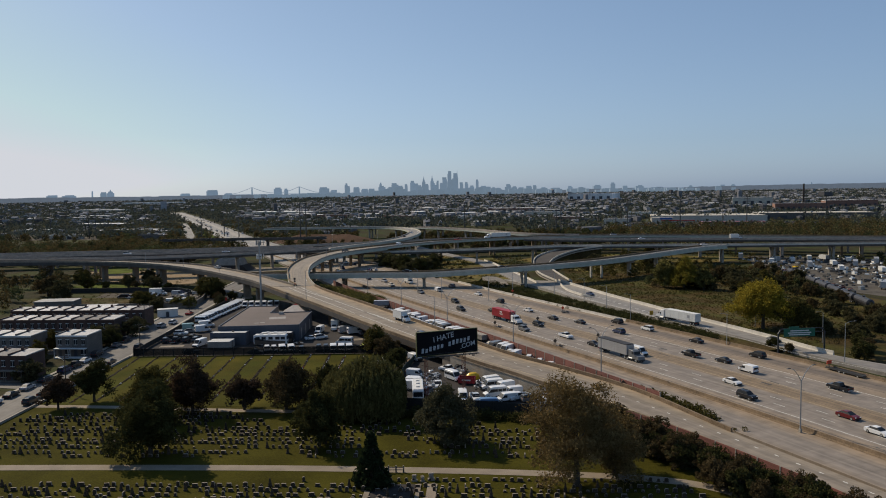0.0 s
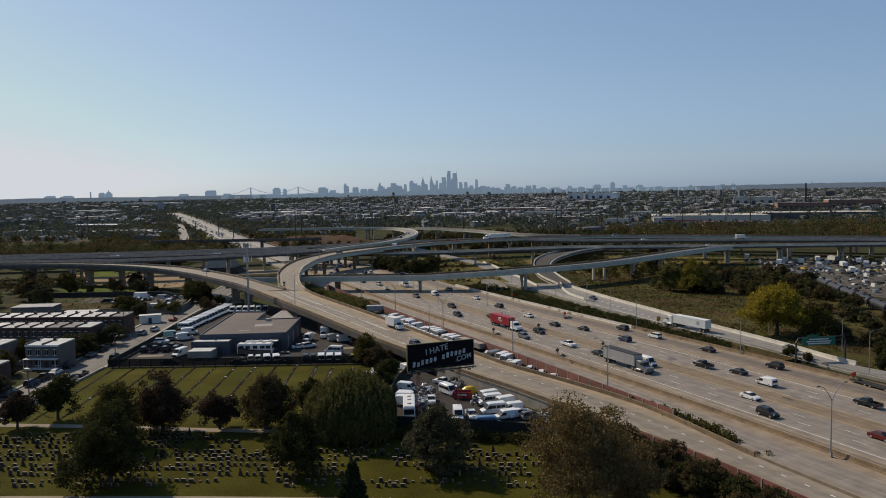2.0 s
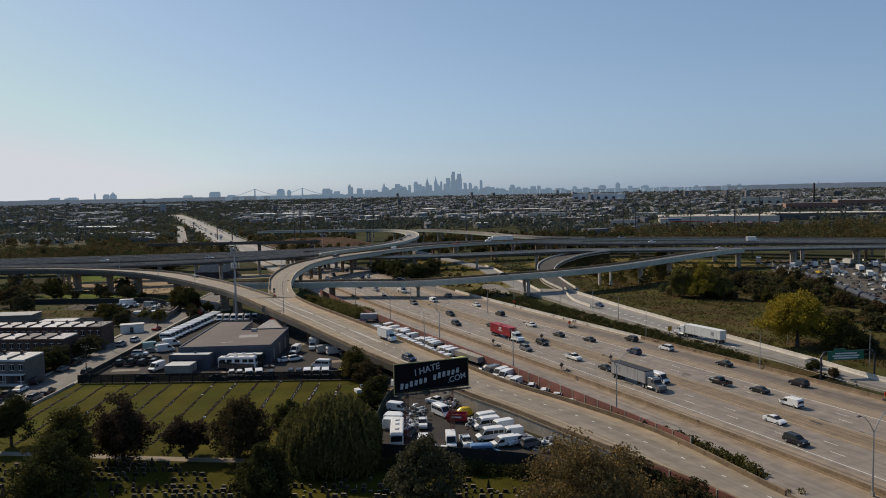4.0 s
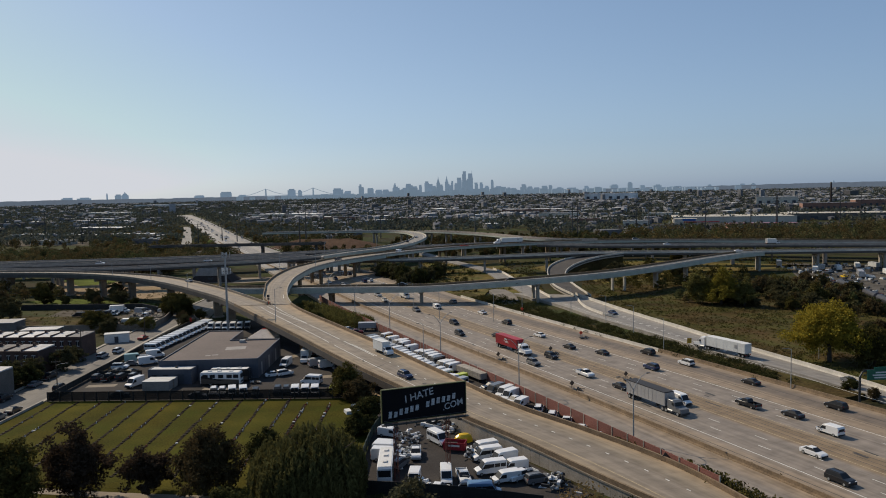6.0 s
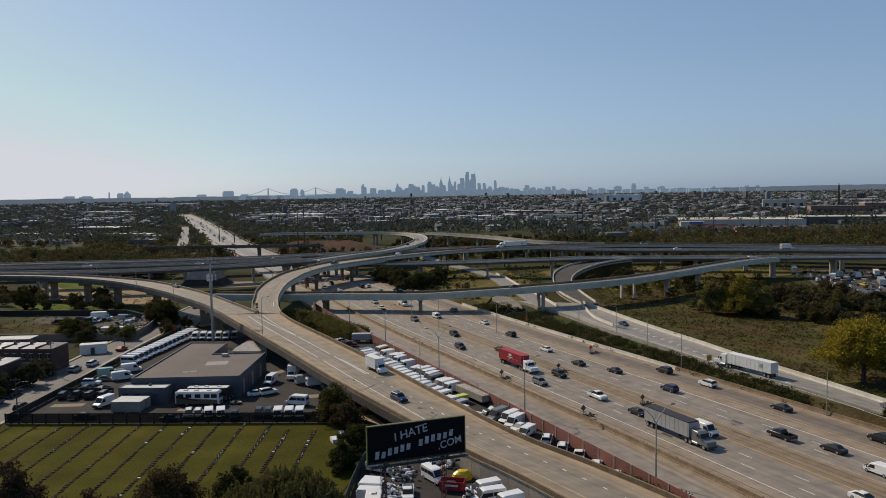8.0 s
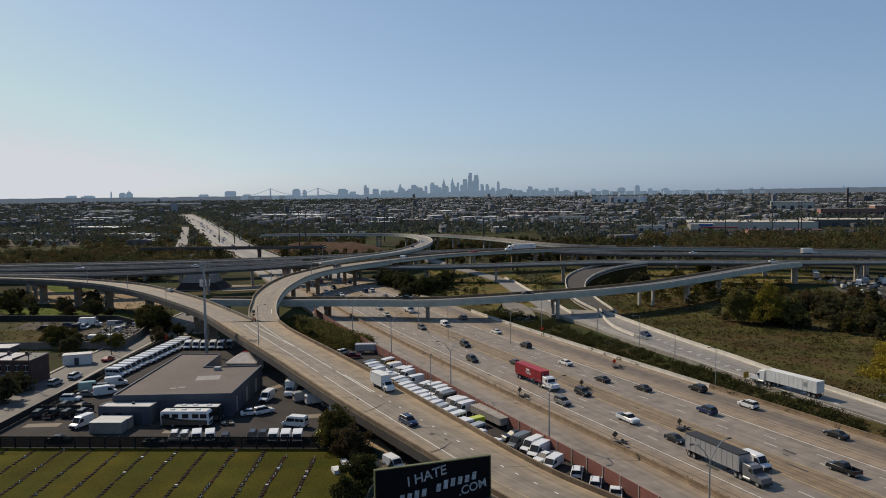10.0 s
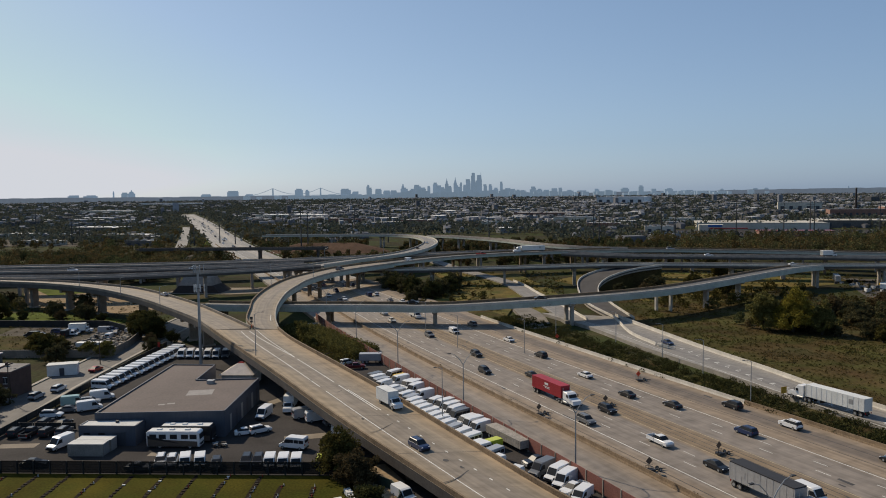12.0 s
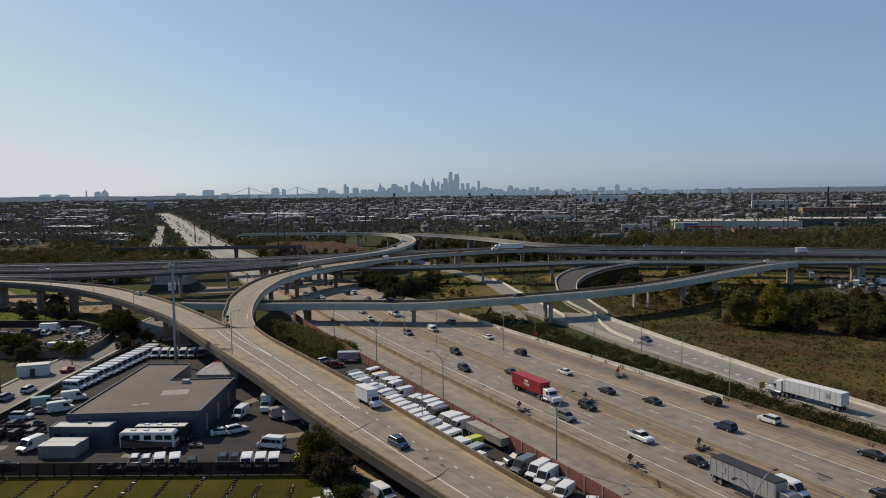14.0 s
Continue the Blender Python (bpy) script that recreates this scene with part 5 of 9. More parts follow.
for x, y, k, c, r in ((-96.5, 103.2, "van", "white", 0.5), (-97.4, 99.2, "suv", "silver", 0.3), (-94.8, 94, "van", "white", 0.6), (-100.7, 98, "van", "teal", 0.4), (-99, 93, "sedan", "grey", 0.2), (-100.5, 88.5, "suv", "white", 0.1),
                      (-101, 76, "suv", "black", 1.7), (-97.8, 76, "pickup", "black", 1.6), (-94.4, 76.4, "suv", "black", 1.55), (-91.2, 77, "suv", "grey", 1.6), (-98.5, 82.5, "suv", "black", 1.65), (-94.5, 82.5, "sedan", "black", 1.5),
                      (-87.2, 68.6, "van", "white", -1.86), (-64.6, 69.5, "rv", "white", 0.0), (-63.4, 73.0, "rv", "black", 0.0),
                      (-63.4, 59.8, "suv", "white", -1.3), (-61.2, 59.6, "suv", "white", -1.3), (-58.6, 59.4, "lowvan", "white", -1.25), (-55.9, 59.5, "lowvan", "white", -1.25), (-52.5, 58.4, "suv", "black", -1.3), (-66.2, 57.0, "sedan", "silver", 0.0), (-86.5, 58.6, "sedan", "black", 0.1),
                      (-47.6, 60.2, "suv", "black", -1.4), (-45.4, 60.2, "suv", "black", -1.4), (-43, 59.4, "lowvan", "white", -1.4), (-40.5, 59.4, "lowvan", "white", -1.4), (-38.1, 59.4, "lowvan", "white", -1.4), (-30.8, 59.8, "lowvan", "white", -1.4), (-33.6, 59.6, "suv", "lime", -1.4),
                      (-41, 69, "bus", "white", 2.9), (-52.6, 89, "van", "white", -1.7), (-53.0, 77.4, "sedan", "white", 0.4), (-50.4, 78.4, "suv", "white", 0.7), (-48.4, 95.5, "box", "white", -1.5), (-43.5, 89, "van", "silver", 0.6), (-40, 86.6, "van", "white", 0.5),
                      (-32.4, 77.1, "van", "white", 0.1), (-29.4, 72.4, "suv", "blue", 0.4), (-26.6, 69, "suv", "blue", 0.5), (-36, 84, "suv", "grey", 0.6), (-46, 104, "pickup", "grey", 0.8), (-39, 96, "lowvan", "silver", 0.7),
                      (-17.2, 45.4, "lowvan", "white", -0.9)):
    vehicle(k, c, x, y, LOT, r, IN, "vehicles in the lot")
vehicle("sedan", "red", -113.2, 132.3, GZ + 0.05, 1.5, "parked at the street edge", "cars along the street")
for x, y, k, c in ((-111.8, 111, "suv", "white"), (-113.4, 104, "suv", "silver"), (-115.3, 78, "pickup", "black"), (-114.6, 70, "sedan", "grey"), (-114.2, 56, "suv", "black"), (-113.9, 48, "sedan", "white"), (-113.8, 36, "suv", "blue"), (-113.8, 26, "sedan", "black"), (-113.8, 18, "sedan", "silver"), (-105.6, 34, "sedan", "black"), (-105.6, 66, "suv", "black"), (-113.8, 4, "suv", "white"), (-105.6, 46, "sedan", "black"), (-105.6, 40, "suv", "grey"), (-105.6, 27, "suv", "black"), (-105.6, 20, "sedan", "silver"), (-105.6, 12, "pickup", "black"), (-113.8, 11, "sedan", "black"), (-105.6, 5, "suv", "black"), (-113.8, -3, "sedan", "grey"), (-113.9, 42, "pickup", "black")):
    vehicle(k, c, x, y, GZ + 0.06, 1.57, "parked at the street edge", "cars along the street")
# stored vans beside the ramp
for i in range(29):
    y = 44.5 + i * 2.72
    p = (ref_x(y + 6), y + 6)
    n = side(AXIS)[int(np.argmin(abs(ay - y - 6)))]
    a = math.atan2(n[1], n[0])
    for j, k in enumerate((-15.0, -21.0)):
        if (j == 1 and y < 54) or (j == 0 and 5 <= i <= 11) or rp.random() < 0.05:
            continue
        kind = rp.choice(("van", "bus", "bus", "lowvan", "van", "bus")) if y > 62 else rp.choice(("lowvan", "van", "pickup", "lowvan"))
        col = ("yellow" if (i == 27 and j == 0) else rp.choice(("white",) * 8 + ("silver", "grey")))
        vehicle(kind, col, p[0] + n[0] * k + rp.uniform(-0.7, 0.7), p[1] + n[1] * k + rp.uniform(-0.25, 0.25), -0.33, a + math.pi + rp.uniform(-0.14, 0.14) + 0.38, "stored beside the ramp", "stored vans beside the ramp")
vehicle("lowtrailer", "white", 0.4, 69.6, -0.33, math.atan2(-10.9, 6.7), "stored beside the red fence", "stored vans beside the ramp")
vehicle("lowvan", "lime", -3.0, 66.4, -0.33, math.pi + 0.7, "stored beside the ramp", "stored vans beside the ramp")
vehicle("pickup", "black", 5.4, 58.6, -0.33, math.pi + 0.5, "stored beside the ramp", "stored vans beside the ramp")
vehicle("shorttrailer", "silver", -36.2, 138.6, -0.33, 0.05, "stored beside the ramp", "stored vans beside the ramp")
vehicle("pickup", "maroon", -39.5, 131.5, -0.33, 0.2, "stored beside the ramp", "stored vans beside the ramp")
vehicle("suv", "white", -42.6, 136.6, -0.33, 0.9, "stored beside the ramp", "stored vans beside the ramp")
for i in range(1, 7):
    y = 12 + i * 4.8
    n = side(AXIS)[int(np.argmin(abs(ay - y - 5)))]
    vehicle(rp.choice(("lowvan", "suv", "pickup")), "white", ref_x(y + 5) - 14.0 * n[0], y + 5 - 14.0 * n[1], -0.33 if y > 14 else -0.33, math.atan2(n[1], n[0]) + 0.9, "parked in line behind the red fence", "stored vans beside the ramp")
# tow yard below the billboard
for x, y, k, c, r in ((-15.9, 26.4, "lowvan", "white", -0.4), (-15.4, 18.4, "lowvan", "white", -0.2), (-15.2, 15.7, "van", "white", -0.15), (-15.1, 13.0, "van", "white", -0.1), (-14.3, 5.4, "rv", "white", -1.5), (-9.9, 15.0, "pickup", "white", -1.5), (-6.1, 22.2, "bus", "white", -0.95), (-7.4, 31.2, "pickup", "white", 2.5),
                      (-3.8, 2.6, "van", "white", -1.5), (-0.9, 3.2, "pickup", "white", -1.4), (2.6, 16.0, "bus", "white", 3.6), (3.2, 13.0, "bus", "white", 3.5), (6.0, 10.8, "van", "white", 3.65), (7.8, 7.8, "lowvan", "white", 3.5), (3.7, 6.2, "bus", "white", 3.45), (9.0, 3.6, "pickup", "white", 3.75), (6.2, 2.4, "lowvan", "white", 3.5),
                      (2.6, -3.6, "bus", "lightblue", 0.05), (-9.2, 2.6, "lowvan", "white", -1.6), (-3.6, 31.6, "suv", "black", 0.4), (-12.4, 9.5, "suv", "grey", 1.2), (11.6, 2.0, "suv", "grey", 0.4), (-5.4, -1.4, "sedan", "white", 2.9)):
    vehicle(k, c, x, y, GZ + 0.06, r, "standing in the tow yard", "vehicles in the tow yard")

# ---- billboard ----
M_BOARD = mat("black_billboard_vinyl", (0.01, 0.01, 0.012), 0.8, var=0.15, spec=0.08)
M_CHALK = mat("chalk_white_lettering", (0.42, 0.44, 0.46), 0.8, var=0.5, scale=2.5, fine=8)
M_RUST = mat("rusty_steel", (0.12, 0.04, 0.03), 0.85, 0.2, var=0.35, scale=0.8, fine=6)
M_SIGNG = mat("green_sign_sheeting", (0.01, 0.11, 0.07), 0.45, var=0.15)
M_SIGNY = mat("amber_sign_sheeting", (0.5, 0.27, 0.02), 0.5, var=0.15)
M_SIGNR = mat("orange_red_sign_sheeting", (0.62, 0.06, 0.02), 0.5, var=0.12)


def text_mesh(words, size, shear=0.0):
    cu = bpy.data.curves.new("text", "FONT")
    cu.body, cu.size, cu.shear, cu.extrude, cu.offset = words, size, shear, 0.01, size * 0.012
    tmp = new("text", cu)
    bpy.context.view_layer.update()
    me = bpy.data.meshes.new_from_object(tmp.evaluated_get(bpy.context.evaluated_depsgraph_get()))
    bpy.data.objects.remove(tmp)
    return me


def billboard():
    root = empty("billboard", pose(-14, 0, 0, 0, 0, math.degrees(math.atan2(5.36, 13.58))))
    W, z0, z1 = 14.6, 9.95, 15.3
    part("panel", MB().box(W / 2, 0, (z0 + z1) / 2, W, 0.35, z1 - z0), M_BOARD, root, "black advertising panel")
    fr = MB()
    for z in (z0 - 0.06, z1 + 0.06):
        fr.box(W / 2, 0, z, W + 0.3, 0.5, 0.12)
    for x in (-0.08, W + 0.08):
        fr.box(x, 0, (z0 + z1) / 2, 0.14, 0.5, z1 - z0)
    part("frame", fr, mat("olive_painted_steel", (0.10, 0.105, 0.04), 0.6, var=0.25), root)
    for words, x, z, size, tilt in (("I HATE", 3.9, 12.85, 1.7, 11), (".COM", 10.5, 10.8, 1.5, 12)):
        ob = part("lettering", text_mesh(words, size, 0.1), None, root, "hand-drawn chalk white words", at=pose(x, -0.2, z, 90, 0, 0) @ pose(0, 0, 0, 0, 0, tilt))
        ob.data.materials.append(M_CHALK)
    rb = random.Random(2)
    for i in range(13):
        if i == 6:
            continue
        u = i * 0.93
        x, z = 1.0 + u, 10.5 + u * 0.19 + rb.uniform(-0.07, 0.07)
        h = rb.uniform(0.9, 1.1)
        part("lettering_bar", MB().hexa(*[[(x + dx + s, yy, z + dz) for dx, yy in ((0, -0.215), (0.56, -0.215), (0.56, -0.19), (0, -0.19))] for dz, s in ((0, 0), (h, 0.12))]), M_CHALK, root, "chalk white bar")
    for x in (2.4, 11.6):
        c = MB()
        for dx, dy in ((-0.3, 0.4), (0.3, 0.4), (0.3, 1.1), (-0.3, 1.1)):
            c.box(x + dx, dy, (z1 + GZ) / 2 - 0.3, 0.08, 0.08, z1 - GZ - 0.9)
        for i in range(14):
            z = GZ + 0.5 + i * 1.1
            c.tube([(x - 0.3, 0.4, z), (x + 0.3, 0.4, z + 1.1)], [0.03, 0.03], 4).tube([(x + 0.3, 1.1, z), (x - 0.3, 1.1, z + 1.1)], [0.03, 0.03], 4)
        part("lattice_post", c, M_RUST, root, "rusty lattice post")
    w = MB().box(W / 2, -0.75, z0 - 0.35, W + 0.6, 0.9, 0.08)
    for i in range(9):
        w.tube([(0.4 + i * 1.72, -1.2, z0 - 0.35), (0.4 + i * 1.72, -1.2, z0 + 0.5)], [0.03, 0.03], 4)
        w.box(0.4 + i * 1.72, -0.5, z0 - 0.5, 0.1, 1.3, 0.12)
    w.tube([(0, -1.2, z0 + 0.5), (W, -1.2, z0 + 0.5)], [0.03, 0.03], 4)
    part("catwalk", w, M_STEEL, root)
    for i in range(4):
        part("floodlight", MB().tube([(1.8 + i * 3.7, -0.2, z0 - 0.3), (1.8 + i * 3.7, -1.9, z0 - 0.5)], [0.04, 0.04], 4).box(1.8 + i * 3.7, -2.0, z0 - 0.45, 0.6, 0.35, 0.22), M_STEEL, root)
    return tagged(root, "black billboard with chalk lettering on rusty lattice posts", "billboard")


billboard()


# ---- street lamps, masts and signs ----
def lamp_twin(x, y, rz):
    root = empty("street_lamp", pose(x, y, 0, 0, 0, rz))
    part("base", MB().box(0, 0, 0.25, 0.55, 0.55, 0.9, taper=0.8), M_CONC, root)
    part("pole", MB().tube([(0, 0, 0.3), (0, 0, 10.2)], [0.15, 0.09], 8), M_GALV, root)
    for s in (-1, 1):
        part("arm", MB().tube([(0, 0, 9.9), (s * 0.9, 0, 11.3), (s * 2.0, 0, 12.4), (s * 3.0, 0, 12.75)], [0.09, 0.075, 0.06, 0.05], 6), M_GALV, root)
        part("lamp_head", MB().slab([(s * 2.9, 12.68), (s * 3.0, 12.86), (s * 3.7, 12.82), (s * 3.8, 12.7)], -0.2, 0.2, inset=0.05), M_STEEL, root)
    return tagged(root, "galvanised twin-arm highway lamp", "street lamp", "twin lamps along the highway")


for x, y in ((60.4, -25.5), (30.8, 18.6), (11.6, 55.6), (-8.6, 92), (-27.5, 131), (-45.5, 170), (-63, 208)):
    lamp_twin(x, y, 25)


def lamp_single(x, y, z, h, rz, arm=1.8):
    root = empty("street_lamp", pose(x, y, z, 0, 0, rz))
    part("pole", MB().tube([(0, 0, -0.3), (0, 0, h)], [0.12, 0.07], 7), M_GALV, root)
    part("arm", MB().tube([(0, 0, h - 0.1), (arm * 0.5, 0, h + 0.3), (arm, 0, h + 0.35)], [0.06, 0.05, 0.04], 5), M_GALV, root)
    part("lamp_head", MB().slab([(arm - 0.1, h + 0.28), (arm, h + 0.44), (arm + 0.6, h + 0.4), (arm + 0.7, h + 0.3)], -0.15, 0.15, inset=0.04), M_STEEL, root)
    return root


for x, y, z, h, rz in ((-62.6, 116.9, 6.9, 10.5, 30), (-118, 187.2, 9.7, 6, 30), (-144, 211.6, 10.2, 6, 30), (-172, 233, 10.4, 6, 30), (-91, 233, 10.3, 9, 0), (-84, 307, 10.8, 9, 0), (-60, 352, 11, 9, 0), (-80, 262, 10.6, 9, 180)):
    tagged(lamp_single(x, y, z, h, rz), "slender grey lamp on the bridge parapet", "street lamp", "lamps on the ramps")
for x, y in ((56, 98.4), (52.3, 122.6), (47.5, 146), (74.6, 55), (38, 168), (96.5, 90), (106, 62)):
    tagged(lamp_single(x, y, -0.1 if x < 90 else GZ, 9.3, 200), "slender grey lamp beside the slip road", "street lamp", "lamps beside the slip road")
tagged(lamp_single(97.4, 31.6, -0.1, 10.5, 20, 3.0), "tall grey lamp with a curved arm", "street lamp", "lamps beside the slip road")
for x, y in ((-12, 158), (8, 150), (20, 178), (-24, 186)):
    tagged(lamp_single(x, y, 0, 10, 200), "slender grey lamp at the highway shoulder", "street lamp", "lamps along the highway")


def mast():
    root = empty("antenna_mast", pose(-86, 140.2, GZ))
    part("pole", MB().tube([(0, 0, 0), (0, 0, 28.6)], [0.48, 0.3], 10), M_GALV, root)
    for z in (22.4, 28.0):
        pf = MB()
        for k in range(3):
            a, b = 2 * math.pi * k / 3 + 0.4, 2 * math.pi * (k + 1) / 3 + 0.4
            pf.tube([(2.1 * math.cos(a), 2.1 * math.sin(a), z), (2.1 * math.cos(b), 2.1 * math.sin(b), z)], [0.07, 0.07], 4).tube([(0, 0, z), (2.1 * math.cos(a), 2.1 * math.sin(a), z)], [0.07, 0.07], 4)
        pl = part("platform", pf, M_STEEL, root)
        for k in range(3):
            for j in (0.15, 0.5, 0.85):
                a, b = 2 * math.pi * k / 3 + 0.4, 2 * math.pi * (k + 1) / 3 + 0.4
                px, py = 2.15 * (math.cos(a) * (1 - j) + math.cos(b) * j), 2.15 * (math.sin(a) * (1 - j) + math.sin(b) * j)
                part("antenna_panel", MB().box(px, py, z, 0.3, 0.16, 2.0, math.atan2(py, px) + math.pi / 2), M_TRIMW if z < 25 else M_GALV, pl)
    return tagged(root, "tall grey antenna mast with two rings of panels", "antenna mast")


mast()


def gantry():
    root = empty("sign_gantry")
    part("post", MB().tube([(86.4, 47.2, -1.4), (86.4, 47.2, 4.6), (87.0, 47.3, 5.6), (88.2, 47.5, 6.0)], [0.28, 0.24, 0.2, 0.16], 8), M_STEEL, root)
    part("post", MB().tube([(100.4, 49.2, -1.4), (100.4, 49.2, 4.8), (99.9, 49.1, 5.6), (98.8, 48.9, 6.0)], [0.28, 0.24, 0.2, 0.16], 8), M_STEEL, root)
    for z in (6.0, 4.9):
        part("beam", MB().tube([(87.2, 47.4, z), (99.8, 49.0, z)], [0.12, 0.12], 6), M_STEEL, root)
    a = math.atan2(1.6, 12.6)
    sg = part("sign_panel", MB().box(92.6, 47.7, 4.9, 9.4, 0.12, 2.3, a).box(91, 47.5, 6.35, 3.0, 0.12, 0.6, a), M_SIGNG, root, "green overhead sign")
    for z, w in ((5.45, 5.6), (4.85, 7.0), (4.3, 6.2)):
        part("lettering_bar", MB().box(92.6 + 0.02, 47.6, z, w, 0.03, 0.3, a), M_TRIMW, sg, "white bar")
    return tagged(root, "green overhead road sign on a dark curved gantry", "road sign")


gantry()


M_SIGNB = mat("brown_sign_back", (0.13, 0.09, 0.06), 0.7, var=0.3)


def sign_trailer(x, y, rz, m, k=1.0):
    root = empty("portable_sign", pose(x, y, 0.01, 0, 0, rz))
    part("mast", MB().tube([(0, 0, 0.4), (0, 0, 2.4 * k)], [0.05, 0.04], 5), M_STEEL, root)
    part("sign_face", MB().add([(0, -0.06, 1.25 * k), (0.66, -0.06, 1.95 * k), (0, -0.06, 2.65 * k), (-0.66, -0.06, 1.95 * k), (0, -0.1, 1.25 * k), (0.66, -0.1, 1.95 * k), (0, -0.1, 2.65 * k), (-0.66, -0.1, 1.95 * k)], [(0, 1, 2, 3), (7, 6, 5, 4), (0, 4, 5, 1), (1, 5, 6, 2), (2, 6, 7, 3), (3, 7, 4, 0)]), m, root)
    b = MB()
    for i in range(3):
        b.box(0, 0, 0.55 + 0.3 * i, 1.5, 0.05, 0.07)
    part("rack", b, M_STEEL, root)
    part("skid", MB().box(1.2, 0, 0.25, 3.0, 0.25, 0.18).box(0.4, 0, 0.32, 1.3, 1.1, 0.3).tube([(2.6, 0, 0.3), (3.4, 0, 0.25)], [0.06, 0.06], 5), M_STEEL, root)
    for s in (-1, 1):
        part("wheel", WHEELS["car"], None, root, at=pose(1.9, s * 0.5, 0.34))
    return root


for x, y in ((22.8, 94), (7.6, 87.2), (23.9, 54.8), (38.1, 63.1)):
    tagged(sign_trailer(x, y, 25 + 6 * math.sin(x), M_SIGNB), "dark folded roadwork sign on a small trailer", "portable sign", "roadwork signs")
tagged(sign_trailer(34.6, 116.6, 15, M_SIGNR), "red diamond roadwork sign on a small trailer", "portable sign", "roadwork signs")
tagged(sign_trailer(19.2, 166, 10, M_SIGNR), "red roadwork sign beside the highway", "portable sign", "roadwork signs")
tagged(sign_trailer(33.4, 5.6, 20, M_SIGNB), "dark folded roadwork sign on a small trailer", "portable sign", "roadwork signs")
ys = empty("road_sign", pose(63.4, 98.8, 0, 0, 0, 20))
part("post", MB().box(0, 0, 1.0, 0.1, 0.1, 2.4), M_STEEL, ys)
part("sign_face", MB().box(0, -0.08, 2.6, 1.5, 0.05, 1.5), M_SIGNY, ys)
tagged(ys, "square amber roadside sign", "road sign")
att = empty("crash_cushion", pose(49.6, 160, 0, 0, 0, -62))
for i in range(5):
    part("module", MB().box(i * 1.0, 0, 0.45, 0.9, 0.7 - 0.05 * i, 0.9, taper=0.92), M_WALLW if i < 2 else M_GALV, att)
part("guide_rail", MB().box(3.5, 0.5, 0.5, 7.0, 0.06, 0.3).box(3.5, -0.5, 0.5, 7.0, 0.06, 0.3), M_GALV, att)
tagged(att, "pale crash cushion at the end of the divider", "crash cushion")
dv = smooth([(49, 161, 0), (45, 180, 0), (45, 208, 0.02)], 3)
structure(part("barrier_divider", rail(dv, JERSEY), M_WALLW), "pale concrete divider where the slip road splits", "barrier")


# ---- fences ----
def panel_fence(name, curve, step, h, z_of, m, label, m_post=M_CONC, post=True, gap=0.08, thick=0.1):
    root = structure(empty(name), label, "fence")
    n = max(2, int(np.sum(np.linalg.norm(np.diff(curve[:, :2], axis=0), axis=1)) / step) + 1)
    c = resample(curve, n)
    base = MB().box(0, 0, h / 2 + 0.1, step - 2 * gap, thick, h - 0.1)
    for k in range(5):
        base.box(0, 0, 0.1 + h * (k + 0.5) / 5, step - 2 * gap, thick + 0.04, 0.05)
    me = base.data("panel", m)
    pm = MB().box(0, 0, h / 2 - 0.1, 0.2, 0.26, h + 0.35).data("post", m_post)
    for i in range(n - 1):
        a, b = c[i], c[i + 1]
        d = b - a
        ang = math.degrees(math.atan2(d[1], d[0]))
        z = z_of((a + b) / 2)
        part("panel", me, None, root, at=pose(*(a + b)[:2] / 2, z, 0, 0, ang))
        if post:
            part("post", pm, None, root, at=pose(a[0], a[1], z, 0, 0, ang))
    return root


f1 = offset(AXIS, -11.9)
panel_fence("fence_red", f1[(f1[:, 1] > -6) & (f1[:, 1] < 212)], 4.6, 2.55, lambda p: -0.05, M_RED, "red-brown panel fence with pale posts")
f2 = offset(TR_L, -0.75)
panel_fence("fence_red_lower", f2[f2[:, 1] < -12], 4.6, 2.7, lambda p: GZ, M_RED, "red-brown panel fence beside overgrown shrubs")
M_SLAT = mat("black_fence_slats", (0.022, 0.022, 0.02), 0.8, var=0.3)
ln = lambda *p: smooth([(*q, 0) for q in p], 3)
M_SCREEN = mat("dark_fence_screen", (0.02, 0.021, 0.02), 0.85, var=0.3, spec=0.1)
n, l = M_SCREEN.node_tree.nodes, M_SCREEN.node_tree.links
see, mesh_mix = n.new("ShaderNodeBsdfTransparent"), n.new("ShaderNodeMixShader")
mesh_mix.inputs[0].default_value = 0.28
l.new(n["Principled BSDF"].outputs[0], mesh_mix.inputs[1])
l.new(see.outputs[0], mesh_mix.inputs[2])
l.new(mesh_mix.outputs[0], n["Material Output"].inputs["Surface"])
panel_fence("fence_black", ln((-102.6, 55.0), (-70, 55.1), (-30, 55.3)), 3.0, 2.3, lambda p: GZ, M_SCREEN, "dark see-through screened lot fence", M_SLAT, thick=0.04)
panel_fence("fence_black_street", ln((-103, 56.5), (-104.3, 90), (-106, 130), (-107, 166)), 4.0, 1.7, lambda p: GZ, M_SLAT, "dark lot fence along the street", M_STEEL)
panel_fence("fence_black_pen", ln((-102.5, 79.6), (-90, 79.9)), 2.6, 1.5, lambda p: GZ + 0.03, M_SLAT, "dark slatted pen around cars", M_STEEL)
panel_fence("fence_green", ln((-29.6, 55.2), (-24, 52), (-17.6, 45), (-19.4, 30), (-19.6, 14), (-18.8, 0)), 3.0, 1.9, lambda p: GZ, mat("dark_green_fence_cloth", (0.03, 0.05, 0.035), 0.8, var=0.3), "dark green screened yard fence", M_STEEL)
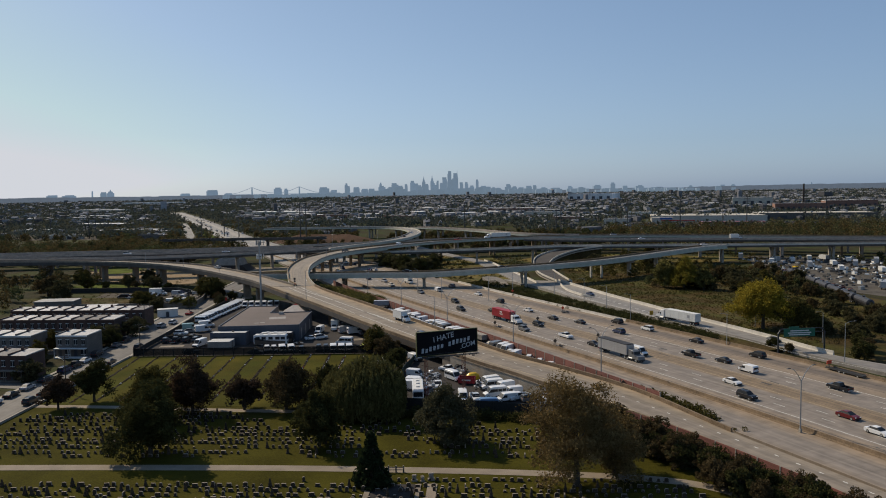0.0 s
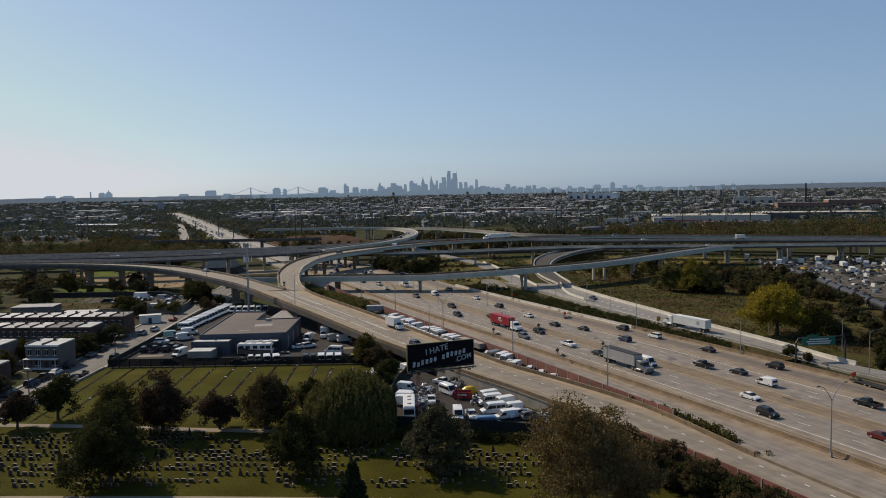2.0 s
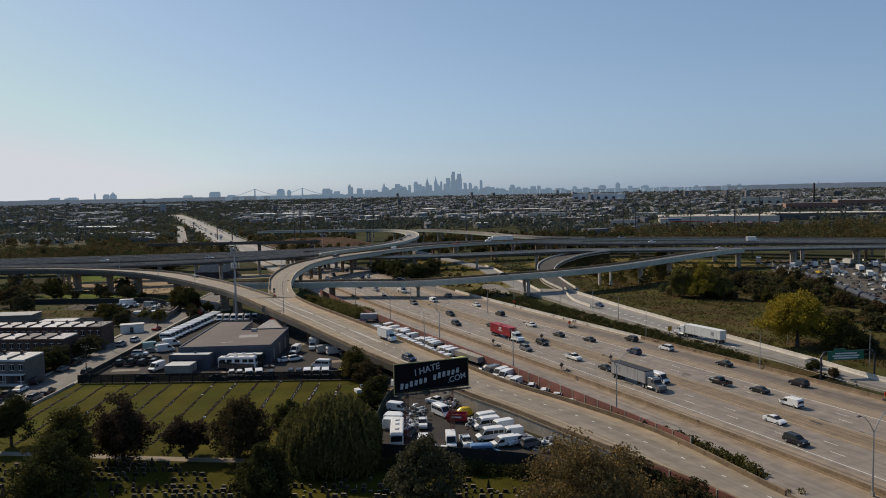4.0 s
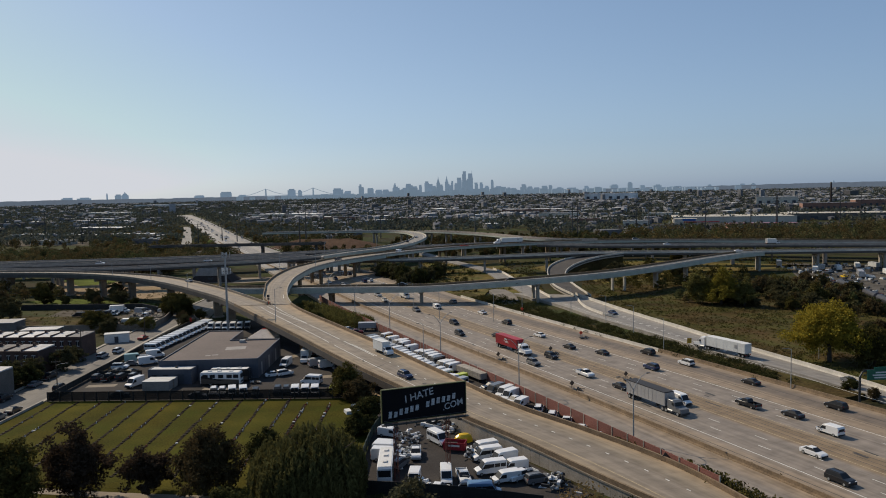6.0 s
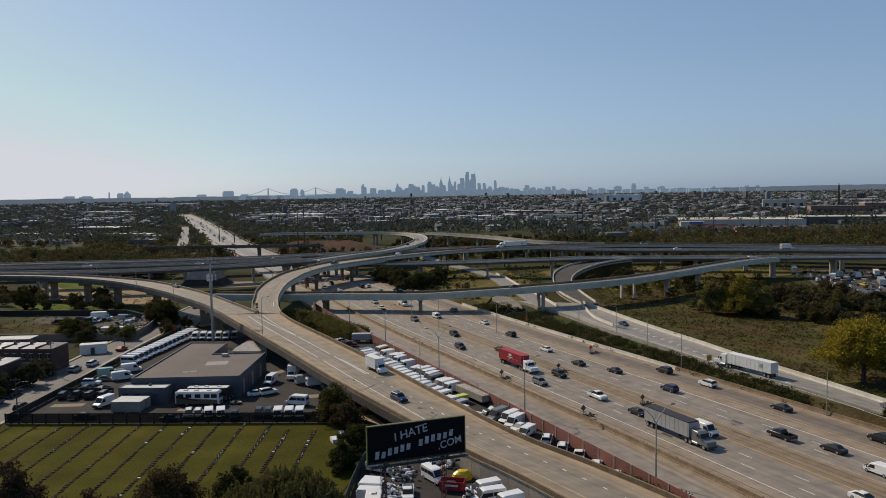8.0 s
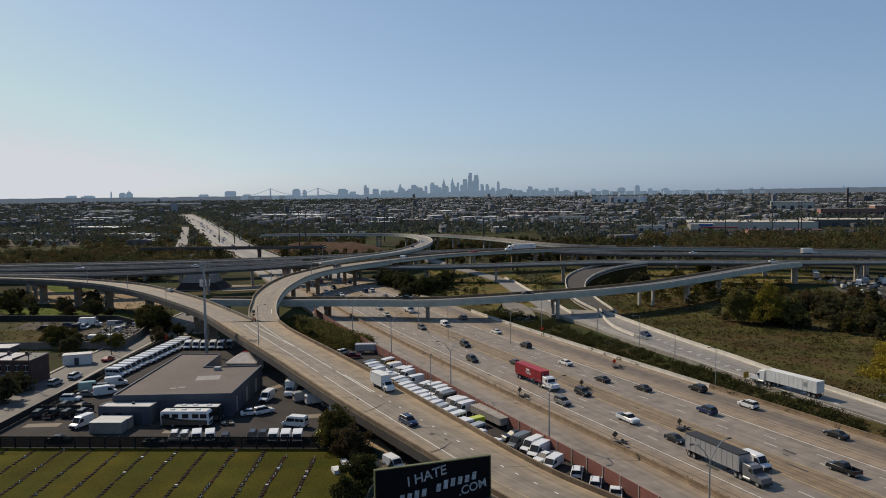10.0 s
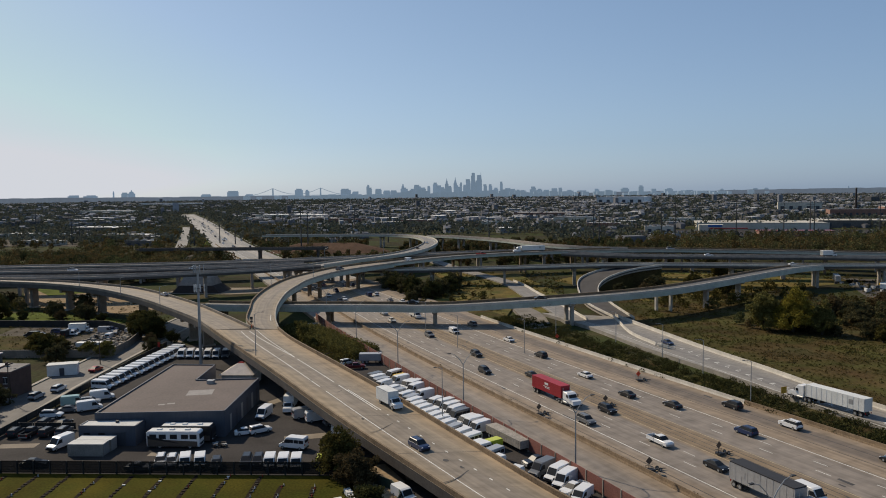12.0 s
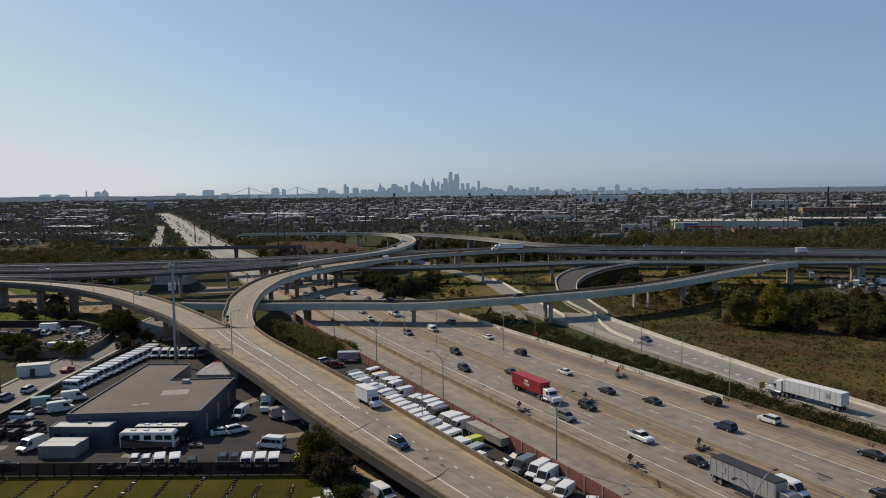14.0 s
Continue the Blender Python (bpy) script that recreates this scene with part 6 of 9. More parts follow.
# screen added to darken and shadow the band below the tow yard
panel_fence("fence_dark_yard", ln((-18.6, -2.6), (-3, -5.2), (11.6, -9.4)), 3.0, 2.5, lambda p: GZ, M_SLAT, "dark screen fence added for the shadow behind the tow yard", M_SLAT)
low = rail(ln((-103.3, 54), (-103.2, 10), (-103, -60), (-103, -140)), [(-0.15, GZ - 0.1), (-0.15, GZ + 0.55), (0.15, GZ + 0.55), (0.15, GZ - 0.1)])
structure(part("wall_cemetery", low, M_CONC), "low concrete wall along the cemetery", "wall")

# ---- warehouse ----
M_ROOF = mat("brown_grey_membrane_roof", (0.112, 0.086, 0.075), 0.85, var=0.22, scale=0.12, fine=2)
M_BLUE = mat("blue_grey_metal_siding", (0.062, 0.072, 0.092), 0.6, var=0.14, stretch=(6, 6, 0.3))
M_ROOFW = mat("pale_coated_roof", (0.50, 0.50, 0.48), 0.7, var=0.2, scale=0.4)
M_DOOR = mat("dark_roller_door", (0.05, 0.055, 0.065), 0.6, var=0.2)


def shell(root, poly, z0, z1, m_wall, m_roof, par=0.45):
    n = len(poly)
    for i in range(n):
        a, b = np.array(poly[i]), np.array(poly[(i + 1) % n])
        t = (b - a) / np.linalg.norm(b - a)
        q = np.array((-t[1], t[0])) * 0.3
        b2 = b - t * 0.0
        part("wall", MB().hexa([(*a, z0), (*b2, z0), (*(b2 + q), z0), (*(a + q), z0)], [(*a, z1 + par), (*b2, z1 + par), (*(b2 + q), z1 + par), (*(a + q), z1 + par)]), m_wall, root)
    c = np.mean(poly, axis=0)
    part("roof", MB().prism([tuple(c + (np.array(p) - c) * 0.994) for p in poly], z1 - 0.2, z1), m_roof, root)


wh = empty("warehouse")
shell(wh, [(-83, 74), (-56.8, 75.9), (-57.8, 103.2), (-72.4, 101.6), (-73.4, 117.4), (-84.8, 117.8)], GZ, 3.9, M_BLUE, M_ROOF, 0.3)
for i in range(6):
    y = 79 + i * 4.2
    part("roller_door", MB().box(-56.9 - (y - 76) * 0.036, y, 0.65, 0.16, 3.0, 3.5), M_DOOR if i % 2 else M_GALV, wh)
for x, y, w, d in ((-67.5, 91, 5.6, 4.4), (-70.5, 82, 1.6, 1.0), (-72.2, 81.2, 1.4, 0.9)):
    part("roof_patch", MB().box(x, y, 3.905, w, d, 0.012, 0.2), mat("pale_roof_patch", (0.26, 0.24, 0.22), 0.85, var=0.2), wh)
part("roof_unit", MB().box(-68, 99, 4.3, 1.6, 1.2, 0.8), M_GALV, wh)
tagged(wh, "low blue-grey metal warehouse with brown flat roof", "warehouse")
an = empty("annex")
shell(an, [(-84.3, 70.1), (-72.7, 69.9), (-72.7, 74.3), (-84.3, 73.8)], GZ, 2.7, M_BLUE, M_ROOFW, 0.12)
part("roller_door", MB().box(-76, 69.9, 0.2, 2.6, 0.1, 2.7), M_DOOR, an)
for x in (-82.6, -79.6):
    part("window", MB().box(x, 70.02, 0.9, 1.3, 0.1, 1.0), M_GLASS, an)
part("vent_pipe", MB().tube([(-77.6, 72.6, 2.5), (-77.6, 72.6, 3.1)], [0.35, 0.35], 8), M_STEEL, an)
tagged(an, "small blue annex with a pale flat roof", "building")
# container sides are darkened for their shade, the roof left bright
M_SHADESIDE = mat("shade_toned_beige_steel", (0.27, 0.24, 0.2), 0.7, var=0.3, scale=0.5, fine=4)
for x, y in ((-79.7, 65.1), (-79.5, 67.75)):
    ct = empty("storage_container", pose(x, y, GZ + 0.03, 0, 0, 0.5))
    part("body", MB().prism(ribbed(-3.45, 3.45, 1.25, 0.7, 0.06, 0.03), 0.0, 2.3), M_SHADESIDE, ct)
    part("roof", MB().box(0, 0, 2.33, 6.96, 2.56, 0.08), M_ROOFW, ct, "pale roof toned as sunlit")
    part("door", MB().box(3.5, 0, 1.15, 0.06, 2.2, 2.1), M_GALV, ct)
    tagged(ct, "beige steel storage container with a pale roof", "container", "containers beside the warehouse")
dbr, rdb = MB(), random.Random(5)
for i in range(26):
    dbr.box(-56 + rdb.uniform(-1.6, 1.6), 70.2 + rdb.uniform(-1, 1), GZ + 0.1 + rdb.uniform(0, 0.5), rdb.uniform(0.3, 1.6), rdb.uniform(0.1, 0.5), rdb.uniform(0.1, 0.4), rdb.uniform(0, 3), rdb.choice((0, 0, 1)), 0.9)
tagged(part("timber_heap", dbr, [M_BARK, M_GALV]), "heap of broken boards beside the motorhomes", "debris", kind="stuff")
vp = empty("pavilion")
part("roof", MB().add([(-71.8, 115, 1.9), (-62.8, 115, 1.9), (-62.8, 123.6, 1.9), (-71.8, 123.6, 1.9), (-68.0, 118.8, 4.2), (-66.6, 118.8, 4.2), (-66.6, 119.8, 4.2), (-68.0, 119.8, 4.2)], [(0, 1, 5, 4), (1, 2, 6, 5), (2, 3, 7, 6), (3, 0, 4, 7), (4, 5, 6, 7), (3, 2, 1, 0)]), mat("pale_shingle_roof", (0.6, 0.52, 0.44), 0.85, var=0.2), vp)
part("roof_cap", MB().box(-67.3, 119.3, 4.3, 1.5, 1.1, 0.2, taper=0.6), COL["red"], vp, "reddish roof cap")
part("wall", MB().box(-67.3, 119.3, 0.35, 8, 7.6, 3.1), M_WALLW, vp)
tagged(vp, "small hut with a pale hipped roof", "hut")


def utility_pole(x, y, h, rz):
    root = empty("utility_pole", pose(x, y, GZ, 0, 0, rz))
    part("pole", MB().tube([(0, 0, 0), (0, 0, h)], [0.16, 0.1], 7), M_BARK, root)
    part("crossarm", MB().box(0, 0, h - 0.5, 2.2, 0.1, 0.12), M_BARK, root)
    for k in (-0.95, -0.35, 0.35, 0.95):
        part("insulator", MB().tube([(k, 0, h - 0.44), (k, 0, h - 0.22)], [0.05, 0.03], 5), M_GALV, root)
    part("lamp_arm", MB().tube([(0, 0, h - 1.4), (1.2, -0.3, h - 0.9), (2.4, -0.6, h - 0.8)], [0.04, 0.035, 0.03], 5), M_GALV, root)
    part("lamp_head", MB().slab([(2.3, h - 0.88), (2.4, h - 0.7), (2.9, h - 0.74), (3.0, h - 0.86)], -0.75, -0.48, inset=0.03), M_STEEL, root)
    return tagged(root, "brown wooden utility pole with a street light", "utility pole", "utility poles along the street")


for x, y, h, rz in ((-102.2, 58.8, 9.4, 10), (-116.2, 140.6, 9.6, -20), (-118.0, 100.5, 9.4, -10), (-102.3, 15, 9.2, 170)):
    utility_pole(x, y, h, rz)
tagged(lamp_single(-12.6, 79.5, -0.35, 12.4, 200, 1.2), "slender grey lamp beside the stored vans", "street lamp", "lamps along the highway")
gs = empty("gore_sign", pose(-74.6, 152.4, 7.65, 0, 0, 20))
part("post", MB().tube([(0, 0, 0), (0, 0, 3.2)], [0.06, 0.05], 6), M_STEEL, gs)
part("sign_face", MB().box(0, -0.08, 2.7, 0.9, 0.04, 0.9), M_STEEL, gs, "dark back of a sign")
part("sign_face", MB().box(0, -0.08, 1.7, 0.8, 0.04, 0.6), M_STEEL, gs, "dark back of a sign")
part("crash_drum", MB().tube([(0.2, -1.4, 0), (0.2, -1.4, 0.9)], [0.42, 0.34], 10), M_SIGNR, gs)
tagged(gs, "dark gore signs on a post at the ramp split", "road sign")
rf2 = empty("banner_sign", pose(-106.3, 157.5, GZ))
part("post", MB().tube([(0, 0, 0), (0, 0, 3.2)], [0.05, 0.04], 6), M_STEEL, rf2)
part("banner", MB().box(0.35, 0, 2.4, 0.8, 0.04, 1.6), COL["red"], rf2, "red cloth banner")
tagged(rf2, "red banner on a post at the lot entrance", "sign")
sh = empty("storage_shed")
part("wall", MB().box(-120.5, 128.6, 0.3, 7.6, 3.4, 3.0, 0.35), M_BOXW, sh)
part("roof", MB().box(-120.5, 128.6, 1.86, 7.9, 3.7, 0.12, 0.35), M_ROOFW, sh)
part("door", MB().box(-119.9, 126.8, -0.1, 1.2, 0.1, 2.1, 0.35), M_DOOR, sh)
tagged(sh, "white metal storage shed on gravel", "shed")

hb = empty("roadside_building")
part("wall", MB().hexa([(-160, 297, GZ - 0.05), (-135, 296, GZ - 0.05), (-134, 312, GZ - 0.05), (-159, 313, GZ - 0.05)], [(-156.8, 299, 2.4), (-139, 298.2, 2.4), (-138.2, 310, 2.4), (-156, 310.8, 2.4)]), M_DUSK, hb, "dark sloping base")
part("roof", MB().hexa([(-157, 298.7, 2.4), (-139.6, 297.9, 2.4), (-138.6, 310.2, 2.4), (-156, 311, 2.4)], [(-155, 300.5, 6.4), (-141, 299.8, 6.4), (-140.2, 308.4, 6.4), (-154.4, 309, 6.4)]), mat("pale_standing_roof", (0.3, 0.27, 0.235), 0.8, var=0.25, scale=0.4, fine=3), hb, "pale grey mansard roof")
part("door", MB().box(-147.5, 297.6, 0.1, 3.0, 0.3, 2.8, -0.04), M_DOOR, hb)
tagged(hb, "squat building with a dark sloping base and a pale roof", "building")
dp = MB()
ring = [[(-212 + k * 13 * math.cos(q) * (1 + 0.15 * math.sin(3 * q)), 462 + k * 9 * math.sin(q), z) for q in (2 * math.pi * i / 16 for i in range(16))] for k, z in ((1.0, GZ - 0.05), (0.72, 1.4), (0.4, 3.6), (0.1, 4.6))]
dp.add([p for q in ring for p in q], [(j * 16 + i, j * 16 + (i + 1) % 16, (j + 1) * 16 + (i + 1) % 16, (j + 1) * 16 + i) for j in range(3) for i in range(16)] + [tuple(range(48, 64))])
tagged(part("earth_pile", dp, MATS["brown_gravel"]), "heap of brown earth beside the distant highway", "earth pile")

dr = MB().tube([(0, 0, 0), (0, 0, 0.1), (0, 0, 1.2), (0, 0, 1.3)], [0.4, 0.42, 0.42, 0.36], 10).data("storage_drum", M_TRIMW)
for i in range(8):
    ob = part("storage_drum", dr, None, at=pose(-71 + i * 0.75, 199.6 + i * 0.55, GZ + 0.0))
    tagged(ob, "white upright drum in a row below the ramp", "drum", "row of white drums")

# ---- terraces ----
M_BRICK = mat("dark_red_brick", (0.085, 0.05, 0.04), 0.9, var=0.3, scale=0.6, fine=7, rand=0.25, bump=0.2)
M_BRICKL = mat("grey_stucco", (0.15, 0.135, 0.12), 0.9, var=0.25, scale=0.5, fine=5, rand=0.2)
M_ROOFS = mat("silver_coated_flat_roof", (0.42, 0.41, 0.4), 0.75, var=0.3, scale=0.3, fine=2, rand=0.35)
M_ROOFD = mat("grey_tar_flat_roof", (0.14, 0.13, 0.125), 0.85, var=0.3, scale=0.3, fine=2, rand=0.3)


def row_house(m_wall, m_roof):
    root = empty("row_house")
    w, d, h = 5.0, 8.2, 6.6
    part("wall", MB().box(0, 0, h / 2, w - 0.02, d, h), m_wall, root)
    part("roof", MB().hexa([(-w / 2, -d / 2, h), (w / 2 - 0.06, -d / 2, h), (w / 2 - 0.06, d / 2, h), (-w / 2, d / 2, h)], [(-w / 2, -d / 2, h + 0.12), (w / 2 - 0.06, -d / 2, h + 0.12), (w / 2 - 0.06, d / 2, h + 0.4), (-w / 2, d / 2, h + 0.4)]), m_roof, root, "coated flat roof")
    part("parapet", MB().box(-w / 2 + 0.14, 0, h + 0.35, 0.28, d, 0.5), m_wall, root)
    part("cornice", MB().box(0, -d / 2 - 0.12, h - 0.1, w - 0.04, 0.3, 0.5), M_TRIMW if m_wall is M_BRICKL else M_BRICK, root)
    for x in (-1.2, 1.2):
        wd = part("window", MB().box(x, -d / 2 - 0.02, 4.6, 0.95, 0.1, 1.5), M_GLASS, root)
        part("frame", MB().box(x, -d / 2 - 0.05, 5.4, 1.15, 0.12, 0.14).box(x, -d / 2 - 0.05, 3.8, 1.15, 0.14, 0.14).box(x, -d / 2 - 0.05, 4.6, 0.06, 0.12, 1.5), M_TRIMW, wd)
    wd = part("window", MB().box(1.1, -d / 2 - 0.02, 1.7, 1.5, 0.1, 1.5), M_GLASS, root)
    part("frame", MB().box(1.1, -d / 2 - 0.05, 2.5, 1.7, 0.12, 0.14).box(1.1, -d / 2 - 0.05, 0.9, 1.7, 0.14, 0.14), M_TRIMW, wd)
    part("door", MB().box(-1.3, -d / 2 - 0.03, 1.25, 1.0, 0.12, 2.1), M_DOOR, root)
    part("porch", MB().box(0, -d / 2 - 0.9, 2.85, w - 0.2, 1.7, 0.18).box(-2.2, -d / 2 - 1.6, 1.4, 0.14, 0.14, 2.8).box(2.2, -d / 2 - 1.6, 1.4, 0.14, 0.14, 2.8).box(0, -d / 2 - 0.9, 0.12, w - 0.2, 1.7, 0.3), M_TRIMW if m_wall is M_BRICKL else M_CONCD, root)
    part("chimney", MB().box(-2.1, 1.5, h + 0.7, 0.5, 0.7, 1.2), M_BRICK, root)
    return root


KINDS = [[row_house(w, r) for r in (M_ROOFS, M_ROOFD)] for w in (M_BRICK, M_BRICKL)]
first = {id(o): True for k in KINDS for o in k}
for w, x0, y0, n, ang, lab in ((0, -121.8, 109, 10, 178.5, "dark brick"), (0, -123.4, 88.5, 8, 177.5, "dark brick"), (1, -118.6, 60.5, 2, 176, "grey stucco"), (1, -136, 61, 3, 176, "grey stucco"), (0, -121.2, 32.5, 3, 175, "dark brick"), (0, -139, 33.5, 3, 175, "dark brick"), (0, -121.2, 4, 4, 175, "dark brick")):
    c, s = math.cos(radians(ang)), math.sin(radians(ang))
    for i in range(n):
        dark = (i in (1, 2) and y0 == 88.5) or (i == 0 and y0 > 100) or (y0 < 50 and i % 3 == 1)
        src = KINDS[w][dark]
        m = pose(x0 + c * 5.0 * i, y0 - 1.4 + s * 5.0 * i, GZ - 0.02, 0, 0, ang - 180)
        ob = src if first.pop(id(src), False) else copy_thing(src, m)
        ob.matrix_basis = m
        tagged(ob, f"two-storey {lab} row house with a {'grey tarred' if dark else 'pale'} flat roof", "house", "terraced row houses")
for src in (o for k in KINDS for o in k if first.get(id(o))):
    for o in (*src.children_recursive, src):
        bpy.data.objects.remove(o)

# ---- cemetery ----
def stone_block(w, h, d, top=0.0, base=0.18):
    prof = [(-w / 2, base), (w / 2, base), (w / 2, h * 0.85)] + ([(w / 4, h), (-w / 4, h)] if top else [(w / 2 * 0.96, h), (-w / 2 * 0.96, h)]) + [(-w / 2, h * 0.85)]
    mb = MB().slab([(x, z) for x, z in prof][::-1], -d / 2, d / 2, inset=0.03)
    # broad faces and plinth take the shade tone; rim and top stay sunlit-bright
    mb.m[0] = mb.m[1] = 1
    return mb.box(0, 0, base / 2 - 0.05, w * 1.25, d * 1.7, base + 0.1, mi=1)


def obelisk(w, h):
    return MB().box(0, 0, 0.2, w * 1.5, w * 1.5, 0.5, mi=1).box(0, 0, 0.75, w * 1.1, w * 1.1, 0.6, mi=1).box(0, 0, 1.05 + (h - 1.05) / 2, w * 0.8, w * 0.8, h - 1.05, mi=1, taper=0.55)


STONES = [stone_block(1.0, 1.05, 0.3, 1), stone_block(1.25, 0.85, 0.32), stone_block(0.7, 0.85, 0.22, 1), stone_block(0.8, 1.3, 0.3, 1), obelisk(0.55, 2.0), stone_block(0.6, 0.5, 0.35)]
# darker twin of the granite, painting shade onto faces and plinths
M_SHADED = mat("shaded_brown_stone", (0.05, 0.038, 0.027), 0.85, spec=0.1, var=0.3, scale=2, fine=20, rand=0.4)
ST_ME = [[s.data("headstone", [M_STONE, m]) for m in (M_SHADED, M_STONED)] for s in STONES]
WORDS = ["rounded granite headstone on a plinth", "wide low granite headstone", "small rounded headstone", "tall granite headstone", "tapered granite obelisk gravestone", "small block gravestone"]
rg = random.Random(7)
rest, count = MB(), 0
rows = []
y = -6.5
while y > -98:
    if not -43.5 < y < -35.0:
        rows.append(y)
    y -= rg.choice((1.9, 2.6, 3.0))
for y in rows:
    x, dens = -101.0, rg.choice((0.6, 0.8, 0.95, 0.9))
    while x < 36:
        x += rg.uniform(1.1, 1.55)
        edge = 24 - (y + 24) * 0.62
        if x > edge - 6 or (x > -18 and y > -13) or rg.random() > dens or noise.noise(Vector((x * 0.07, y * 0.13, 0.3))) < -0.34 or (-44 < x < -22 and y > -14):
            continue
        yy = y - 0.03 * (x + 40) + rg.uniform(-0.25, 0.25)
        if -44.5 < yy < -34.5:
            continue
        k = rg.choice((0, 0, 1, 1, 2, 2, 3, 4, 5))
        d = rg.random() < 0.4
        m = pose(x, yy, GZ + 0.01, rg.uniform(-2, 2), rg.uniform(-2, 2), rg.uniform(-9, 9) + (90 if rg.random() < 0.04 else 0)) @ Matrix.Scale(rg.uniform(0.6, 0.78), 4)
        if count < 296:
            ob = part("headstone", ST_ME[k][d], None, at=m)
            tagged(ob, ("dark " if d else "grey ") + WORDS[k], "headstone", "headstones in the cemetery")
            count += 1
        else:
            o = len(rest.v)
            rest.v += [tuple(m @ Vector(v)) for v in STONES[k].v]
            rest.f += [tuple(i + o for i in f) for f in STONES[k].f]
            rest.m += STONES[k].m
if rest.v:
    tagged(part("headstones_far_rows", rest, [M_STONE, M_SHADED]), "grey granite headstones in the near rows", "headstones", kind="stuff")
for i in range(13):
    x0 = -100.4 + i * 5.72 - (1.2 if i > 10 else 0)
    lean = 0.085 - 0.0035 * i
    mk, so = MB(), MB()
    yb, ye = 5.0 + rg.uniform(0, 1), 54.3 - (4 if i > 10 else 0)
    if i > 10:
        yb = 26
    xr = lambda y: x0 + (55.5 - y) * lean
    wob = lambda y: xr(y) + 0.22 * noise.noise(Vector((y * 0.35, i * 3.7, 0)))
    q = yb
    while q < ye - 0.4:
        e = min(ye, q + rg.uniform(1.2, 4.5))
        k = rg.uniform(0.26, 0.46)
        so.hexa(*[[(wob(q) - w, q, z), (wob(q) + w, q, z), (wob(e) + w, e, z), (wob(e) - w, e, z)] for w, z in ((k + 0.02, GZ - 0.1), (k, GZ + 0.035))])
        q = e + (rg.uniform(0.2, 0.9) if rg.random() < 0.3 else 0.02)
    structure(part("path_marker_row", so, mat("dark_trodden_soil", (0.026, 0.02, 0.013), 0.95, spec=0.03)), "worn earth strip along a marker row", "path")
    y = yb
    while y < ye:
        x = wob(y) + rg.uniform(-0.12, 0.12)
        if rg.random() < 0.85:
            mk.box(x, y, GZ + 0.09, 0.5, 0.32, 0.14, rg.uniform(-0.1, 0.1), 0 if rg.random() < 0.97 else 1)
        if rg.random() < (0.45 if i > 8 else 0.12):
            mk.box(x + 0.25, y + 0.3, GZ + 0.25, 0.18, 0.18, 0.42, 0.4, rg.choice((1, 1, 2)), 0.5)
        y += rg.uniform(0.95, 1.25)
    tagged(part("marker_row", mk, [M_STONED, M_TRIMW, COL["red"]]), "row of flush dark grave markers with small vases", "grave markers", "rows of flush markers", kind="stuff")
for x, y, s in ((-26.4, 47, 1), (-27.2, 43, 1.2), (-25.4, 44.6, 0.9)):
    ob = part("tomb_slab", MB().box(0, 0, 0.35, 1.1 * s, 2.1 * s, 0.7, taper=0.94), M_TRIMW, at=pose(x, y, GZ + 0.01, 0, 0, 25))
    tagged(ob, "white tomb slab on the lawn", "tomb", "white tombs")
# paved family plot beside the lane
structure(part("pavement_plot", MB().box(-15.6, -49.6, GZ + 0.03, 7.2, 6.6, 0.06, -0.03), M_ASPH), "grey paved grave plot", "pavement")
for x, y, w, d in ((-19.6, -49.4, 0.9, 6.8), (-11.4, -49.9, 0.7, 6.8), (-9.2, -49.9, 1.6, 6.8)):
    structure(part("kerb_plot", MB().box(x, y, GZ + 0.09, w, d, 0.16, -0.03), M_PATH), "pale stone border of a grave plot", "kerb")
for x, y, k in ((-12.2, -45.0, 0.65), (-9.4, -44.6, 0.75), (-10.8, -45.2, 0.5)):
    ob = part("monument", MB().box(0, 0, 0.2, 1.5, 0.9, 0.4).box(0, 0, 0.95, 1.1, 0.45, 1.15, taper=0.92).slab([(-0.62, 1.5), (-0.5, 1.72), (0.5, 1.72), (0.62, 1.5)], -0.3, 0.3, inset=0.04), mat("pale_marble", (0.24, 0.21, 0.175), 0.7, var=0.25, scale=1.5, fine=9), at=pose(x, y, GZ + 0.01, 0, 0, 4) @ Matrix.Scale(k, 4))
    tagged(ob, "pale marble family monument with a moulded cap", "monument", "family monuments")
gate = empty("lane_gate", pose(-15.6, -41.0, GZ))
for x in (-1.3, 0.0, 1.3):
    part("post", MB().box(x, 0, 0.6, 0.26, 0.26, 1.3, taper=0.9), M_CONCD, gate)
part("bar", MB().box(0, 0, 0.9, 2.6, 0.08, 0.1).box(0, 0, 0.5, 2.6, 0.08, 0.1), M_STEEL, gate)
tagged(gate, "low stone posts with rails beside the lane", "gate")
sk = empty("skip", pose(-2.7, 18.2, GZ + 0.06, 0, 0, -10))
M_SKIP = mat("red_body_paint", (0.3, 0.02, 0.03), 0.5, var=0.2, scale=0.8)
for s_y in (-1, 1):
    part("side", MB().slab([(-2.0, 0.35), (-2.1, 1.75), (2.1, 1.75), (2.0, 0.35)], s_y * 1.1 - 0.05, s_y * 1.1 + 0.05), M_SKIP, sk)
    for x in (-1.5, -0.75, 0.0, 0.75, 1.5):
        part("rib", MB().box(x, s_y * 1.2, 1.05, 0.1, 0.1, 1.35), M_SKIP, sk)
    part("lettering_bar", MB().box(0, s_y * 1.262, 1.2, 2.2, 0.02, 0.34), M_TRIMW, sk, "faded white bar")
    part("skid", MB().box(0, s_y * 0.8, 0.18, 4.0, 0.2, 0.34), M_STEEL, sk)
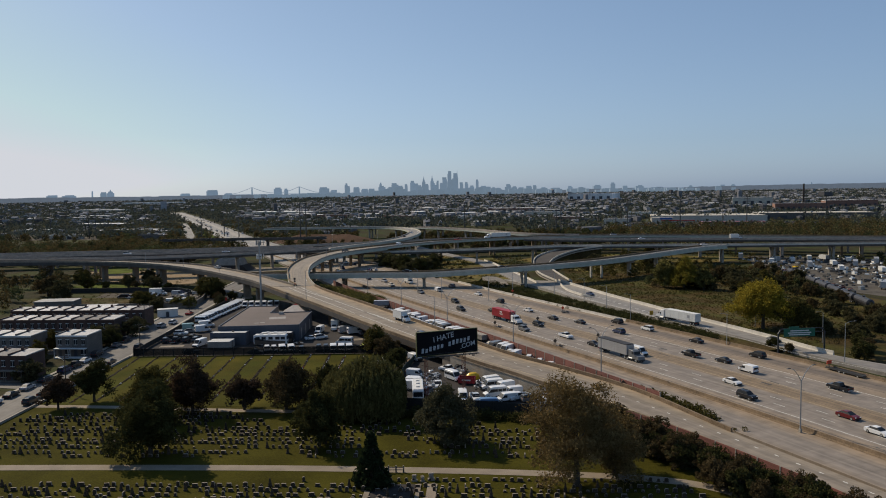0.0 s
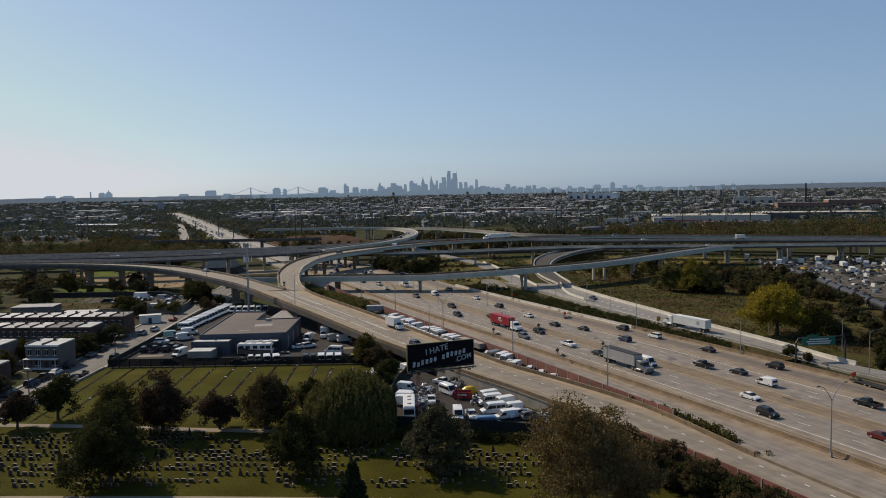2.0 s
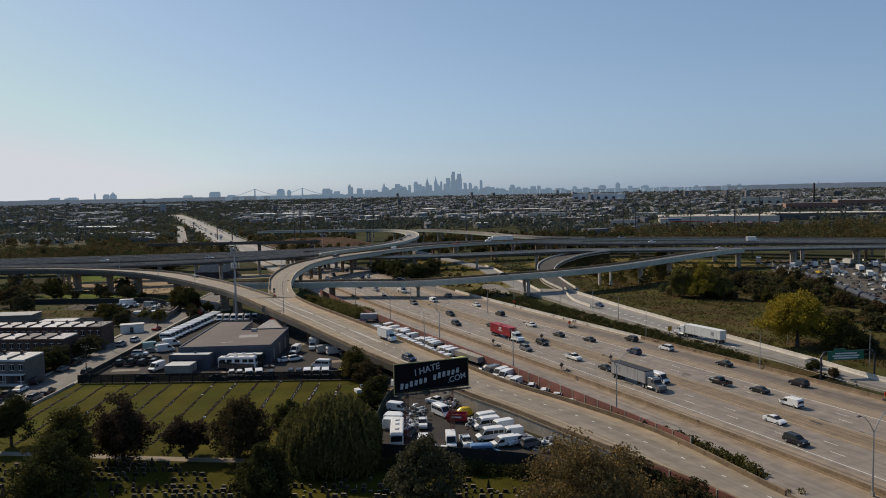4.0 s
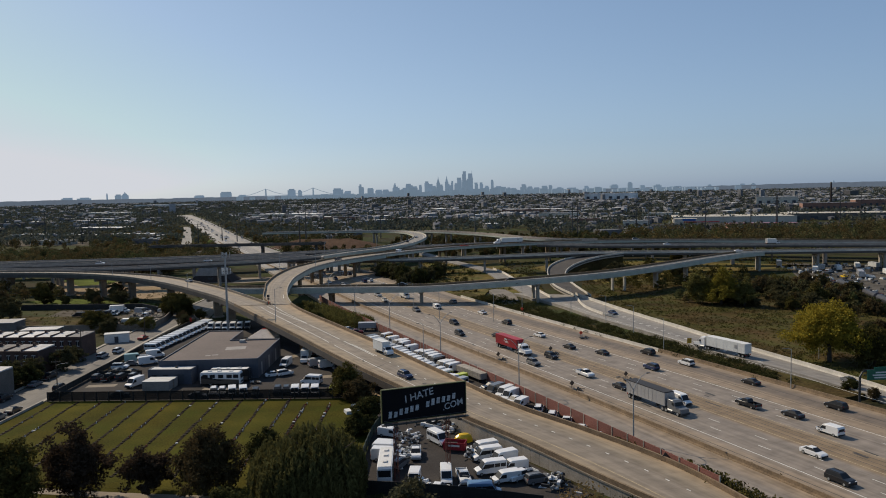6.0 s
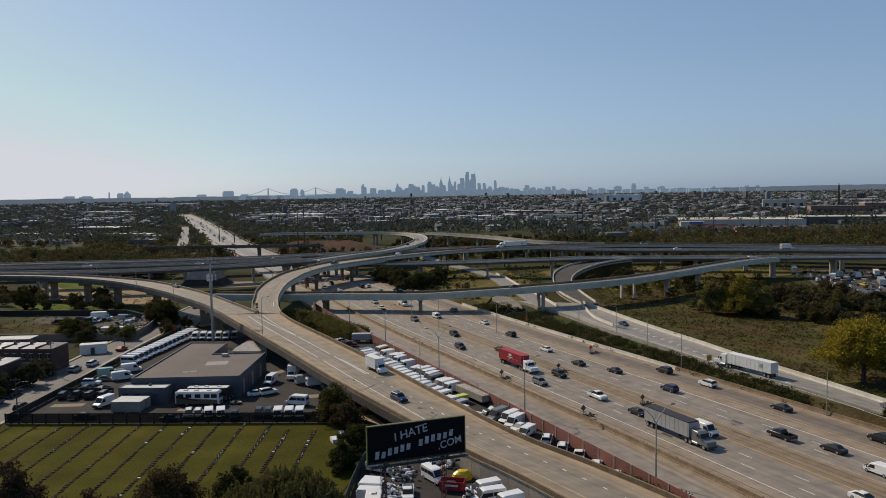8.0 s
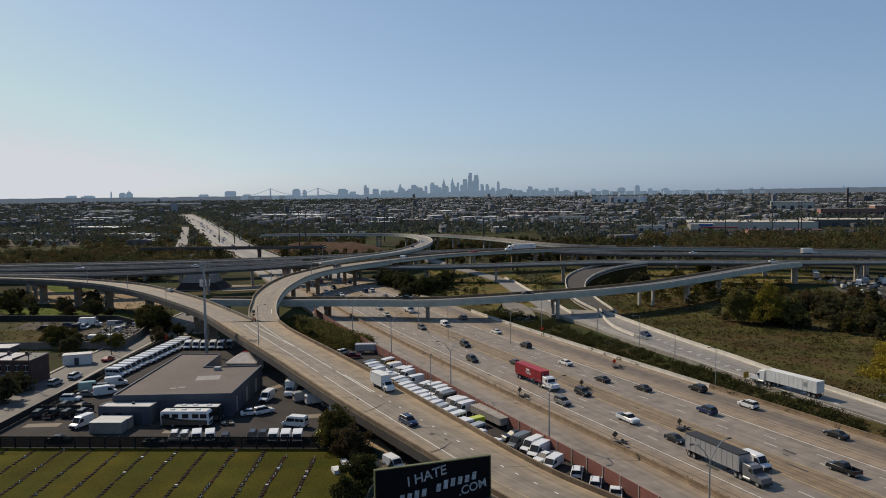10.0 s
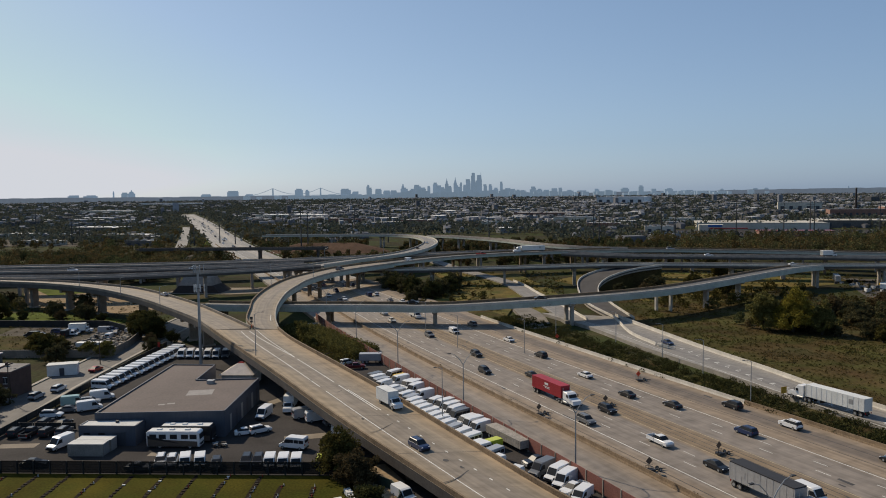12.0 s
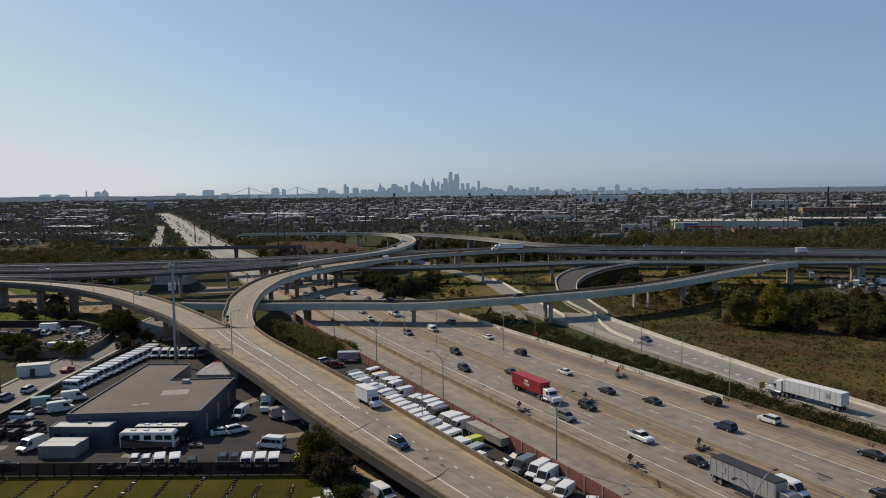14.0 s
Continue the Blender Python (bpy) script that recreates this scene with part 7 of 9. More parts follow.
for s_x in (-1, 1):
    part("end", MB().box(s_x * 2.02, 0, 1.05, 0.1, 2.1, 1.4), M_SKIP, sk)
part("floor", MB().box(0, 0, 0.42, 3.9, 2.1, 0.14), M_SKIP, sk)
part("load", MB().box(-0.5, 0.2, 0.9, 2.2, 1.4, 0.8, 0.2, taper=0.8).box(1.0, -0.3, 0.8, 1.4, 1.0, 0.6, 0.6, taper=0.7), M_STEEL, sk, "dark scrap load")
tagged(sk, "red ribbed metal skip with scrap in the yard", "skip")
hp = MB()
ring = [[(k * 2.4 * math.cos(q), k * 1.6 * math.sin(q), z * 1.15) for q in (2 * math.pi * i / 14 for i in range(14))] for k, z in ((1.0, 0.02), (0.98, 0.6), (0.85, 1.2), (0.55, 1.65), (0.12, 1.85))]
hp.add([p for q in ring for p in q], [(j * 14 + i, j * 14 + (i + 1) % 14, (j + 1) * 14 + (i + 1) % 14, (j + 1) * 14 + i) for j in range(4) for i in range(14)] + [tuple(range(56, 70))])
tagged(part("yellow_cover", hp, COL["yellow"], at=pose(-1.2, 23.0, GZ + 0.06, 0, 0, 20) @ Matrix.Scale(0.8, 4)), "yellow domed cover in the tow yard", "cover")

rw = random.Random(17)
wk = MB()
for cx, cy, n, sp in ((-12.6, 16, 70, 2.0), (-12.8, 11, 60, 1.8), (-12.0, 24, 60, 2.2), (-3.4, 31.0, 70, 2.4), (1.0, 14.0, 60, 1.8), (14.6, 1.0, 70, 2.0), (0.6, -0.4, 20, 1.0), (-8, 0.5, 24, 1.4)):
    for _ in range(n):
        wk.box(cx + rw.gauss(0, sp * 0.5), cy + rw.gauss(0, sp * 0.8), GZ + 0.1 + rw.random() ** 2 * 1.7, rw.uniform(0.15, 1.5), rw.uniform(0.1, 0.7), rw.uniform(0.08, 0.5), rw.uniform(0, 3), rw.choice((0, 0, 1, 2, 2)), rw.uniform(0.6, 1))
tagged(part("wrecked_parts", wk, [M_STEEL, M_GALV, COL["white"]]), "jumbled car wrecks and loose body parts in the yard", "wreckage", kind="stuff")

ab = empty("arrow_board_trailer", pose(91.4, 19.2, -0.04, 0, 0, -69))
part("deck", MB().box(0, 0, 0.55, 11.0, 1.6, 0.22), M_STEEL, ab)
part("side_rail", MB().box(0, 0.75, 0.8, 10.6, 0.08, 0.2).box(0, -0.75, 0.8, 10.6, 0.08, 0.2), M_STEEL, ab)
part("sign_board", MB().box(-5.0, 0, 1.9, 0.12, 1.5, 0.9), M_SIGNR, ab, "orange-red sign board")
part("post", MB().box(-5.0, 0, 1.0, 0.12, 0.12, 1.0), M_STEEL, ab)
wheels(ab, (-1.2, 0.2, 4.2), 0.7)
tagged(ab, "long dark low trailer with a red sign board", "trailer")

# ---- trees ----
LEAF = {
    "green": mat("dark_green_leaves", (0.056, 0.056, 0.021), 0.7, var=0.3, scale=0.4, island=0.22, spec=0.0), "olive": mat("olive_leaves", (0.088, 0.076, 0.024), 0.7, var=0.3, scale=0.4, island=0.22, spec=0.0),
    "brown": mat("bronze_green_leaves", (0.08, 0.06, 0.03), 0.7, var=0.3, scale=0.4, island=0.22, spec=0.0), "purple": mat("dark_bronze_leaves", (0.065, 0.045, 0.03), 0.7, var=0.3, scale=0.4, island=0.22, spec=0.0),
    "autumn": mat("rusty_autumn_leaves", (0.175, 0.122, 0.052), 0.75, var=0.35, scale=0.4, island=0.25, spec=0.0), "yellow": mat("golden_leaves", (0.27, 0.21, 0.03), 0.7, var=0.3, scale=0.4, island=0.22, spec=0.0),
    "gold": mat("yellow_green_leaves", (0.18, 0.15, 0.028), 0.7, var=0.35, scale=0.4, island=0.25, spec=0.0), "willow": mat("willow_leaves", (0.118, 0.109, 0.04), 0.7, var=0.3, scale=0.4, island=0.22, spec=0.0), "scrub": mat("dry_brush_leaves", (0.092, 0.072, 0.034), 0.8, var=0.4, scale=0.05, fine=0.6, island=0.35, spec=0.0), "grey": mat("grey_green_leaves", (0.085, 0.08, 0.045), 0.75, var=0.3, scale=0.4, island=0.22, spec=0.0),
    "khaki": mat("light_olive_leaves", (0.135, 0.122, 0.04), 0.75, var=0.35, scale=0.3, fine=2, island=0.25, spec=0.0), "thicket": mat("dull_thicket_leaves", (0.085, 0.078, 0.038), 0.8, var=0.35, scale=0.2, fine=1.5, island=0.25, spec=0.0), "rust": mat("russet_thicket_leaves", (0.1, 0.074, 0.036), 0.8, var=0.35, scale=0.2, fine=1.5, island=0.25, spec=0.0),
    # town leaves are paled and cooled to suggest air haze
    "town": mat("hazed_street_leaves", (0.088, 0.096, 0.078), 0.8, var=0.4, scale=0.02, fine=0.3, island=0.3, spec=0.0), "conifer": mat("conifer_needles", (0.028, 0.04, 0.018), 0.75, var=0.3, scale=0.4, island=0.2, spec=0.0), "wood": mat("far_woodland_leaves", (0.1, 0.092, 0.052), 0.8, var=0.45, scale=0.02, fine=0.3, island=0.25, spec=0.0),
}


patchy(LEAF["wood"], [(0.55, 0.72, 0.6), (0.8, 0.95, 0.7), (1.0, 0.95, 0.8), (1.35, 1.0, 0.75), (0.7, 0.85, 0.6)], 0.075)
patchy(LEAF["town"], [(0.7, 0.8, 0.75), (1.0, 1.0, 1.0), (1.2, 1.05, 0.9)], 0.03)
patchy(LEAF["scrub"], [(0.8, 1.0, 0.7), (1.1, 1.0, 0.9), (0.85, 1.1, 0.7), (1.3, 1.1, 0.9)], 0.035)
for lm in LEAF.values():
    n, l = lm.node_tree.nodes, lm.node_tree.links
    b, out = n["Principled BSDF"], n["Material Output"]
    tr, ms = n.new("ShaderNodeBsdfTranslucent"), n.new("ShaderNodeMixShader")
    ms.inputs[0].default_value = 0.22
    l.new(b.inputs["Base Color"].links[0].from_socket, tr.inputs["Color"])
    l.new(b.outputs[0], ms.inputs[1])
    l.new(tr.outputs[0], ms.inputs[2])
    l.new(ms.outputs[0], out.inputs["Surface"])


def quads(pos, size, rng, droop=0.0, name="leaves", material=None):
    """A mesh of many small leaf sprays, each a bent quad with its own turn."""
    n = len(pos)
    a = rng.normal(size=(n, 3))
    a /= np.linalg.norm(a, axis=1)[:, None]
    b = rng.normal(size=(n, 3))
    b[:, 2] -= droop
    b -= a * np.sum(a * b, axis=1)[:, None]
    b /= np.linalg.norm(b, axis=1)[:, None]
    s = size * rng.uniform(0.6, 1.35, n)[:, None]
    k = 1.0 + 1.2 * (droop > 0)
    v = np.empty((n, 4, 3))
    v[:, 0], v[:, 1], v[:, 2], v[:, 3] = pos - b * s * k, pos + a * s * 0.55, pos + b * s * k, pos - a * s * 0.55
    me = bpy.data.meshes.new(name)
    me.from_pydata(v.reshape(-1, 3).tolist(), [], np.arange(4 * n).reshape(n, 4).tolist())
    if material:
        me.materials.append(material)
    me.update()
    return me


def crown_points(h, r, kind, rng, per=72, dens=1.0):
    low = {"round": 0.05, "clear": 0.17, "shrub": 0.02, "tall": 0.05, "conifer": 0.05, "willow": 0.06}[kind]
    nc = int((30 + 6.4 * r * r) * dens * (2.6 if kind == "conifer" else 1))
    d = rng.normal(size=(nc, 3))
    d /= np.linalg.norm(d, axis=1)[:, None]
    q = rng.uniform(0.1, 1, nc) ** 0.42
    if kind == "conifer":
        t = rng.uniform(0, 1, nc) ** 1.5
        ang = rng.uniform(0, 2 * np.pi, nc)
        rr = r * (1 - t) * rng.uniform(0.5, 1.05, nc) + 0.1
        c = np.stack([rr * np.cos(ang), rr * np.sin(ang), h * (low + (1 - low) * t)], 1)
    else:
        bulge = np.clip([0.88 + 0.9 * noise.noise(Vector(x) * 1.15 + Vector((r * 7, h * 3, 0))) for x in d], 0.55, 1.2)
        hz = h * (1 - low) / 2
        c = d * (q * bulge)[:, None] * np.array([r, r, hz])
        c[:, :2] *= (1.08 - 0.3 * c[:, 2:] / hz) if kind != "willow" else 1.0
        c[:, 2] += h * low + hz
    spread = (0.2 * r * 0.62 + 0.3) * (0.8 if kind == "conifer" else 1.4)
    e = rng.normal(size=(nc * per, 3))
    e *= (rng.uniform(0, 1, nc * per) ** 0.4 / np.linalg.norm(e, axis=1))[:, None]
    p = np.repeat(c, per, 0) + e * spread * np.array([1, 1, 0.75]) * np.repeat(rng.uniform(0.6, 1.2, nc), per)[:, None]
    if kind == "willow":
        # long strands hanging from a domed shell
        ns, k = int(24 * r * r), 24
        rr, ang = np.sqrt(rng.uniform(0.02, 1, ns)), rng.uniform(0, 2 * np.pi, ns)
        rim = r * np.array([1 + 0.22 * noise.noise(Vector((math.cos(q) * 1.6, math.sin(q) * 1.6, h))) for q in ang])
        top = h * (1 - 0.42 * rr ** 2.2) * rng.uniform(0.72, 1.0, ns)
        end = np.maximum(h * rng.uniform(0.02, 0.5, ns) * (1.15 - rr), top - h * rng.uniform(0.3, 0.85, ns))
        t = (np.arange(k) + rng.uniform(0, 1, (ns, k))) / k
        out = (rr * rim)[:, None] * (1 + 0.07 * np.sin(np.pi * t))
        p = np.stack([out * np.cos(ang)[:, None], out * np.sin(ang)[:, None], top[:, None] + (end - top)[:, None] * t], 2).reshape(-1, 3) + rng.normal(size=(ns * k, 3)) * np.array([0.09, 0.09, 0.05])
    p[:, 2] = np.maximum(p[:, 2], 0.12)
    return p, c


def tree(h, r, kind, leaf, seed, size=0.3, dens=1.0, name="tree"):
    rng = np.random.default_rng(seed)
    p, c = crown_points(h, r, kind, rng, dens=dens)
    root = empty(name)
    tk = MB()
    tr = 0.05 * r + 0.08
    top = h * (0.9 if kind == "conifer" else 0.6)
    bend = rng.uniform(-0.25, 0.25, 2)
    tk.tube([(0, 0, -0.15), (bend[0] * 0.4, bend[1] * 0.4, top * 0.4), (bend[0], bend[1], top)], [tr * 1.3, tr * 0.9, tr * 0.35], 7)
    for i in rng.choice(len(c), min(len(c), 9), replace=False):
        z0 = top * rng.uniform(0.35, 0.9)
        a, e = np.array([bend[0] * z0 / top, bend[1] * z0 / top, z0]), c[i]
        tk.tube([a, (a + e) / 2 + np.array([0, 0, 0.25]), e], [tr * 0.45, tr * 0.3, 0.04], 5)
    part("trunk", tk, M_BARK, root)
    part("crown", quads(p, size, rng, 5.0 if kind == "willow" else 0.0, "crown", LEAF[leaf]), None, root)
    return root


def put(ob, x, y, z=GZ, rz=0.0, s=1.0):
    ob.matrix_basis = pose(x, y, z, 0, 0, rz) @ Matrix.Scale(s, 4)
    return ob


NEARTREES = [
    (-91, 6, 9.6, 4.0, "clear", "green", "round dark green tree on the lawn edge"), (-96.4, 0, 8.0, 3.1, "clear", "purple", "small bronze-leaved tree on the lawn"),
    (-62.5, -31, 13.0, 6.2, "tall", "green", "dark spreading tree among the graves"), (-71, -11, 12.2, 5.2, "tall", "olive", "olive-yellow tree beside the path"),
    (-64, -4, 12.0, 5.4, "round", "purple", "dense dark bronze tree beside the path"), (-53, -2, 7.8, 3.6, "clear", "purple", "small bronze tree with a visible trunk"),
    (-43.5, -2, 11.4, 5.0, "round", "brown", "dense brown-green tree beside the path"), (-24, -6.5, 13.4, 8.0, "willow", "willow", "wide drooping willow beside the yard"),
    (-30, -5, 11.0, 5.0, "willow", "willow", "drooping willow beside the yard"), (-31.5, -27, 11.4, 4.2, "tall", "green", "dark upright tree among the graves"),
    (-8, -26, 11.4, 5.0, "round", "grey", "grey-green tree with thinning leaves"), (-19.2, -46, 8.6, 3.1, "conifer", "conifer", "dark cone-shaped evergreen beside the lane"),
    (14.5, -47.5, 19.5, 7.6, "tall", "autumn", "large rust-brown autumn tree among the graves"), (21.5, -43, 10.5, 5.6, "shrub", "autumn", "rust-brown autumn tree among the graves"), (-36, 7, 8.4, 3.0, "round", "green", "slender green tree on the lawn edge"),
    (-29.5, 56, 7.6, 4.0, "round", "olive", "bushy olive tree at the lot corner"), (-25.5, 50, 6.2, 3.6, "shrub", "brown", "overgrown brush at the yard corner"), (-21.5, 37, 5.6, 2.8, "shrub", "green", "dense green brush by the yard fence"), (-23, 28, 4.6, 2.6, "shrub", "green", "dense green brush by the yard fence"),
    (97.5, 86, 15.4, 9.2, "clear", "yellow", "broad golden-leaved tree on the meadow"), (106, 79, 11, 6.0, "round", "olive", "olive tree beside the golden tree"), (101.5, 189, 14.0, 6.6, "round", "gold", "golden-green tree by the bridge"), (93.5, 194, 13.5, 5.4, "round", "khaki", "light olive tree by the bridge"), (109, 184, 11.0, 5.0, "round", "khaki", "light olive tree by the bridge"),
    (-123, 182, 9.5, 4.6, "round", "olive", "bushy olive tree below the ramp"), (-117, 177.5, 10.0, 4.6, "round", "green", "dark green tree below the ramp"), (-141, 154, 7.0, 4.6, "round", "olive", "yellowing tree beside the gravel lot"),
]
for i, (x, y, h, r, k, lf, lab) in enumerate(NEARTREES):
    far_off = y > 60
    tagged(put(tree(h, r, k, lf, 20 + i, 0.28 if far_off else 0.19 if lf == "autumn" else 0.24, 1.0 if far_off else 1.2 if lf == "autumn" else 1.3), x, y), lab, "tree")
POOL = [tree(6.0, 3.4, "shrub", "green", 70, 0.24, 0.8), tree(7.5, 3.6, "shrub", "brown", 71, 0.25, 0.8), tree(9.5, 5.0, "shrub", "thicket", 72, 0.34, 0.5), tree(11, 5.6, "shrub", "olive", 73, 0.36, 0.46), tree(10, 5.4, "shrub", "rust", 74, 0.36, 0.46), tree(8.5, 5.0, "shrub", "thicket", 75, 0.34, 0.5), tree(7.0, 4.2, "shrub", "khaki", 76, 0.26, 0.8)]
used = set()
rtree = random.Random(9)


def pool(k, x, y, s, lab, grp, z=GZ):
    if k in used:
        ob = copy_thing(POOL[k], Matrix())
        ob.scale = (1, 1, 1)
    else:
        used.add(k)
        ob = POOL[k]
    put(ob, x, y, z, rtree.uniform(0, 360), s)
    tagged(ob, lab, "tree", grp)


def thick(x, y):
    return y > (197 - (x - 91) * 0.82 if x < 128 else 166 - (x - 128) * 0.75) + 5 * noise.noise(Vector((x * 0.1, y * 0.1, 0))) and x < 150 + (y - 128) * 0.16 and not (x < 116 and y > 206)


for i in range(17):
    t = i / 16
    x, y = 27 + 40 * t + rtree.uniform(-1.5, 1.0), -17 - 66 * t + rtree.uniform(-1.2, 1.2)
    pool(i % 2, x - 3.2, y - 1.4, rtree.uniform(0.6, 0.9), "overgrown dark shrub along the red fence", "shrubs along the red fence")
for i in range(30):
    t = i / 29
    x, y = 26 + 40 * t + rtree.uniform(-1.2, 1.2), -17 - 66 * t + rtree.uniform(-1.2, 1.2)
    pool((0, 1, 0, 4, 1)[i % 5], x - 4.6 - rtree.uniform(0, 2.6), y - 1.6, rtree.uniform(0.48, 0.78) * (0.7 if i % 5 == 3 else 1), "overgrown dark shrub along the red fence", "shrubs along the red fence")
for x, y, k, s in ((26.5, -23, 2, 0.6), (30.0, -31, 4, 0.55), (23.5, -28, 2, 0.6), (34, -39, 2, 0.5)):
    pool(k, x, y, s, "dark bushy tree beside the red fence", "shrubs along the red fence")
for i in range(34):
    x, y = rtree.uniform(112, 158), rtree.uniform(56, 160)
    if x > 118 + (y - 56) * 0.1 + 30 or (x < 122 and y > 100):
        continue
    pool(rtree.choice((2, 4, 5, 5, 1)), x, y, rtree.uniform(0.35, 0.75), "dark bush on the rough meadow", "bushes on the meadow")
for x, y, k, s in ((111, 50, 0, 0.9), (106, 38, 0, 0.9), (109, 43, 1, 0.7), (88.5, 55, 0, 0.55), (90, 48, 1, 0.4)):
    pool(k, x, y, s, "dark bush on the rough meadow", "bushes on the meadow")
for i in range(60):
    x, y = rtree.uniform(88, 172), rtree.uniform(120, 240)
    if not thick(x, y):
        continue
    pool(rtree.choice((2, 3, 4, 5, 5)), x, y, rtree.uniform(0.5, 0.82), "dark tree in the thicket beside the meadow", "thicket beside the meadow")
for x, y, k, s in ((-178, 224, 2, 0.75), (-162, 218, 5, 0.8), (-186, 216, 0, 0.7), (-170, 215, 1, 0.6), (-153, 214, 0, 0.6), (-172, 236, 2, 0.9), (-166, 228, 1, 0.8), (-120, 150.7, 6, 0.75), (-126, 152, 6, 0.7), (-133, 151, 5, 0.6), (-120, 184, 6, 0.9), (-128, 190, 6, 0.8), (-112, 166, 1, 0.6), (-108, 172, 0, 0.7), (-200, 222, 3, 0.9), (-190, 180, 2, 1.0), (-205, 195, 4, 1.0), (-140, 160, 5, 0.6), (-131, 143, 2, 0.6), (-109, 160, 5, 0.5), (-117, 88, 2, 0.7), (-119, 98, 5, 0.6), (-121.5, 68, 0, 1.1), (-120, 79, 2, 0.6), (-118, 27, 5, 0.7), (-133, 66, 3, 0.6), (-117.5, 72, 0, 0.9), (-121, 72, 2, 0.7), (-140, 72, 5, 0.6), (-128, 48, 3, 0.6),
                   (-36, 262, 2, 0.6), (-30, 280, 5, 0.9), (-22, 288, 3, 0.7), (-38, 290, 3, 0.8), (70, 272, 4, 0.7), (80, 300, 5, 0.9), (96, 292, 3, 0.9), (110, 285, 2, 0.9), (60, 285, 2, 0.6), (-58, 160, 6, 0.6), (-64, 176, 6, 0.7), (-69, 186, 6, 0.6), (-51, 306, 2, 1.0), (-46, 296, 0, 1.5), (-41, 287, 2, 0.95), (-36, 278, 0, 1.6), (-32, 271, 2, 0.85), (-27, 270, 0, 1.5), (-24, 280, 2, 0.9), (-21, 294, 0, 1.4), (-19, 310, 2, 0.9), (126, 352, 3, 0.8), (133, 362, 5, 0.8)):
    pool(k, x, y, s, "leafy tree growing around the viaducts", "trees around the viaducts", -0.5 if -72 < x < -40 and y < 190 else GZ)


# ---- hedges, weeds and woodland ----
def clumps(centres, radii, per, size, seed, leaf, name, label, category, flat=0.7):
    rng = np.random.default_rng(seed)
    c, rr = np.array(centres, float), np.array(radii, float)
    out = rng.normal(size=(len(c) * per, 3))
    out *= (rng.uniform(0.05, 1, len(out)) ** 0.3 / np.linalg.norm(out, axis=1))[:, None]
    p = np.repeat(c, per, 0) + out * np.repeat(rr, per)[:, None] * np.array([1.0, 1.0, 0.85 * flat])
    p[:, 2] = np.maximum(p[:, 2], np.repeat(c[:, 2] - rr * 0.55, per))
    me = quads(p, 1.0, rng, 0.0, name, LEAF[leaf])
    co = np.empty(len(me.vertices) * 3)
    me.vertices.foreach_get("co", co)
    co = co.reshape(-1, 4, 3)
    mid3 = co.mean(1, keepdims=True)
    co = mid3 + (co - mid3) * (size * np.repeat(rr, per) ** 0.5)[:, None, None]
    me.vertices.foreach_set("co", co.ravel())
    me.update()
    return tagged(part(name, me, None), label, category, kind="stuff")


ctr, rad = [], []
for i in range(230):
    y0 = rtree.uniform(-78, -10)
    j = int(np.argmin(abs(TR_L[:, 1] - y0)))
    n = side(TR_L)[j]
    o = -rtree.uniform(2.0, 6.5)
    ctr.append((TR_L[j][0] + n[0] * o * (1 if n[0] > 0 else -1) + rtree.uniform(-1, 1), y0 + rtree.uniform(-1, 1), GZ + rtree.uniform(0.6, 1.9)))
    rad.append(rtree.uniform(0.9, 1.9))
# clumps added in place of the shadow on the grass before the screen
for i in range(90):
    t = rtree.random()
    ctr.append((-17 + 33 * t, -6.4 - 5.4 * t - rtree.uniform(0, 3.0), GZ + rtree.uniform(0.4, 1.2)))
    rad.append(rtree.uniform(0.9, 1.6))
clumps(ctr, rad, 110, 0.17, 6, "green", "fence_thicket", "tangled dark undergrowth along the red fence and added below the tow yard", "undergrowth", 0.9)
ctr, rad = [], []
for i in range(900):
    k = rtree.uniform(0, 1)
    y0 = 40 + k * 150
    j = int(np.argmin(abs(ay - y0)))
    o = rtree.uniform(48.3, float(np.interp(y0, [40, 54, 97, 134, 190], [52, 56, 58.5, 62, 62])))
    n = side(AXIS)[j]
    ctr.append((AXIS[j][0] + n[0] * o + rtree.uniform(-2, 2), AXIS[j][1] + n[1] * o + rtree.uniform(-3, 3), 0.25))
    rad.append(rtree.uniform(0.7, 1.5) * (1.0 + 0.9 * noise.noise(Vector((y0 * 0.12, o * 0.3, 4)))))
clumps(ctr, rad, 60, 0.19, 1, "green", "verge_shrubs", "dense low shrubs between highway and slip road", "shrubs")
verge = AXIS[(ay > 20) & (ay < 215)]
structure(part("verge", strip(offset(verge, 47.3, -0.25), offset(verge, 57.5, -0.25), 0.9), M_SCRUB), "weedy verge between the roads", "verge")
ctr, rad = [], []
for i in range(130):
    y0 = rtree.uniform(-16, 30)
    j = int(np.argmin(abs(ay - y0)))
    n, o = side(AXIS)[j], (-12.6 - rtree.random() * max(0.0, (y0 - 6) * 0.14)) if i % 3 == 0 and y0 > 8 else rtree.uniform(-11.5, -9.2)
    k = rtree.uniform(-2, 2)
    ctr.append((AXIS[j][0] + n[0] * o - n[1] * k, AXIS[j][1] + n[1] * o + n[0] * k, 0.3))
    rad.append(rtree.uniform(0.6, 1.3) if y0 > 4 else rtree.uniform(0.3, 0.8))
for i in range(150):
    y0 = rtree.uniform(-15, 20)
    j = int(np.argmin(abs(TR_R[:, 1] - y0)))
    k = rtree.uniform(1.3, 3.6)
    ctr.append((TR_R[j][0] + k, TR_R[j][1] + rtree.uniform(-1, 1), 0.7))
    rad.append(rtree.uniform(0.7, 1.9))
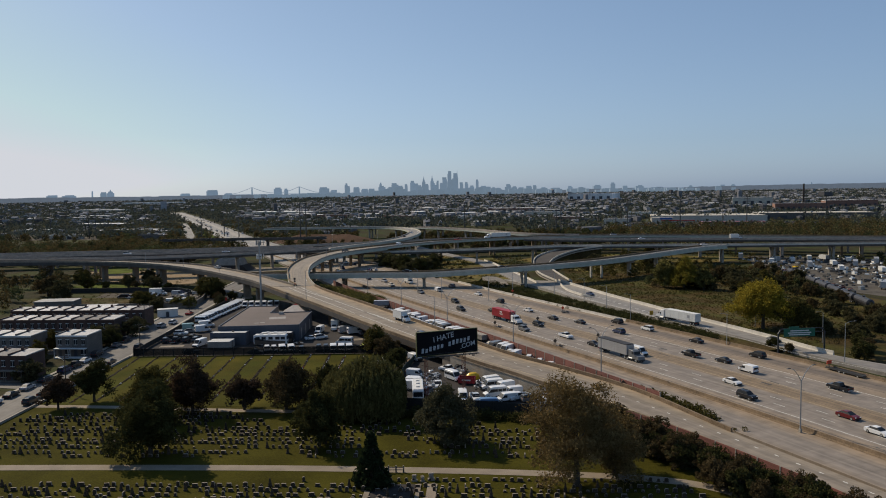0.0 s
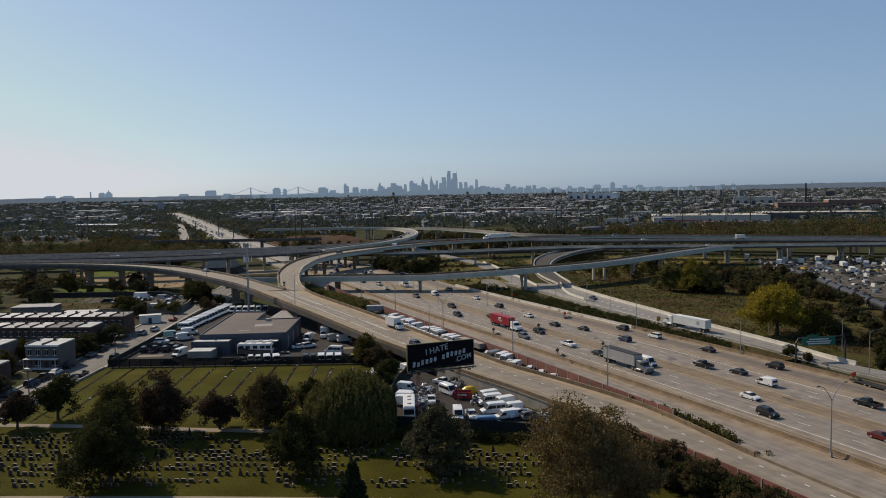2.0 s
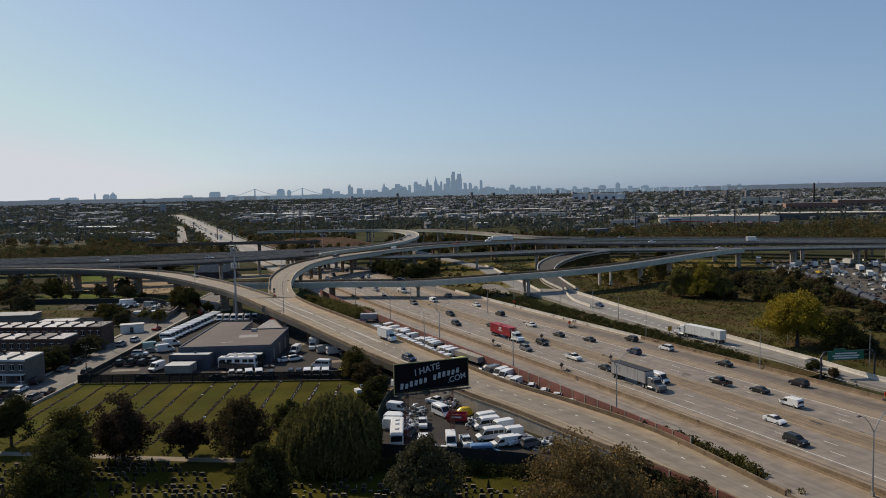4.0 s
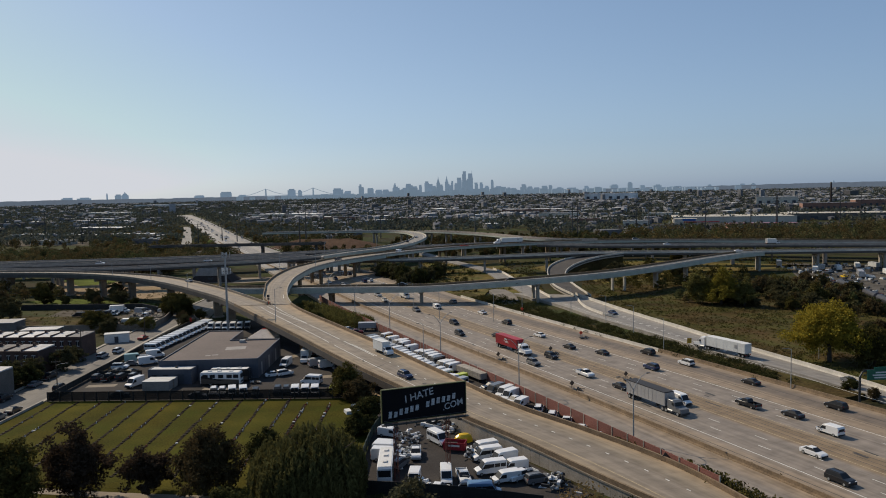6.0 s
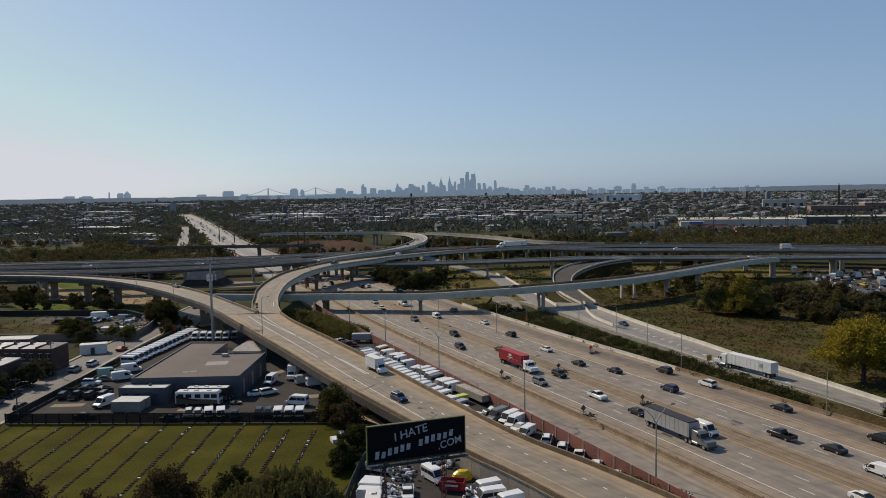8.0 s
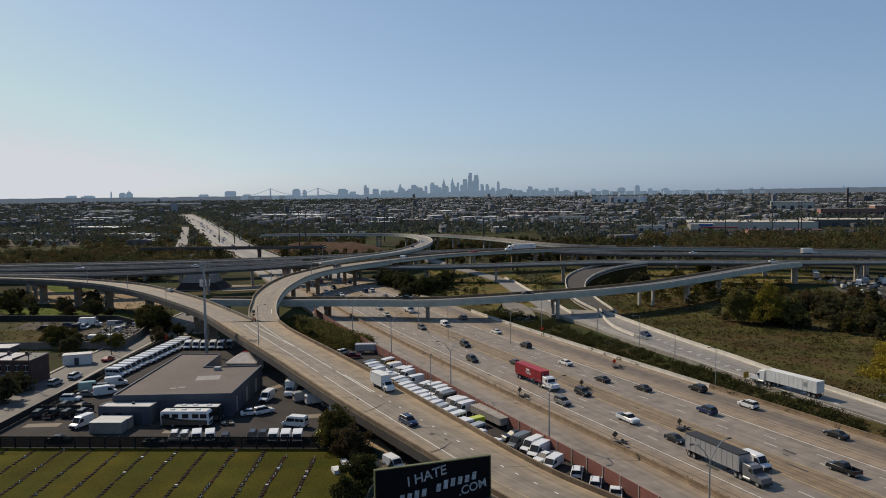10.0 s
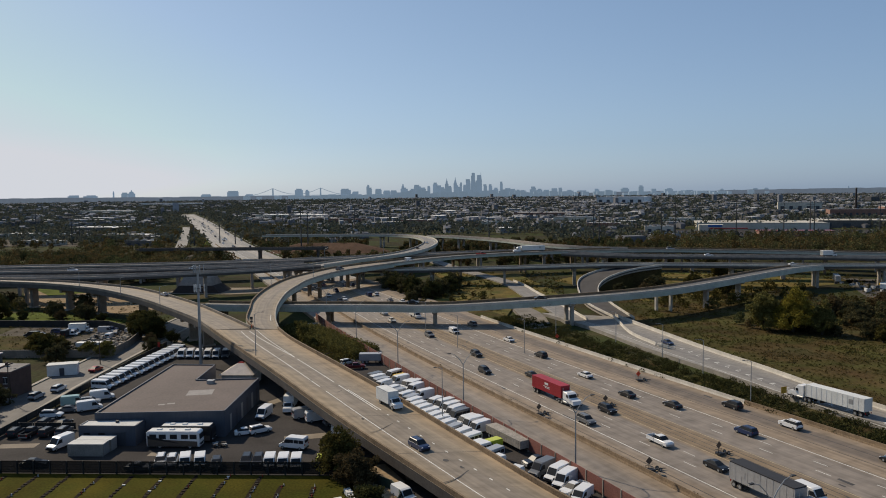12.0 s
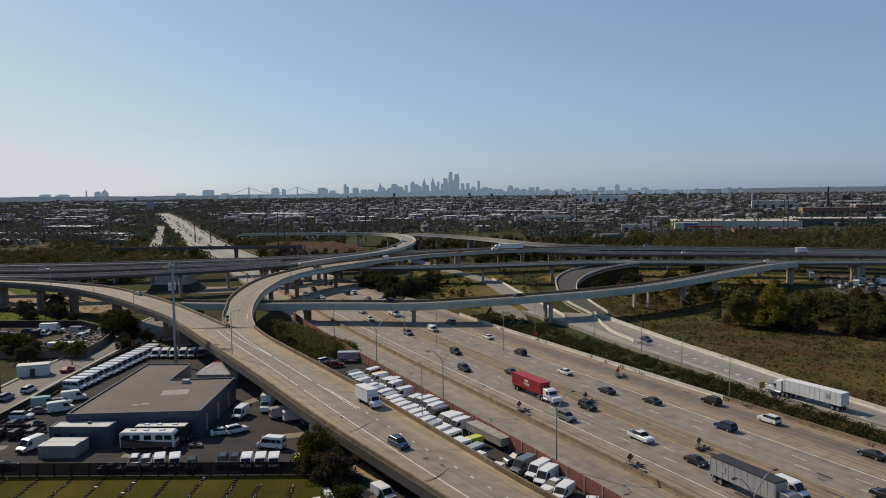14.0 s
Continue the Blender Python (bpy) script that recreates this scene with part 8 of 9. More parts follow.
for i in range(160):
    t = rtree.random()
    ctr.append((-68 + 26 * t + rtree.uniform(-3, 3), 182 - 46 * t + rtree.uniform(-5, 5), 0.4))
    rad.append(rtree.uniform(0.9, 2.1))
bank, brad = [], []
for i in range(300):
    j = rtree.randrange(len(bar_c) - 1)
    f, n, k = rtree.random(), side(bar_c)[j], rtree.uniform(0.5, 1.5)
    p = bar_c[j] + (bar_c[j + 1] - bar_c[j]) * f
    bank.append((p[0] + n[0] * k, p[1] + n[1] * k, 0.12))
    brad.append(rtree.uniform(0.15, 0.5))
clumps(bank, brad, 18, 0.2, 47, "rust", "barrier_weeds", "dry brown weeds along the barrier foot", "weeds", 0.8)
bank, brad = [], []
for i in range(330):
    t = rtree.random()
    w = rtree.uniform(-1, 1)
    bank.append((-70 + 31 * t + w * (4.5 - 1.5 * t), 190 - 42 * t + w * 4, 0.7 + 1.1 * (1 - w * w) * rtree.random()))
    brad.append(rtree.uniform(1.2, 2.5))
clumps(bank, brad, 90, 0.19, 46, "khaki", "bank_shrubs", "mass of light olive shrubs between ramp and fence", "shrubs", 0.9)
clumps(ctr, rad, 40, 0.22, 2, "olive", "embankment_weeds", "weeds and low shrubs along the red fence", "weeds")
ctr, rad = [], []
for i in range(6500):
    x, y = rtree.uniform(54, 150), rtree.uniform(60, 300)
    if x < np.interp(y, [40, 62, 86, 109, 130, 155, 188, 240], [102, 95, 87, 79, 72.5, 64.5, 55.5, 54]) + 1.0:
        continue
    ctr.append((x, y, GZ + 0.15))
    rad.append(rtree.uniform(0.25, 0.7) * (1.9 if noise.noise(Vector((x * 0.05, y * 0.05, 2))) > 0.1 else 0.8))
for i in range(500):
    x, y = rtree.uniform(-45, 12), rtree.uniform(214, 312)
    if x < -30 - (y - 225) * 0.1 or x > 6 - (y - 214) * 0.05:
        continue
    ctr.append((x, y, GZ + 0.5))
    rad.append(rtree.uniform(0.5, 1.1))
for i in range(500):
    ctr.append((rtree.uniform(-205, -125), rtree.uniform(140, 262), GZ + 0.15))
    rad.append(rtree.uniform(0.4, 1.2))
clumps(ctr, rad, 16, 0.26, 3, "scrub", "meadow_weeds", "tufts of dry weeds over the meadow", "weeds")


def wood(n, x0, x1, y0, y1, hmin, hmax, seed, name, label, leaf="wood", keep=lambda x, y: True, per=115):
    rw = random.Random(seed)
    ctr, rad = [], []
    for _ in range(n):
        x, y, h = rw.uniform(x0, x1), rw.uniform(y0, y1), rw.uniform(hmin, hmax)
        if keep(x, y):
            ctr += [(x, y, GZ + h * 0.38), (x + rw.uniform(-1, 1), y, GZ + h * 0.72)]
            rad += [h * 0.42, h * 0.34]
    return clumps(ctr, rad, per, 0.36 if per < 150 else 0.3, seed, leaf, name, label, "woodland", 0.85)


sv = smooth([(-268, 580, -0.3), (-285, 626, -0.3), (-334, 756, -0.3), (-384, 888, -0.3), (-440, 1030, -0.3)], 12)


def hw(x, y):
    """Clear of the highway and of the service road beside it."""
    d = x - np.interp(y, ay, AXIS[:, 0]) - 16
    return abs(d) > 42 if y < 450 else not (-24 < d < 20 or (575 < y < 1030 and -9 < x - np.interp(y, sv[:, 1], sv[:, 0]) < 5))


wood(1050, -620, -130, 372, 520, 6, 11, 31, "woodland_left", "belt of dark trees behind the viaducts", keep=hw, per=70)
wood(130, -640, -200, 520, 650, 5, 10, 45, "woodland_back", "scattered trees around distant sheds", keep=lambda x, y: hw(x, y) and noise.noise(Vector((x * 0.02, y * 0.02, 7))) > 0.02)
wood(150, -330, -190, 345, 372, 6, 9, 36, "woodland_edge", "yellow-brown scrub trees behind the viaduct", "brown", keep=hw)
wood(1350, 150, 720, 425, 640, 5, 14, 32, "woodland_right", "belt of dark trees behind the viaducts", keep=lambda x, y: noise.noise(Vector((x * 0.016, y * 0.02, 3))) > -0.2, per=70)
wood(620, -60, 150, 415, 640, 3, 7.5, 33, "woodland_middle", "scrubby trees between the ramps", keep=lambda x, y: hw(x, y) and abs(x - np.interp(y, exit_c[:, 1], exit_c[:, 0])) > 9)
wood(420, -210, -52, 400, 640, 2.5, 6, 37, "woodland_infield", "scrubby trees inside the loop", keep=lambda x, y: hw(x, y) and not (y > 520 and -186 < x < -74))
wood(70, -330, -200, 130, 262, 5, 9, 34, "woodland_terrace", "dark trees behind the terraces")
wood(46, 228, 330, 150, 300, 5, 8, 35, "woodland_yard", "dark trees around the truck yard")
wood(260, 88, 176, 110, 240, 2.5, 5.5, 38, "woodland_thicket", "dense dark thicket beside the meadow", "wood", keep=thick, per=160)
wood(60, -46, 4, 232, 318, 1.5, 4.0, 40, "woodland_median", "scrub between the carriageways", "scrub", keep=lambda x, y: x > -34 - (y - 225) * 0.1 and x < 4 - (y - 214) * 0.05, per=70)
wood(90, 60, 150, 236, 300, 2.5, 6, 39, "woodland_bridge_foot", "scrub below the crossing bridge", "olive", keep=lambda x, y: x > 66 + (y - 236) * 0.4, per=60)
wood(1300, -560, -100, 560, 1020, 4, 9, 43, "woodland_roadside", "trees beside the distant highway", keep=lambda x, y: hw(x, y) and -150 < x - np.interp(y, ay, AXIS[:, 0]) - 16 < 130, per=70)
ctr, rad = [], []
for i in range(1500):
    x, y = (rtree.uniform(-34, 34), rtree.uniform(226, 380)) if i % 2 else (rtree.uniform(34, 200), rtree.uniform(262, 380))
    if -28 + (300 - y) * 0.3 > x or abs(x - np.interp(y, exit_c[:, 1], exit_c[:, 0])) < 5.5 or (36 < x < 64 and y < 318) or noise.noise(Vector((x * 0.05, y * 0.04, 5))) < -0.15:
        continue
    ctr.append((x, y, GZ + 0.8))
    rad.append(rtree.uniform(0.4, 1.1) * (1.8 if rtree.random() < 0.12 else 1))
clumps(ctr, rad, 24, 0.3, 44, "olive", "infield_brush", "brush and tall grass inside the interchange", "brush")
structure(part("road_service", strip(offset(sv, -7), offset(sv, 3), 0.9), M_SIDE), "pale service road beside the distant highway", "road")
structure(part("mound", MB().add([(-182, 540, GZ), (-110, 526, GZ), (-80, 550, GZ), (-92, 590, GZ), (-186, 594, GZ), (-160, 570, 5.4), (-112, 567, 5.4)], [(0, 1, 6, 5), (1, 2, 6), (2, 3, 6), (3, 4, 5, 6), (4, 0, 5)]), mat("red_brown_earth", (0.085, 0.052, 0.034), 0.95, var=0.4, scale=0.06, fine=0.6, spec=0.03)), "red-brown earth mound inside the loop", "mound")

# ---- truck and rail yard on the right ----
M_TANK = mat("dark_tank_steel", (0.045, 0.045, 0.05), 0.5, 0.3, var=0.3, scale=0.4)


def tank_car():
    root = empty("tank_car")
    part("tank", MB().tube([(-7.4, 0, 2.5), (-7.0, 0, 2.5), (7.0, 0, 2.5), (7.4, 0, 2.5)], [0.9, 1.5, 1.5, 0.9], 14), M_TANK, root)
    part("dome", MB().tube([(0, 0, 3.8), (0, 0, 4.5)], [0.5, 0.45], 8), M_TANK, root)
    part("underframe", MB().box(0, 0, 0.95, 15.4, 1.0, 0.3), M_STEEL, root)
    wheels(root, (-6, -4.4, 4.4, 6), 0.75, "truck")
    return root


tk = tank_car()
for i in range(7):
    m = pose(153 + 2.6 * i, 128 + 16.4 * i, GZ + 0.03, 0, 0, 81)
    ob = tk if i == 0 else copy_thing(tk, m)
    ob.matrix_basis = m
    tagged(ob, "dark cylindrical rail tank car in a siding", "rail car", "rail tank cars")
ry = random.Random(14)
for x, y, r in ((179, 328, 1.25), (186, 296, 1.1), (215, 310, 1.2), (214, 277, 1.3), (224, 272, 1.1), (190, 179, 0.9), (200, 300, 1.3), (232, 296, 1.2), (243, 285, 1.1), (205, 250, 1.2), (197, 270, 1.2), (222, 240, 1.3), (240, 250, 1.0)):
    vehicle("greytrailer" if ry.random() < 0.5 else "trailer", "white", x, y, GZ + 0.04, r, "parked in the dusty truck yard", "trailers in the truck yard")
for i in range(18):
    x, y = ry.uniform(172, 262), ry.uniform(190, 318)
    vehicle(ry.choice(("pickup", "van", "box", "sedan", "lowvan")), ry.choice(("white", "white", "silver", "grey", "black", "red", "yellow")), x, y, GZ + 0.04, ry.uniform(0, 6.3), "parked in the dusty truck yard", "vehicles in the truck yard")
sc = MB()
for i in range(700):
    t = ry.random()
    x, y = 163 + 8 * t + ry.uniform(-5, 7), 170 + 92 * t + ry.uniform(-6, 6)
    sc.box(x, y, GZ + ry.uniform(0.1, 1.3), ry.uniform(0.4, 2.6), ry.uniform(0.3, 1.6), ry.uniform(0.3, 1.2), ry.uniform(0, 3), ry.choice((0, 0, 1, 2)), ry.uniform(0.6, 1))
for i in range(520):
    x, y = ry.uniform(172, 268), ry.uniform(175, 325)
    sc.box(x, y, GZ + ry.uniform(0.1, 1.6), ry.uniform(0.5, 3.6), ry.uniform(0.4, 1.7), ry.uniform(0.3, 1.5), ry.choice((0.3, 0.5, 1.8, ry.uniform(0, 3))), ry.choice((0, 0, 1, 0, 3)), ry.uniform(0.7, 1))
tagged(part("scrap_pile", sc, [M_STEEL, M_GALV, M_RUST, M_BOXW]), "long heap of mixed metal scrap", "scrap", kind="stuff")
for x, y, w, d, h in ((-152, 138, 12, 6, 3.2), (-176, 150, 16, 9, 4)):
    b = empty("workshop")
    part("wall", MB().box(x, y, GZ + h / 2, w, d, h, 0.1), M_BRICKL, b)
    part("roof", MB().box(x, y, GZ + h + 0.1, w + 0.5, d + 0.5, 0.25, 0.1), M_ROOFS, b)
    part("door", MB().box(x - 1, y - d / 2 - 0.05, GZ + 1.2, 2.4, 0.12, 2.4, 0.1), M_DOOR, b)
    tagged(b, "low grey workshop with a flat roof", "workshop", "workshops below the ramp")
for i in range(16):
    x, y = ry.uniform(-166, -126), ry.uniform(178, 200)
    vehicle(ry.choice(("sedan", "van", "lowvan", "suv")), ry.choice(("white", "black", "silver", "grey", "black", "blue")), x, y, GZ + 0.03, ry.choice((0.1, 1.6, 3.2)), "parked on the ground below the ramp", "vehicles below the ramp")

for nm, pts in (("wall_yard_back", ((-200, 204), (-180, 203.5), (-144.5, 202.3), (-126, 186))), ("wall_yard_front", ((-170, 149), (-146, 149.5), (-118, 150.6), (-119.5, 166), (-123, 182)))):
    structure(part(nm, rail(np.array([(*q, 0.0) for q in pts]), [(-0.15, GZ - 0.1), (-0.15, GZ + 2.4), (0.15, GZ + 2.4), (0.15, GZ - 0.1)]), M_CONCD if "front" in nm else M_SLAT), "weathered dark yard wall", "wall")
vehicle("box", "white", -149.2, 191, GZ + 0.03, 0.2, "parked on the ground below the ramp", "vehicles below the ramp")
vehicle("suv", "blue", -156.8, 189.5, GZ + 0.03, 0.2, "parked on the ground below the ramp", "vehicles below the ramp")
vehicle("trailer", "white", -128, 158, GZ + 0.03, 0.1, "parked on the ground below the ramp", "vehicles below the ramp")
rub = MB()
for i in range(160):
    x, y = ry.uniform(-140, -124), ry.uniform(160, 186)
    rub.box(x, y, GZ + ry.uniform(0.1, 0.9), ry.uniform(0.4, 2.4), ry.uniform(0.3, 1.5), ry.uniform(0.3, 1.2), ry.uniform(0, 3), ry.choice((0, 1, 2)), ry.uniform(0.6, 1))
tagged(part("scrap_rows", rub, [M_STEEL, M_CONCD, M_CONC]), "mixed scrap and crates in the gravel yard", "scrap", kind="stuff")

patch("pavement_shed_lot", [(-590, 776), (-440, 742), (-330, 700), (-318, 636), (-360, 640), (-480, 654), (-600, 740)], GZ + 0.03, MATS["brown_gravel"], "gravel lots around distant sheds", "pavement")
patch("pavement_store_lot", [(165, 712), (430, 700), (440, 812), (250, 846), (165, 840)], GZ + 0.03, M_ASPH, "asphalt car park of the distant stores", "pavement")

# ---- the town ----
# wall and roof colours lean blue to carry some distance haze
M_TWALL = mat("hazed_town_walls", (0.19, 0.19, 0.198), 0.9, var=0.3, scale=0.01, fine=0.2, island=0.7, spec=0.1)
M_TROOF = mat("hazed_town_roofs", (0.15, 0.153, 0.165), 0.9, var=0.3, scale=0.01, fine=0.2, island=0.8, spec=0.05)
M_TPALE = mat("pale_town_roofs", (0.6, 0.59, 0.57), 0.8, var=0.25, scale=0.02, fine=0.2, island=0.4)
rh = random.Random(21)
V, Fc, Mi = [], [], []
TC, TRD = [], []
y = 660.0
while y < 4560:
    cell = 7.5 + y * 0.0045
    x, lim = -0.66 * (y + 90) - 40, 0.66 * (y + 90) + 40
    while x < lim:
        x += cell * rh.uniform(0.5, 1.0)
        q = rh.random()
        room = hw(x, y)
        clear = room and abs(x - np.interp(y, ay, AXIS[:, 0]) - 16) > 70 and not (-130 < x < 60 and y < 760)
        if not room or (-130 < x < 60 and y < 760) or (160 < x < 440 and 705 < y < 850):
            continue
        dense = (0.33 if -300 - y * 0.1 < x else 0.14) * (0.72 if x > 150 + 0.1 * y else 1) * (0.34 if y < 950 else 1) * (1.25 if noise.noise(Vector((x * 0.004, y * 0.002, 1))) > 0 else 0.6)
        if q < dense and clear:
            w, d, h = cell * rh.uniform(0.4, 0.8), cell * rh.uniform(0.5, 1.0), rh.uniform(4.5, 7.5) * (1 + y * 0.00012) * (0.62 if y < 1000 else 1)
            big = rh.random() < 0.07
            if big:
                w, d, h = w * rh.uniform(2.5, 5), d * 1.8, h
            if rh.random() < 0.012 and y > 1500:
                w, h = w * 0.8, h * rh.uniform(2, 3.2)
            a = 0.35 if rh.random() < 0.8 else 0.35 + math.pi / 2
            c, s = math.cos(a), math.sin(a)
            o = len(V)
            yy = y + rh.uniform(-1.7, 1.7) * cell
            for z in (GZ - 0.1, h):
                V += [(x + dx * c - dy * s, yy + dx * s + dy * c, z) for dx, dy in ((-w / 2, -d / 2), (w / 2, -d / 2), (w / 2, d / 2), (-w / 2, d / 2))]
            gable = rh.random() < (0.75 if y < 1000 else 0.4) and not big
            pale = 2 if rh.random() < (0.8 if big else 0.3) else 1
            if gable:
                V += [(x - w / 2 * c, yy - w / 2 * s, h + d * 0.16), (x + w / 2 * c, yy + w / 2 * s, h + d * 0.16)]
                Fc += [(o + 4, o + 5, o + 9, o + 8), (o + 6, o + 7, o + 8, o + 9), (o + 5, o + 6, o + 9), (o + 7, o + 4, o + 8)]
                Mi += [1, 1, 0, 0]
            else:
                Fc.append((o + 4, o + 5, o + 6, o + 7))
                Mi.append(pale)
            Fc += [(o, o + 1, o + 5, o + 4), (o + 1, o + 2, o + 6, o + 5), (o + 2, o + 3, o + 7, o + 6), (o + 3, o, o + 4, o + 7)]
            Mi += [0] * 4
        elif q < 0.97:
            h = rh.uniform(6, 11) * (1 + y * 0.0001)
            TC.append((x, y + rh.uniform(-1, 1) * cell, GZ + h * 0.5))
            TRD.append(max(h * 0.5, cell * 0.42))
    y += cell * 2.3
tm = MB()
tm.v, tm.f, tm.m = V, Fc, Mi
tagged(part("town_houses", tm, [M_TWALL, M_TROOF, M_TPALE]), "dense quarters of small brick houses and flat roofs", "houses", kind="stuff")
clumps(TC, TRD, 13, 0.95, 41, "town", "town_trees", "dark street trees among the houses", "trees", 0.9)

M_TCREAM = mat("cream_hall_roof", (0.46, 0.42, 0.35), 0.85, var=0.3, scale=0.03, fine=0.3)
M_CREAM = mat("cream_wall_panel", (0.50, 0.46, 0.38), 0.8, var=0.15, scale=0.05, fine=0.5)
M_BRKF = mat("faded_brick_wall", (0.24, 0.13, 0.095), 0.9, var=0.25, scale=0.05, fine=0.5)


def hall(x0, y0, x1, y1, depth, h, mw, mr, label, name="factory_hall", windows=0):
    root = empty(name)
    a = math.atan2(y1 - y0, x1 - x0)
    L = math.hypot(x1 - x0, y1 - y0)
    cx, cy = (x0 + x1) / 2 - math.sin(a) * depth / 2, (y0 + y1) / 2 + math.cos(a) * depth / 2
    root.matrix_basis = pose(cx, cy, GZ, 0, 0, math.degrees(a))
    part("wall", MB().box(0, 0, h / 2, L, depth, h), mw, root)
    part("roof", MB().box(0, 0, h + 0.15, L + 0.4, depth + 0.4, 0.3), mr, root)
    part("parapet", MB().box(0, -depth / 2, h + 0.5, L, 0.5, 0.9), mw, root)
    for i in range(windows):
        part("bay", MB().box(-L / 2 + (i + 0.5) * L / windows, -depth / 2 - 0.1, h * 0.42, L / windows * 0.4, 0.3, h * 0.5), M_DOOR, root)
    for i in range(3):
        part("roof_unit", MB().box(-L * 0.3 + i * L * 0.3, depth * 0.1, h + 1.0, 3, 2.4, 1.6), M_GALV, root)
    return tagged(root, label, "hall", "large halls in the town")


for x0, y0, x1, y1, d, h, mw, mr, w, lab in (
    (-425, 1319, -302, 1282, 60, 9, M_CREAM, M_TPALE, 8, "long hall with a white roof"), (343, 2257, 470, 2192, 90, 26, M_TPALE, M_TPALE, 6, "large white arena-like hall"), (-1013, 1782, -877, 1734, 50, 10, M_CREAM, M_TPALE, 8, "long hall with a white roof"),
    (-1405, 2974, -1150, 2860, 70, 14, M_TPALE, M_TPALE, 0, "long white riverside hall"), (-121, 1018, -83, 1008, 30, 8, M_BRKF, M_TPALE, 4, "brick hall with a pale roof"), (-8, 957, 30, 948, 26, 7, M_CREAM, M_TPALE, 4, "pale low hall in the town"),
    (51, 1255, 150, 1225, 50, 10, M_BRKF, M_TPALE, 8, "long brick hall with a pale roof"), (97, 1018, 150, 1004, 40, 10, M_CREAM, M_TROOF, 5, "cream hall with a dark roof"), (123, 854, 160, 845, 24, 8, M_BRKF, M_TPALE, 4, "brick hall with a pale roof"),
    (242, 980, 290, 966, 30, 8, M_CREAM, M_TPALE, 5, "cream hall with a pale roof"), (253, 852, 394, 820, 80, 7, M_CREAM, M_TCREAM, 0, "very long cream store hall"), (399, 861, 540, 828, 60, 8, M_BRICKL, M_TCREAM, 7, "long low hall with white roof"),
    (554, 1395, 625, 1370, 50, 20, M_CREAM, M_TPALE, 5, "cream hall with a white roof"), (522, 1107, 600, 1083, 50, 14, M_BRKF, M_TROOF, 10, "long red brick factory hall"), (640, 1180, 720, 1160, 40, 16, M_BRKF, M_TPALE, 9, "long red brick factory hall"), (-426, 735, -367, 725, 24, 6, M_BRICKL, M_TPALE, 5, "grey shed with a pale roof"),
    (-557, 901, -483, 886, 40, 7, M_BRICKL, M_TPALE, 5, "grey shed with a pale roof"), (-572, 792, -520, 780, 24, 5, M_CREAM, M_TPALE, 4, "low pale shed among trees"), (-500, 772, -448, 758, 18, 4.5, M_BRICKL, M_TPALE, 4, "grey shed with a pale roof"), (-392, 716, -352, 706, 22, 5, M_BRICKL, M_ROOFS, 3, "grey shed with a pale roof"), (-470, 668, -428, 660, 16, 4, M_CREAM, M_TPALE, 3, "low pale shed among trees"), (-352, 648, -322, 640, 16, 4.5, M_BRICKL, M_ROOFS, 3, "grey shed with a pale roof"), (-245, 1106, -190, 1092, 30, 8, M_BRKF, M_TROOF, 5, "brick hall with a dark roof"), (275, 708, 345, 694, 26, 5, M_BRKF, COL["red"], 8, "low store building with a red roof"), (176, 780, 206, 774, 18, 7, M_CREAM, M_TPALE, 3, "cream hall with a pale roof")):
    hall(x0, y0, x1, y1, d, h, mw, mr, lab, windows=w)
lotcars = MB()
for i in range(110):
    x, y, a = 172 + (i % 22) * 4.4 + ry.uniform(-0.4, 0.4), 728 + (i // 22) * 16 + ry.uniform(-0.5, 0.5), 1.35
    k = ry.choice((0, 0, 1, 2, 3, 3))
    lotcars.box(x, y, GZ + 0.75, 4.4, 1.8, 0.8, a, k, 0.94).box(x - 0.05, y - 0.3, GZ + 1.4, 2.4, 1.6, 0.55, a, 4, 0.8)
tagged(part("parked_cars", lotcars, [COL["white"], COL["silver"], COL["red"], COL["grey"], M_GLASS]), "rows of cars parked at the distant stores", "cars", kind="stuff")
sb = empty("store_sign", pose(254, 800, GZ, 0, 0, -12))
part("wall", MB().box(0, 0, 4, 26, 14, 8), M_CREAM, sb)
part("fascia", MB().box(4, -7.1, 6.8, 15, 0.4, 2.6), mat("blue_store_fascia", (0.03, 0.11, 0.32), 0.6, var=0.15), sb)
part("awning", MB().box(18, -8, 4.2, 40, 3, 1.2), COL["red"], sb)
tagged(sb, "store building with a blue fascia and red awning", "store")
stk = empty("chimney_stack", pose(700, 1400, GZ))
part("shaft", MB().tube([(0, 0, 0), (0, 0, 46)], [2.2, 1.5], 12), M_DUSK, stk)
part("rim", MB().tube([(0, 0, 45), (0, 0, 46.5)], [1.8, 1.8], 12), M_CONCD, stk)
tagged(stk, "tall dark factory chimney", "chimney")


def pylon(x, y, h):
    root = empty("transmission_pole", pose(x, y, GZ, 0, 0, rh.uniform(-12, 12)))
    part("shaft", MB().tube([(0, 0, 0), (0, 0, h)], [0.65, 0.3], 6), M_STEEL, root)
    for z in (0.78, 0.87, 0.96):
        part("cross_arm", MB().tube([(-3.6, 0, h * z), (3.6, 0, h * z)], [0.16, 0.16], 4), M_STEEL, root)
    return tagged(root, "tall dark steel transmission pole", "transmission pole", "transmission poles")


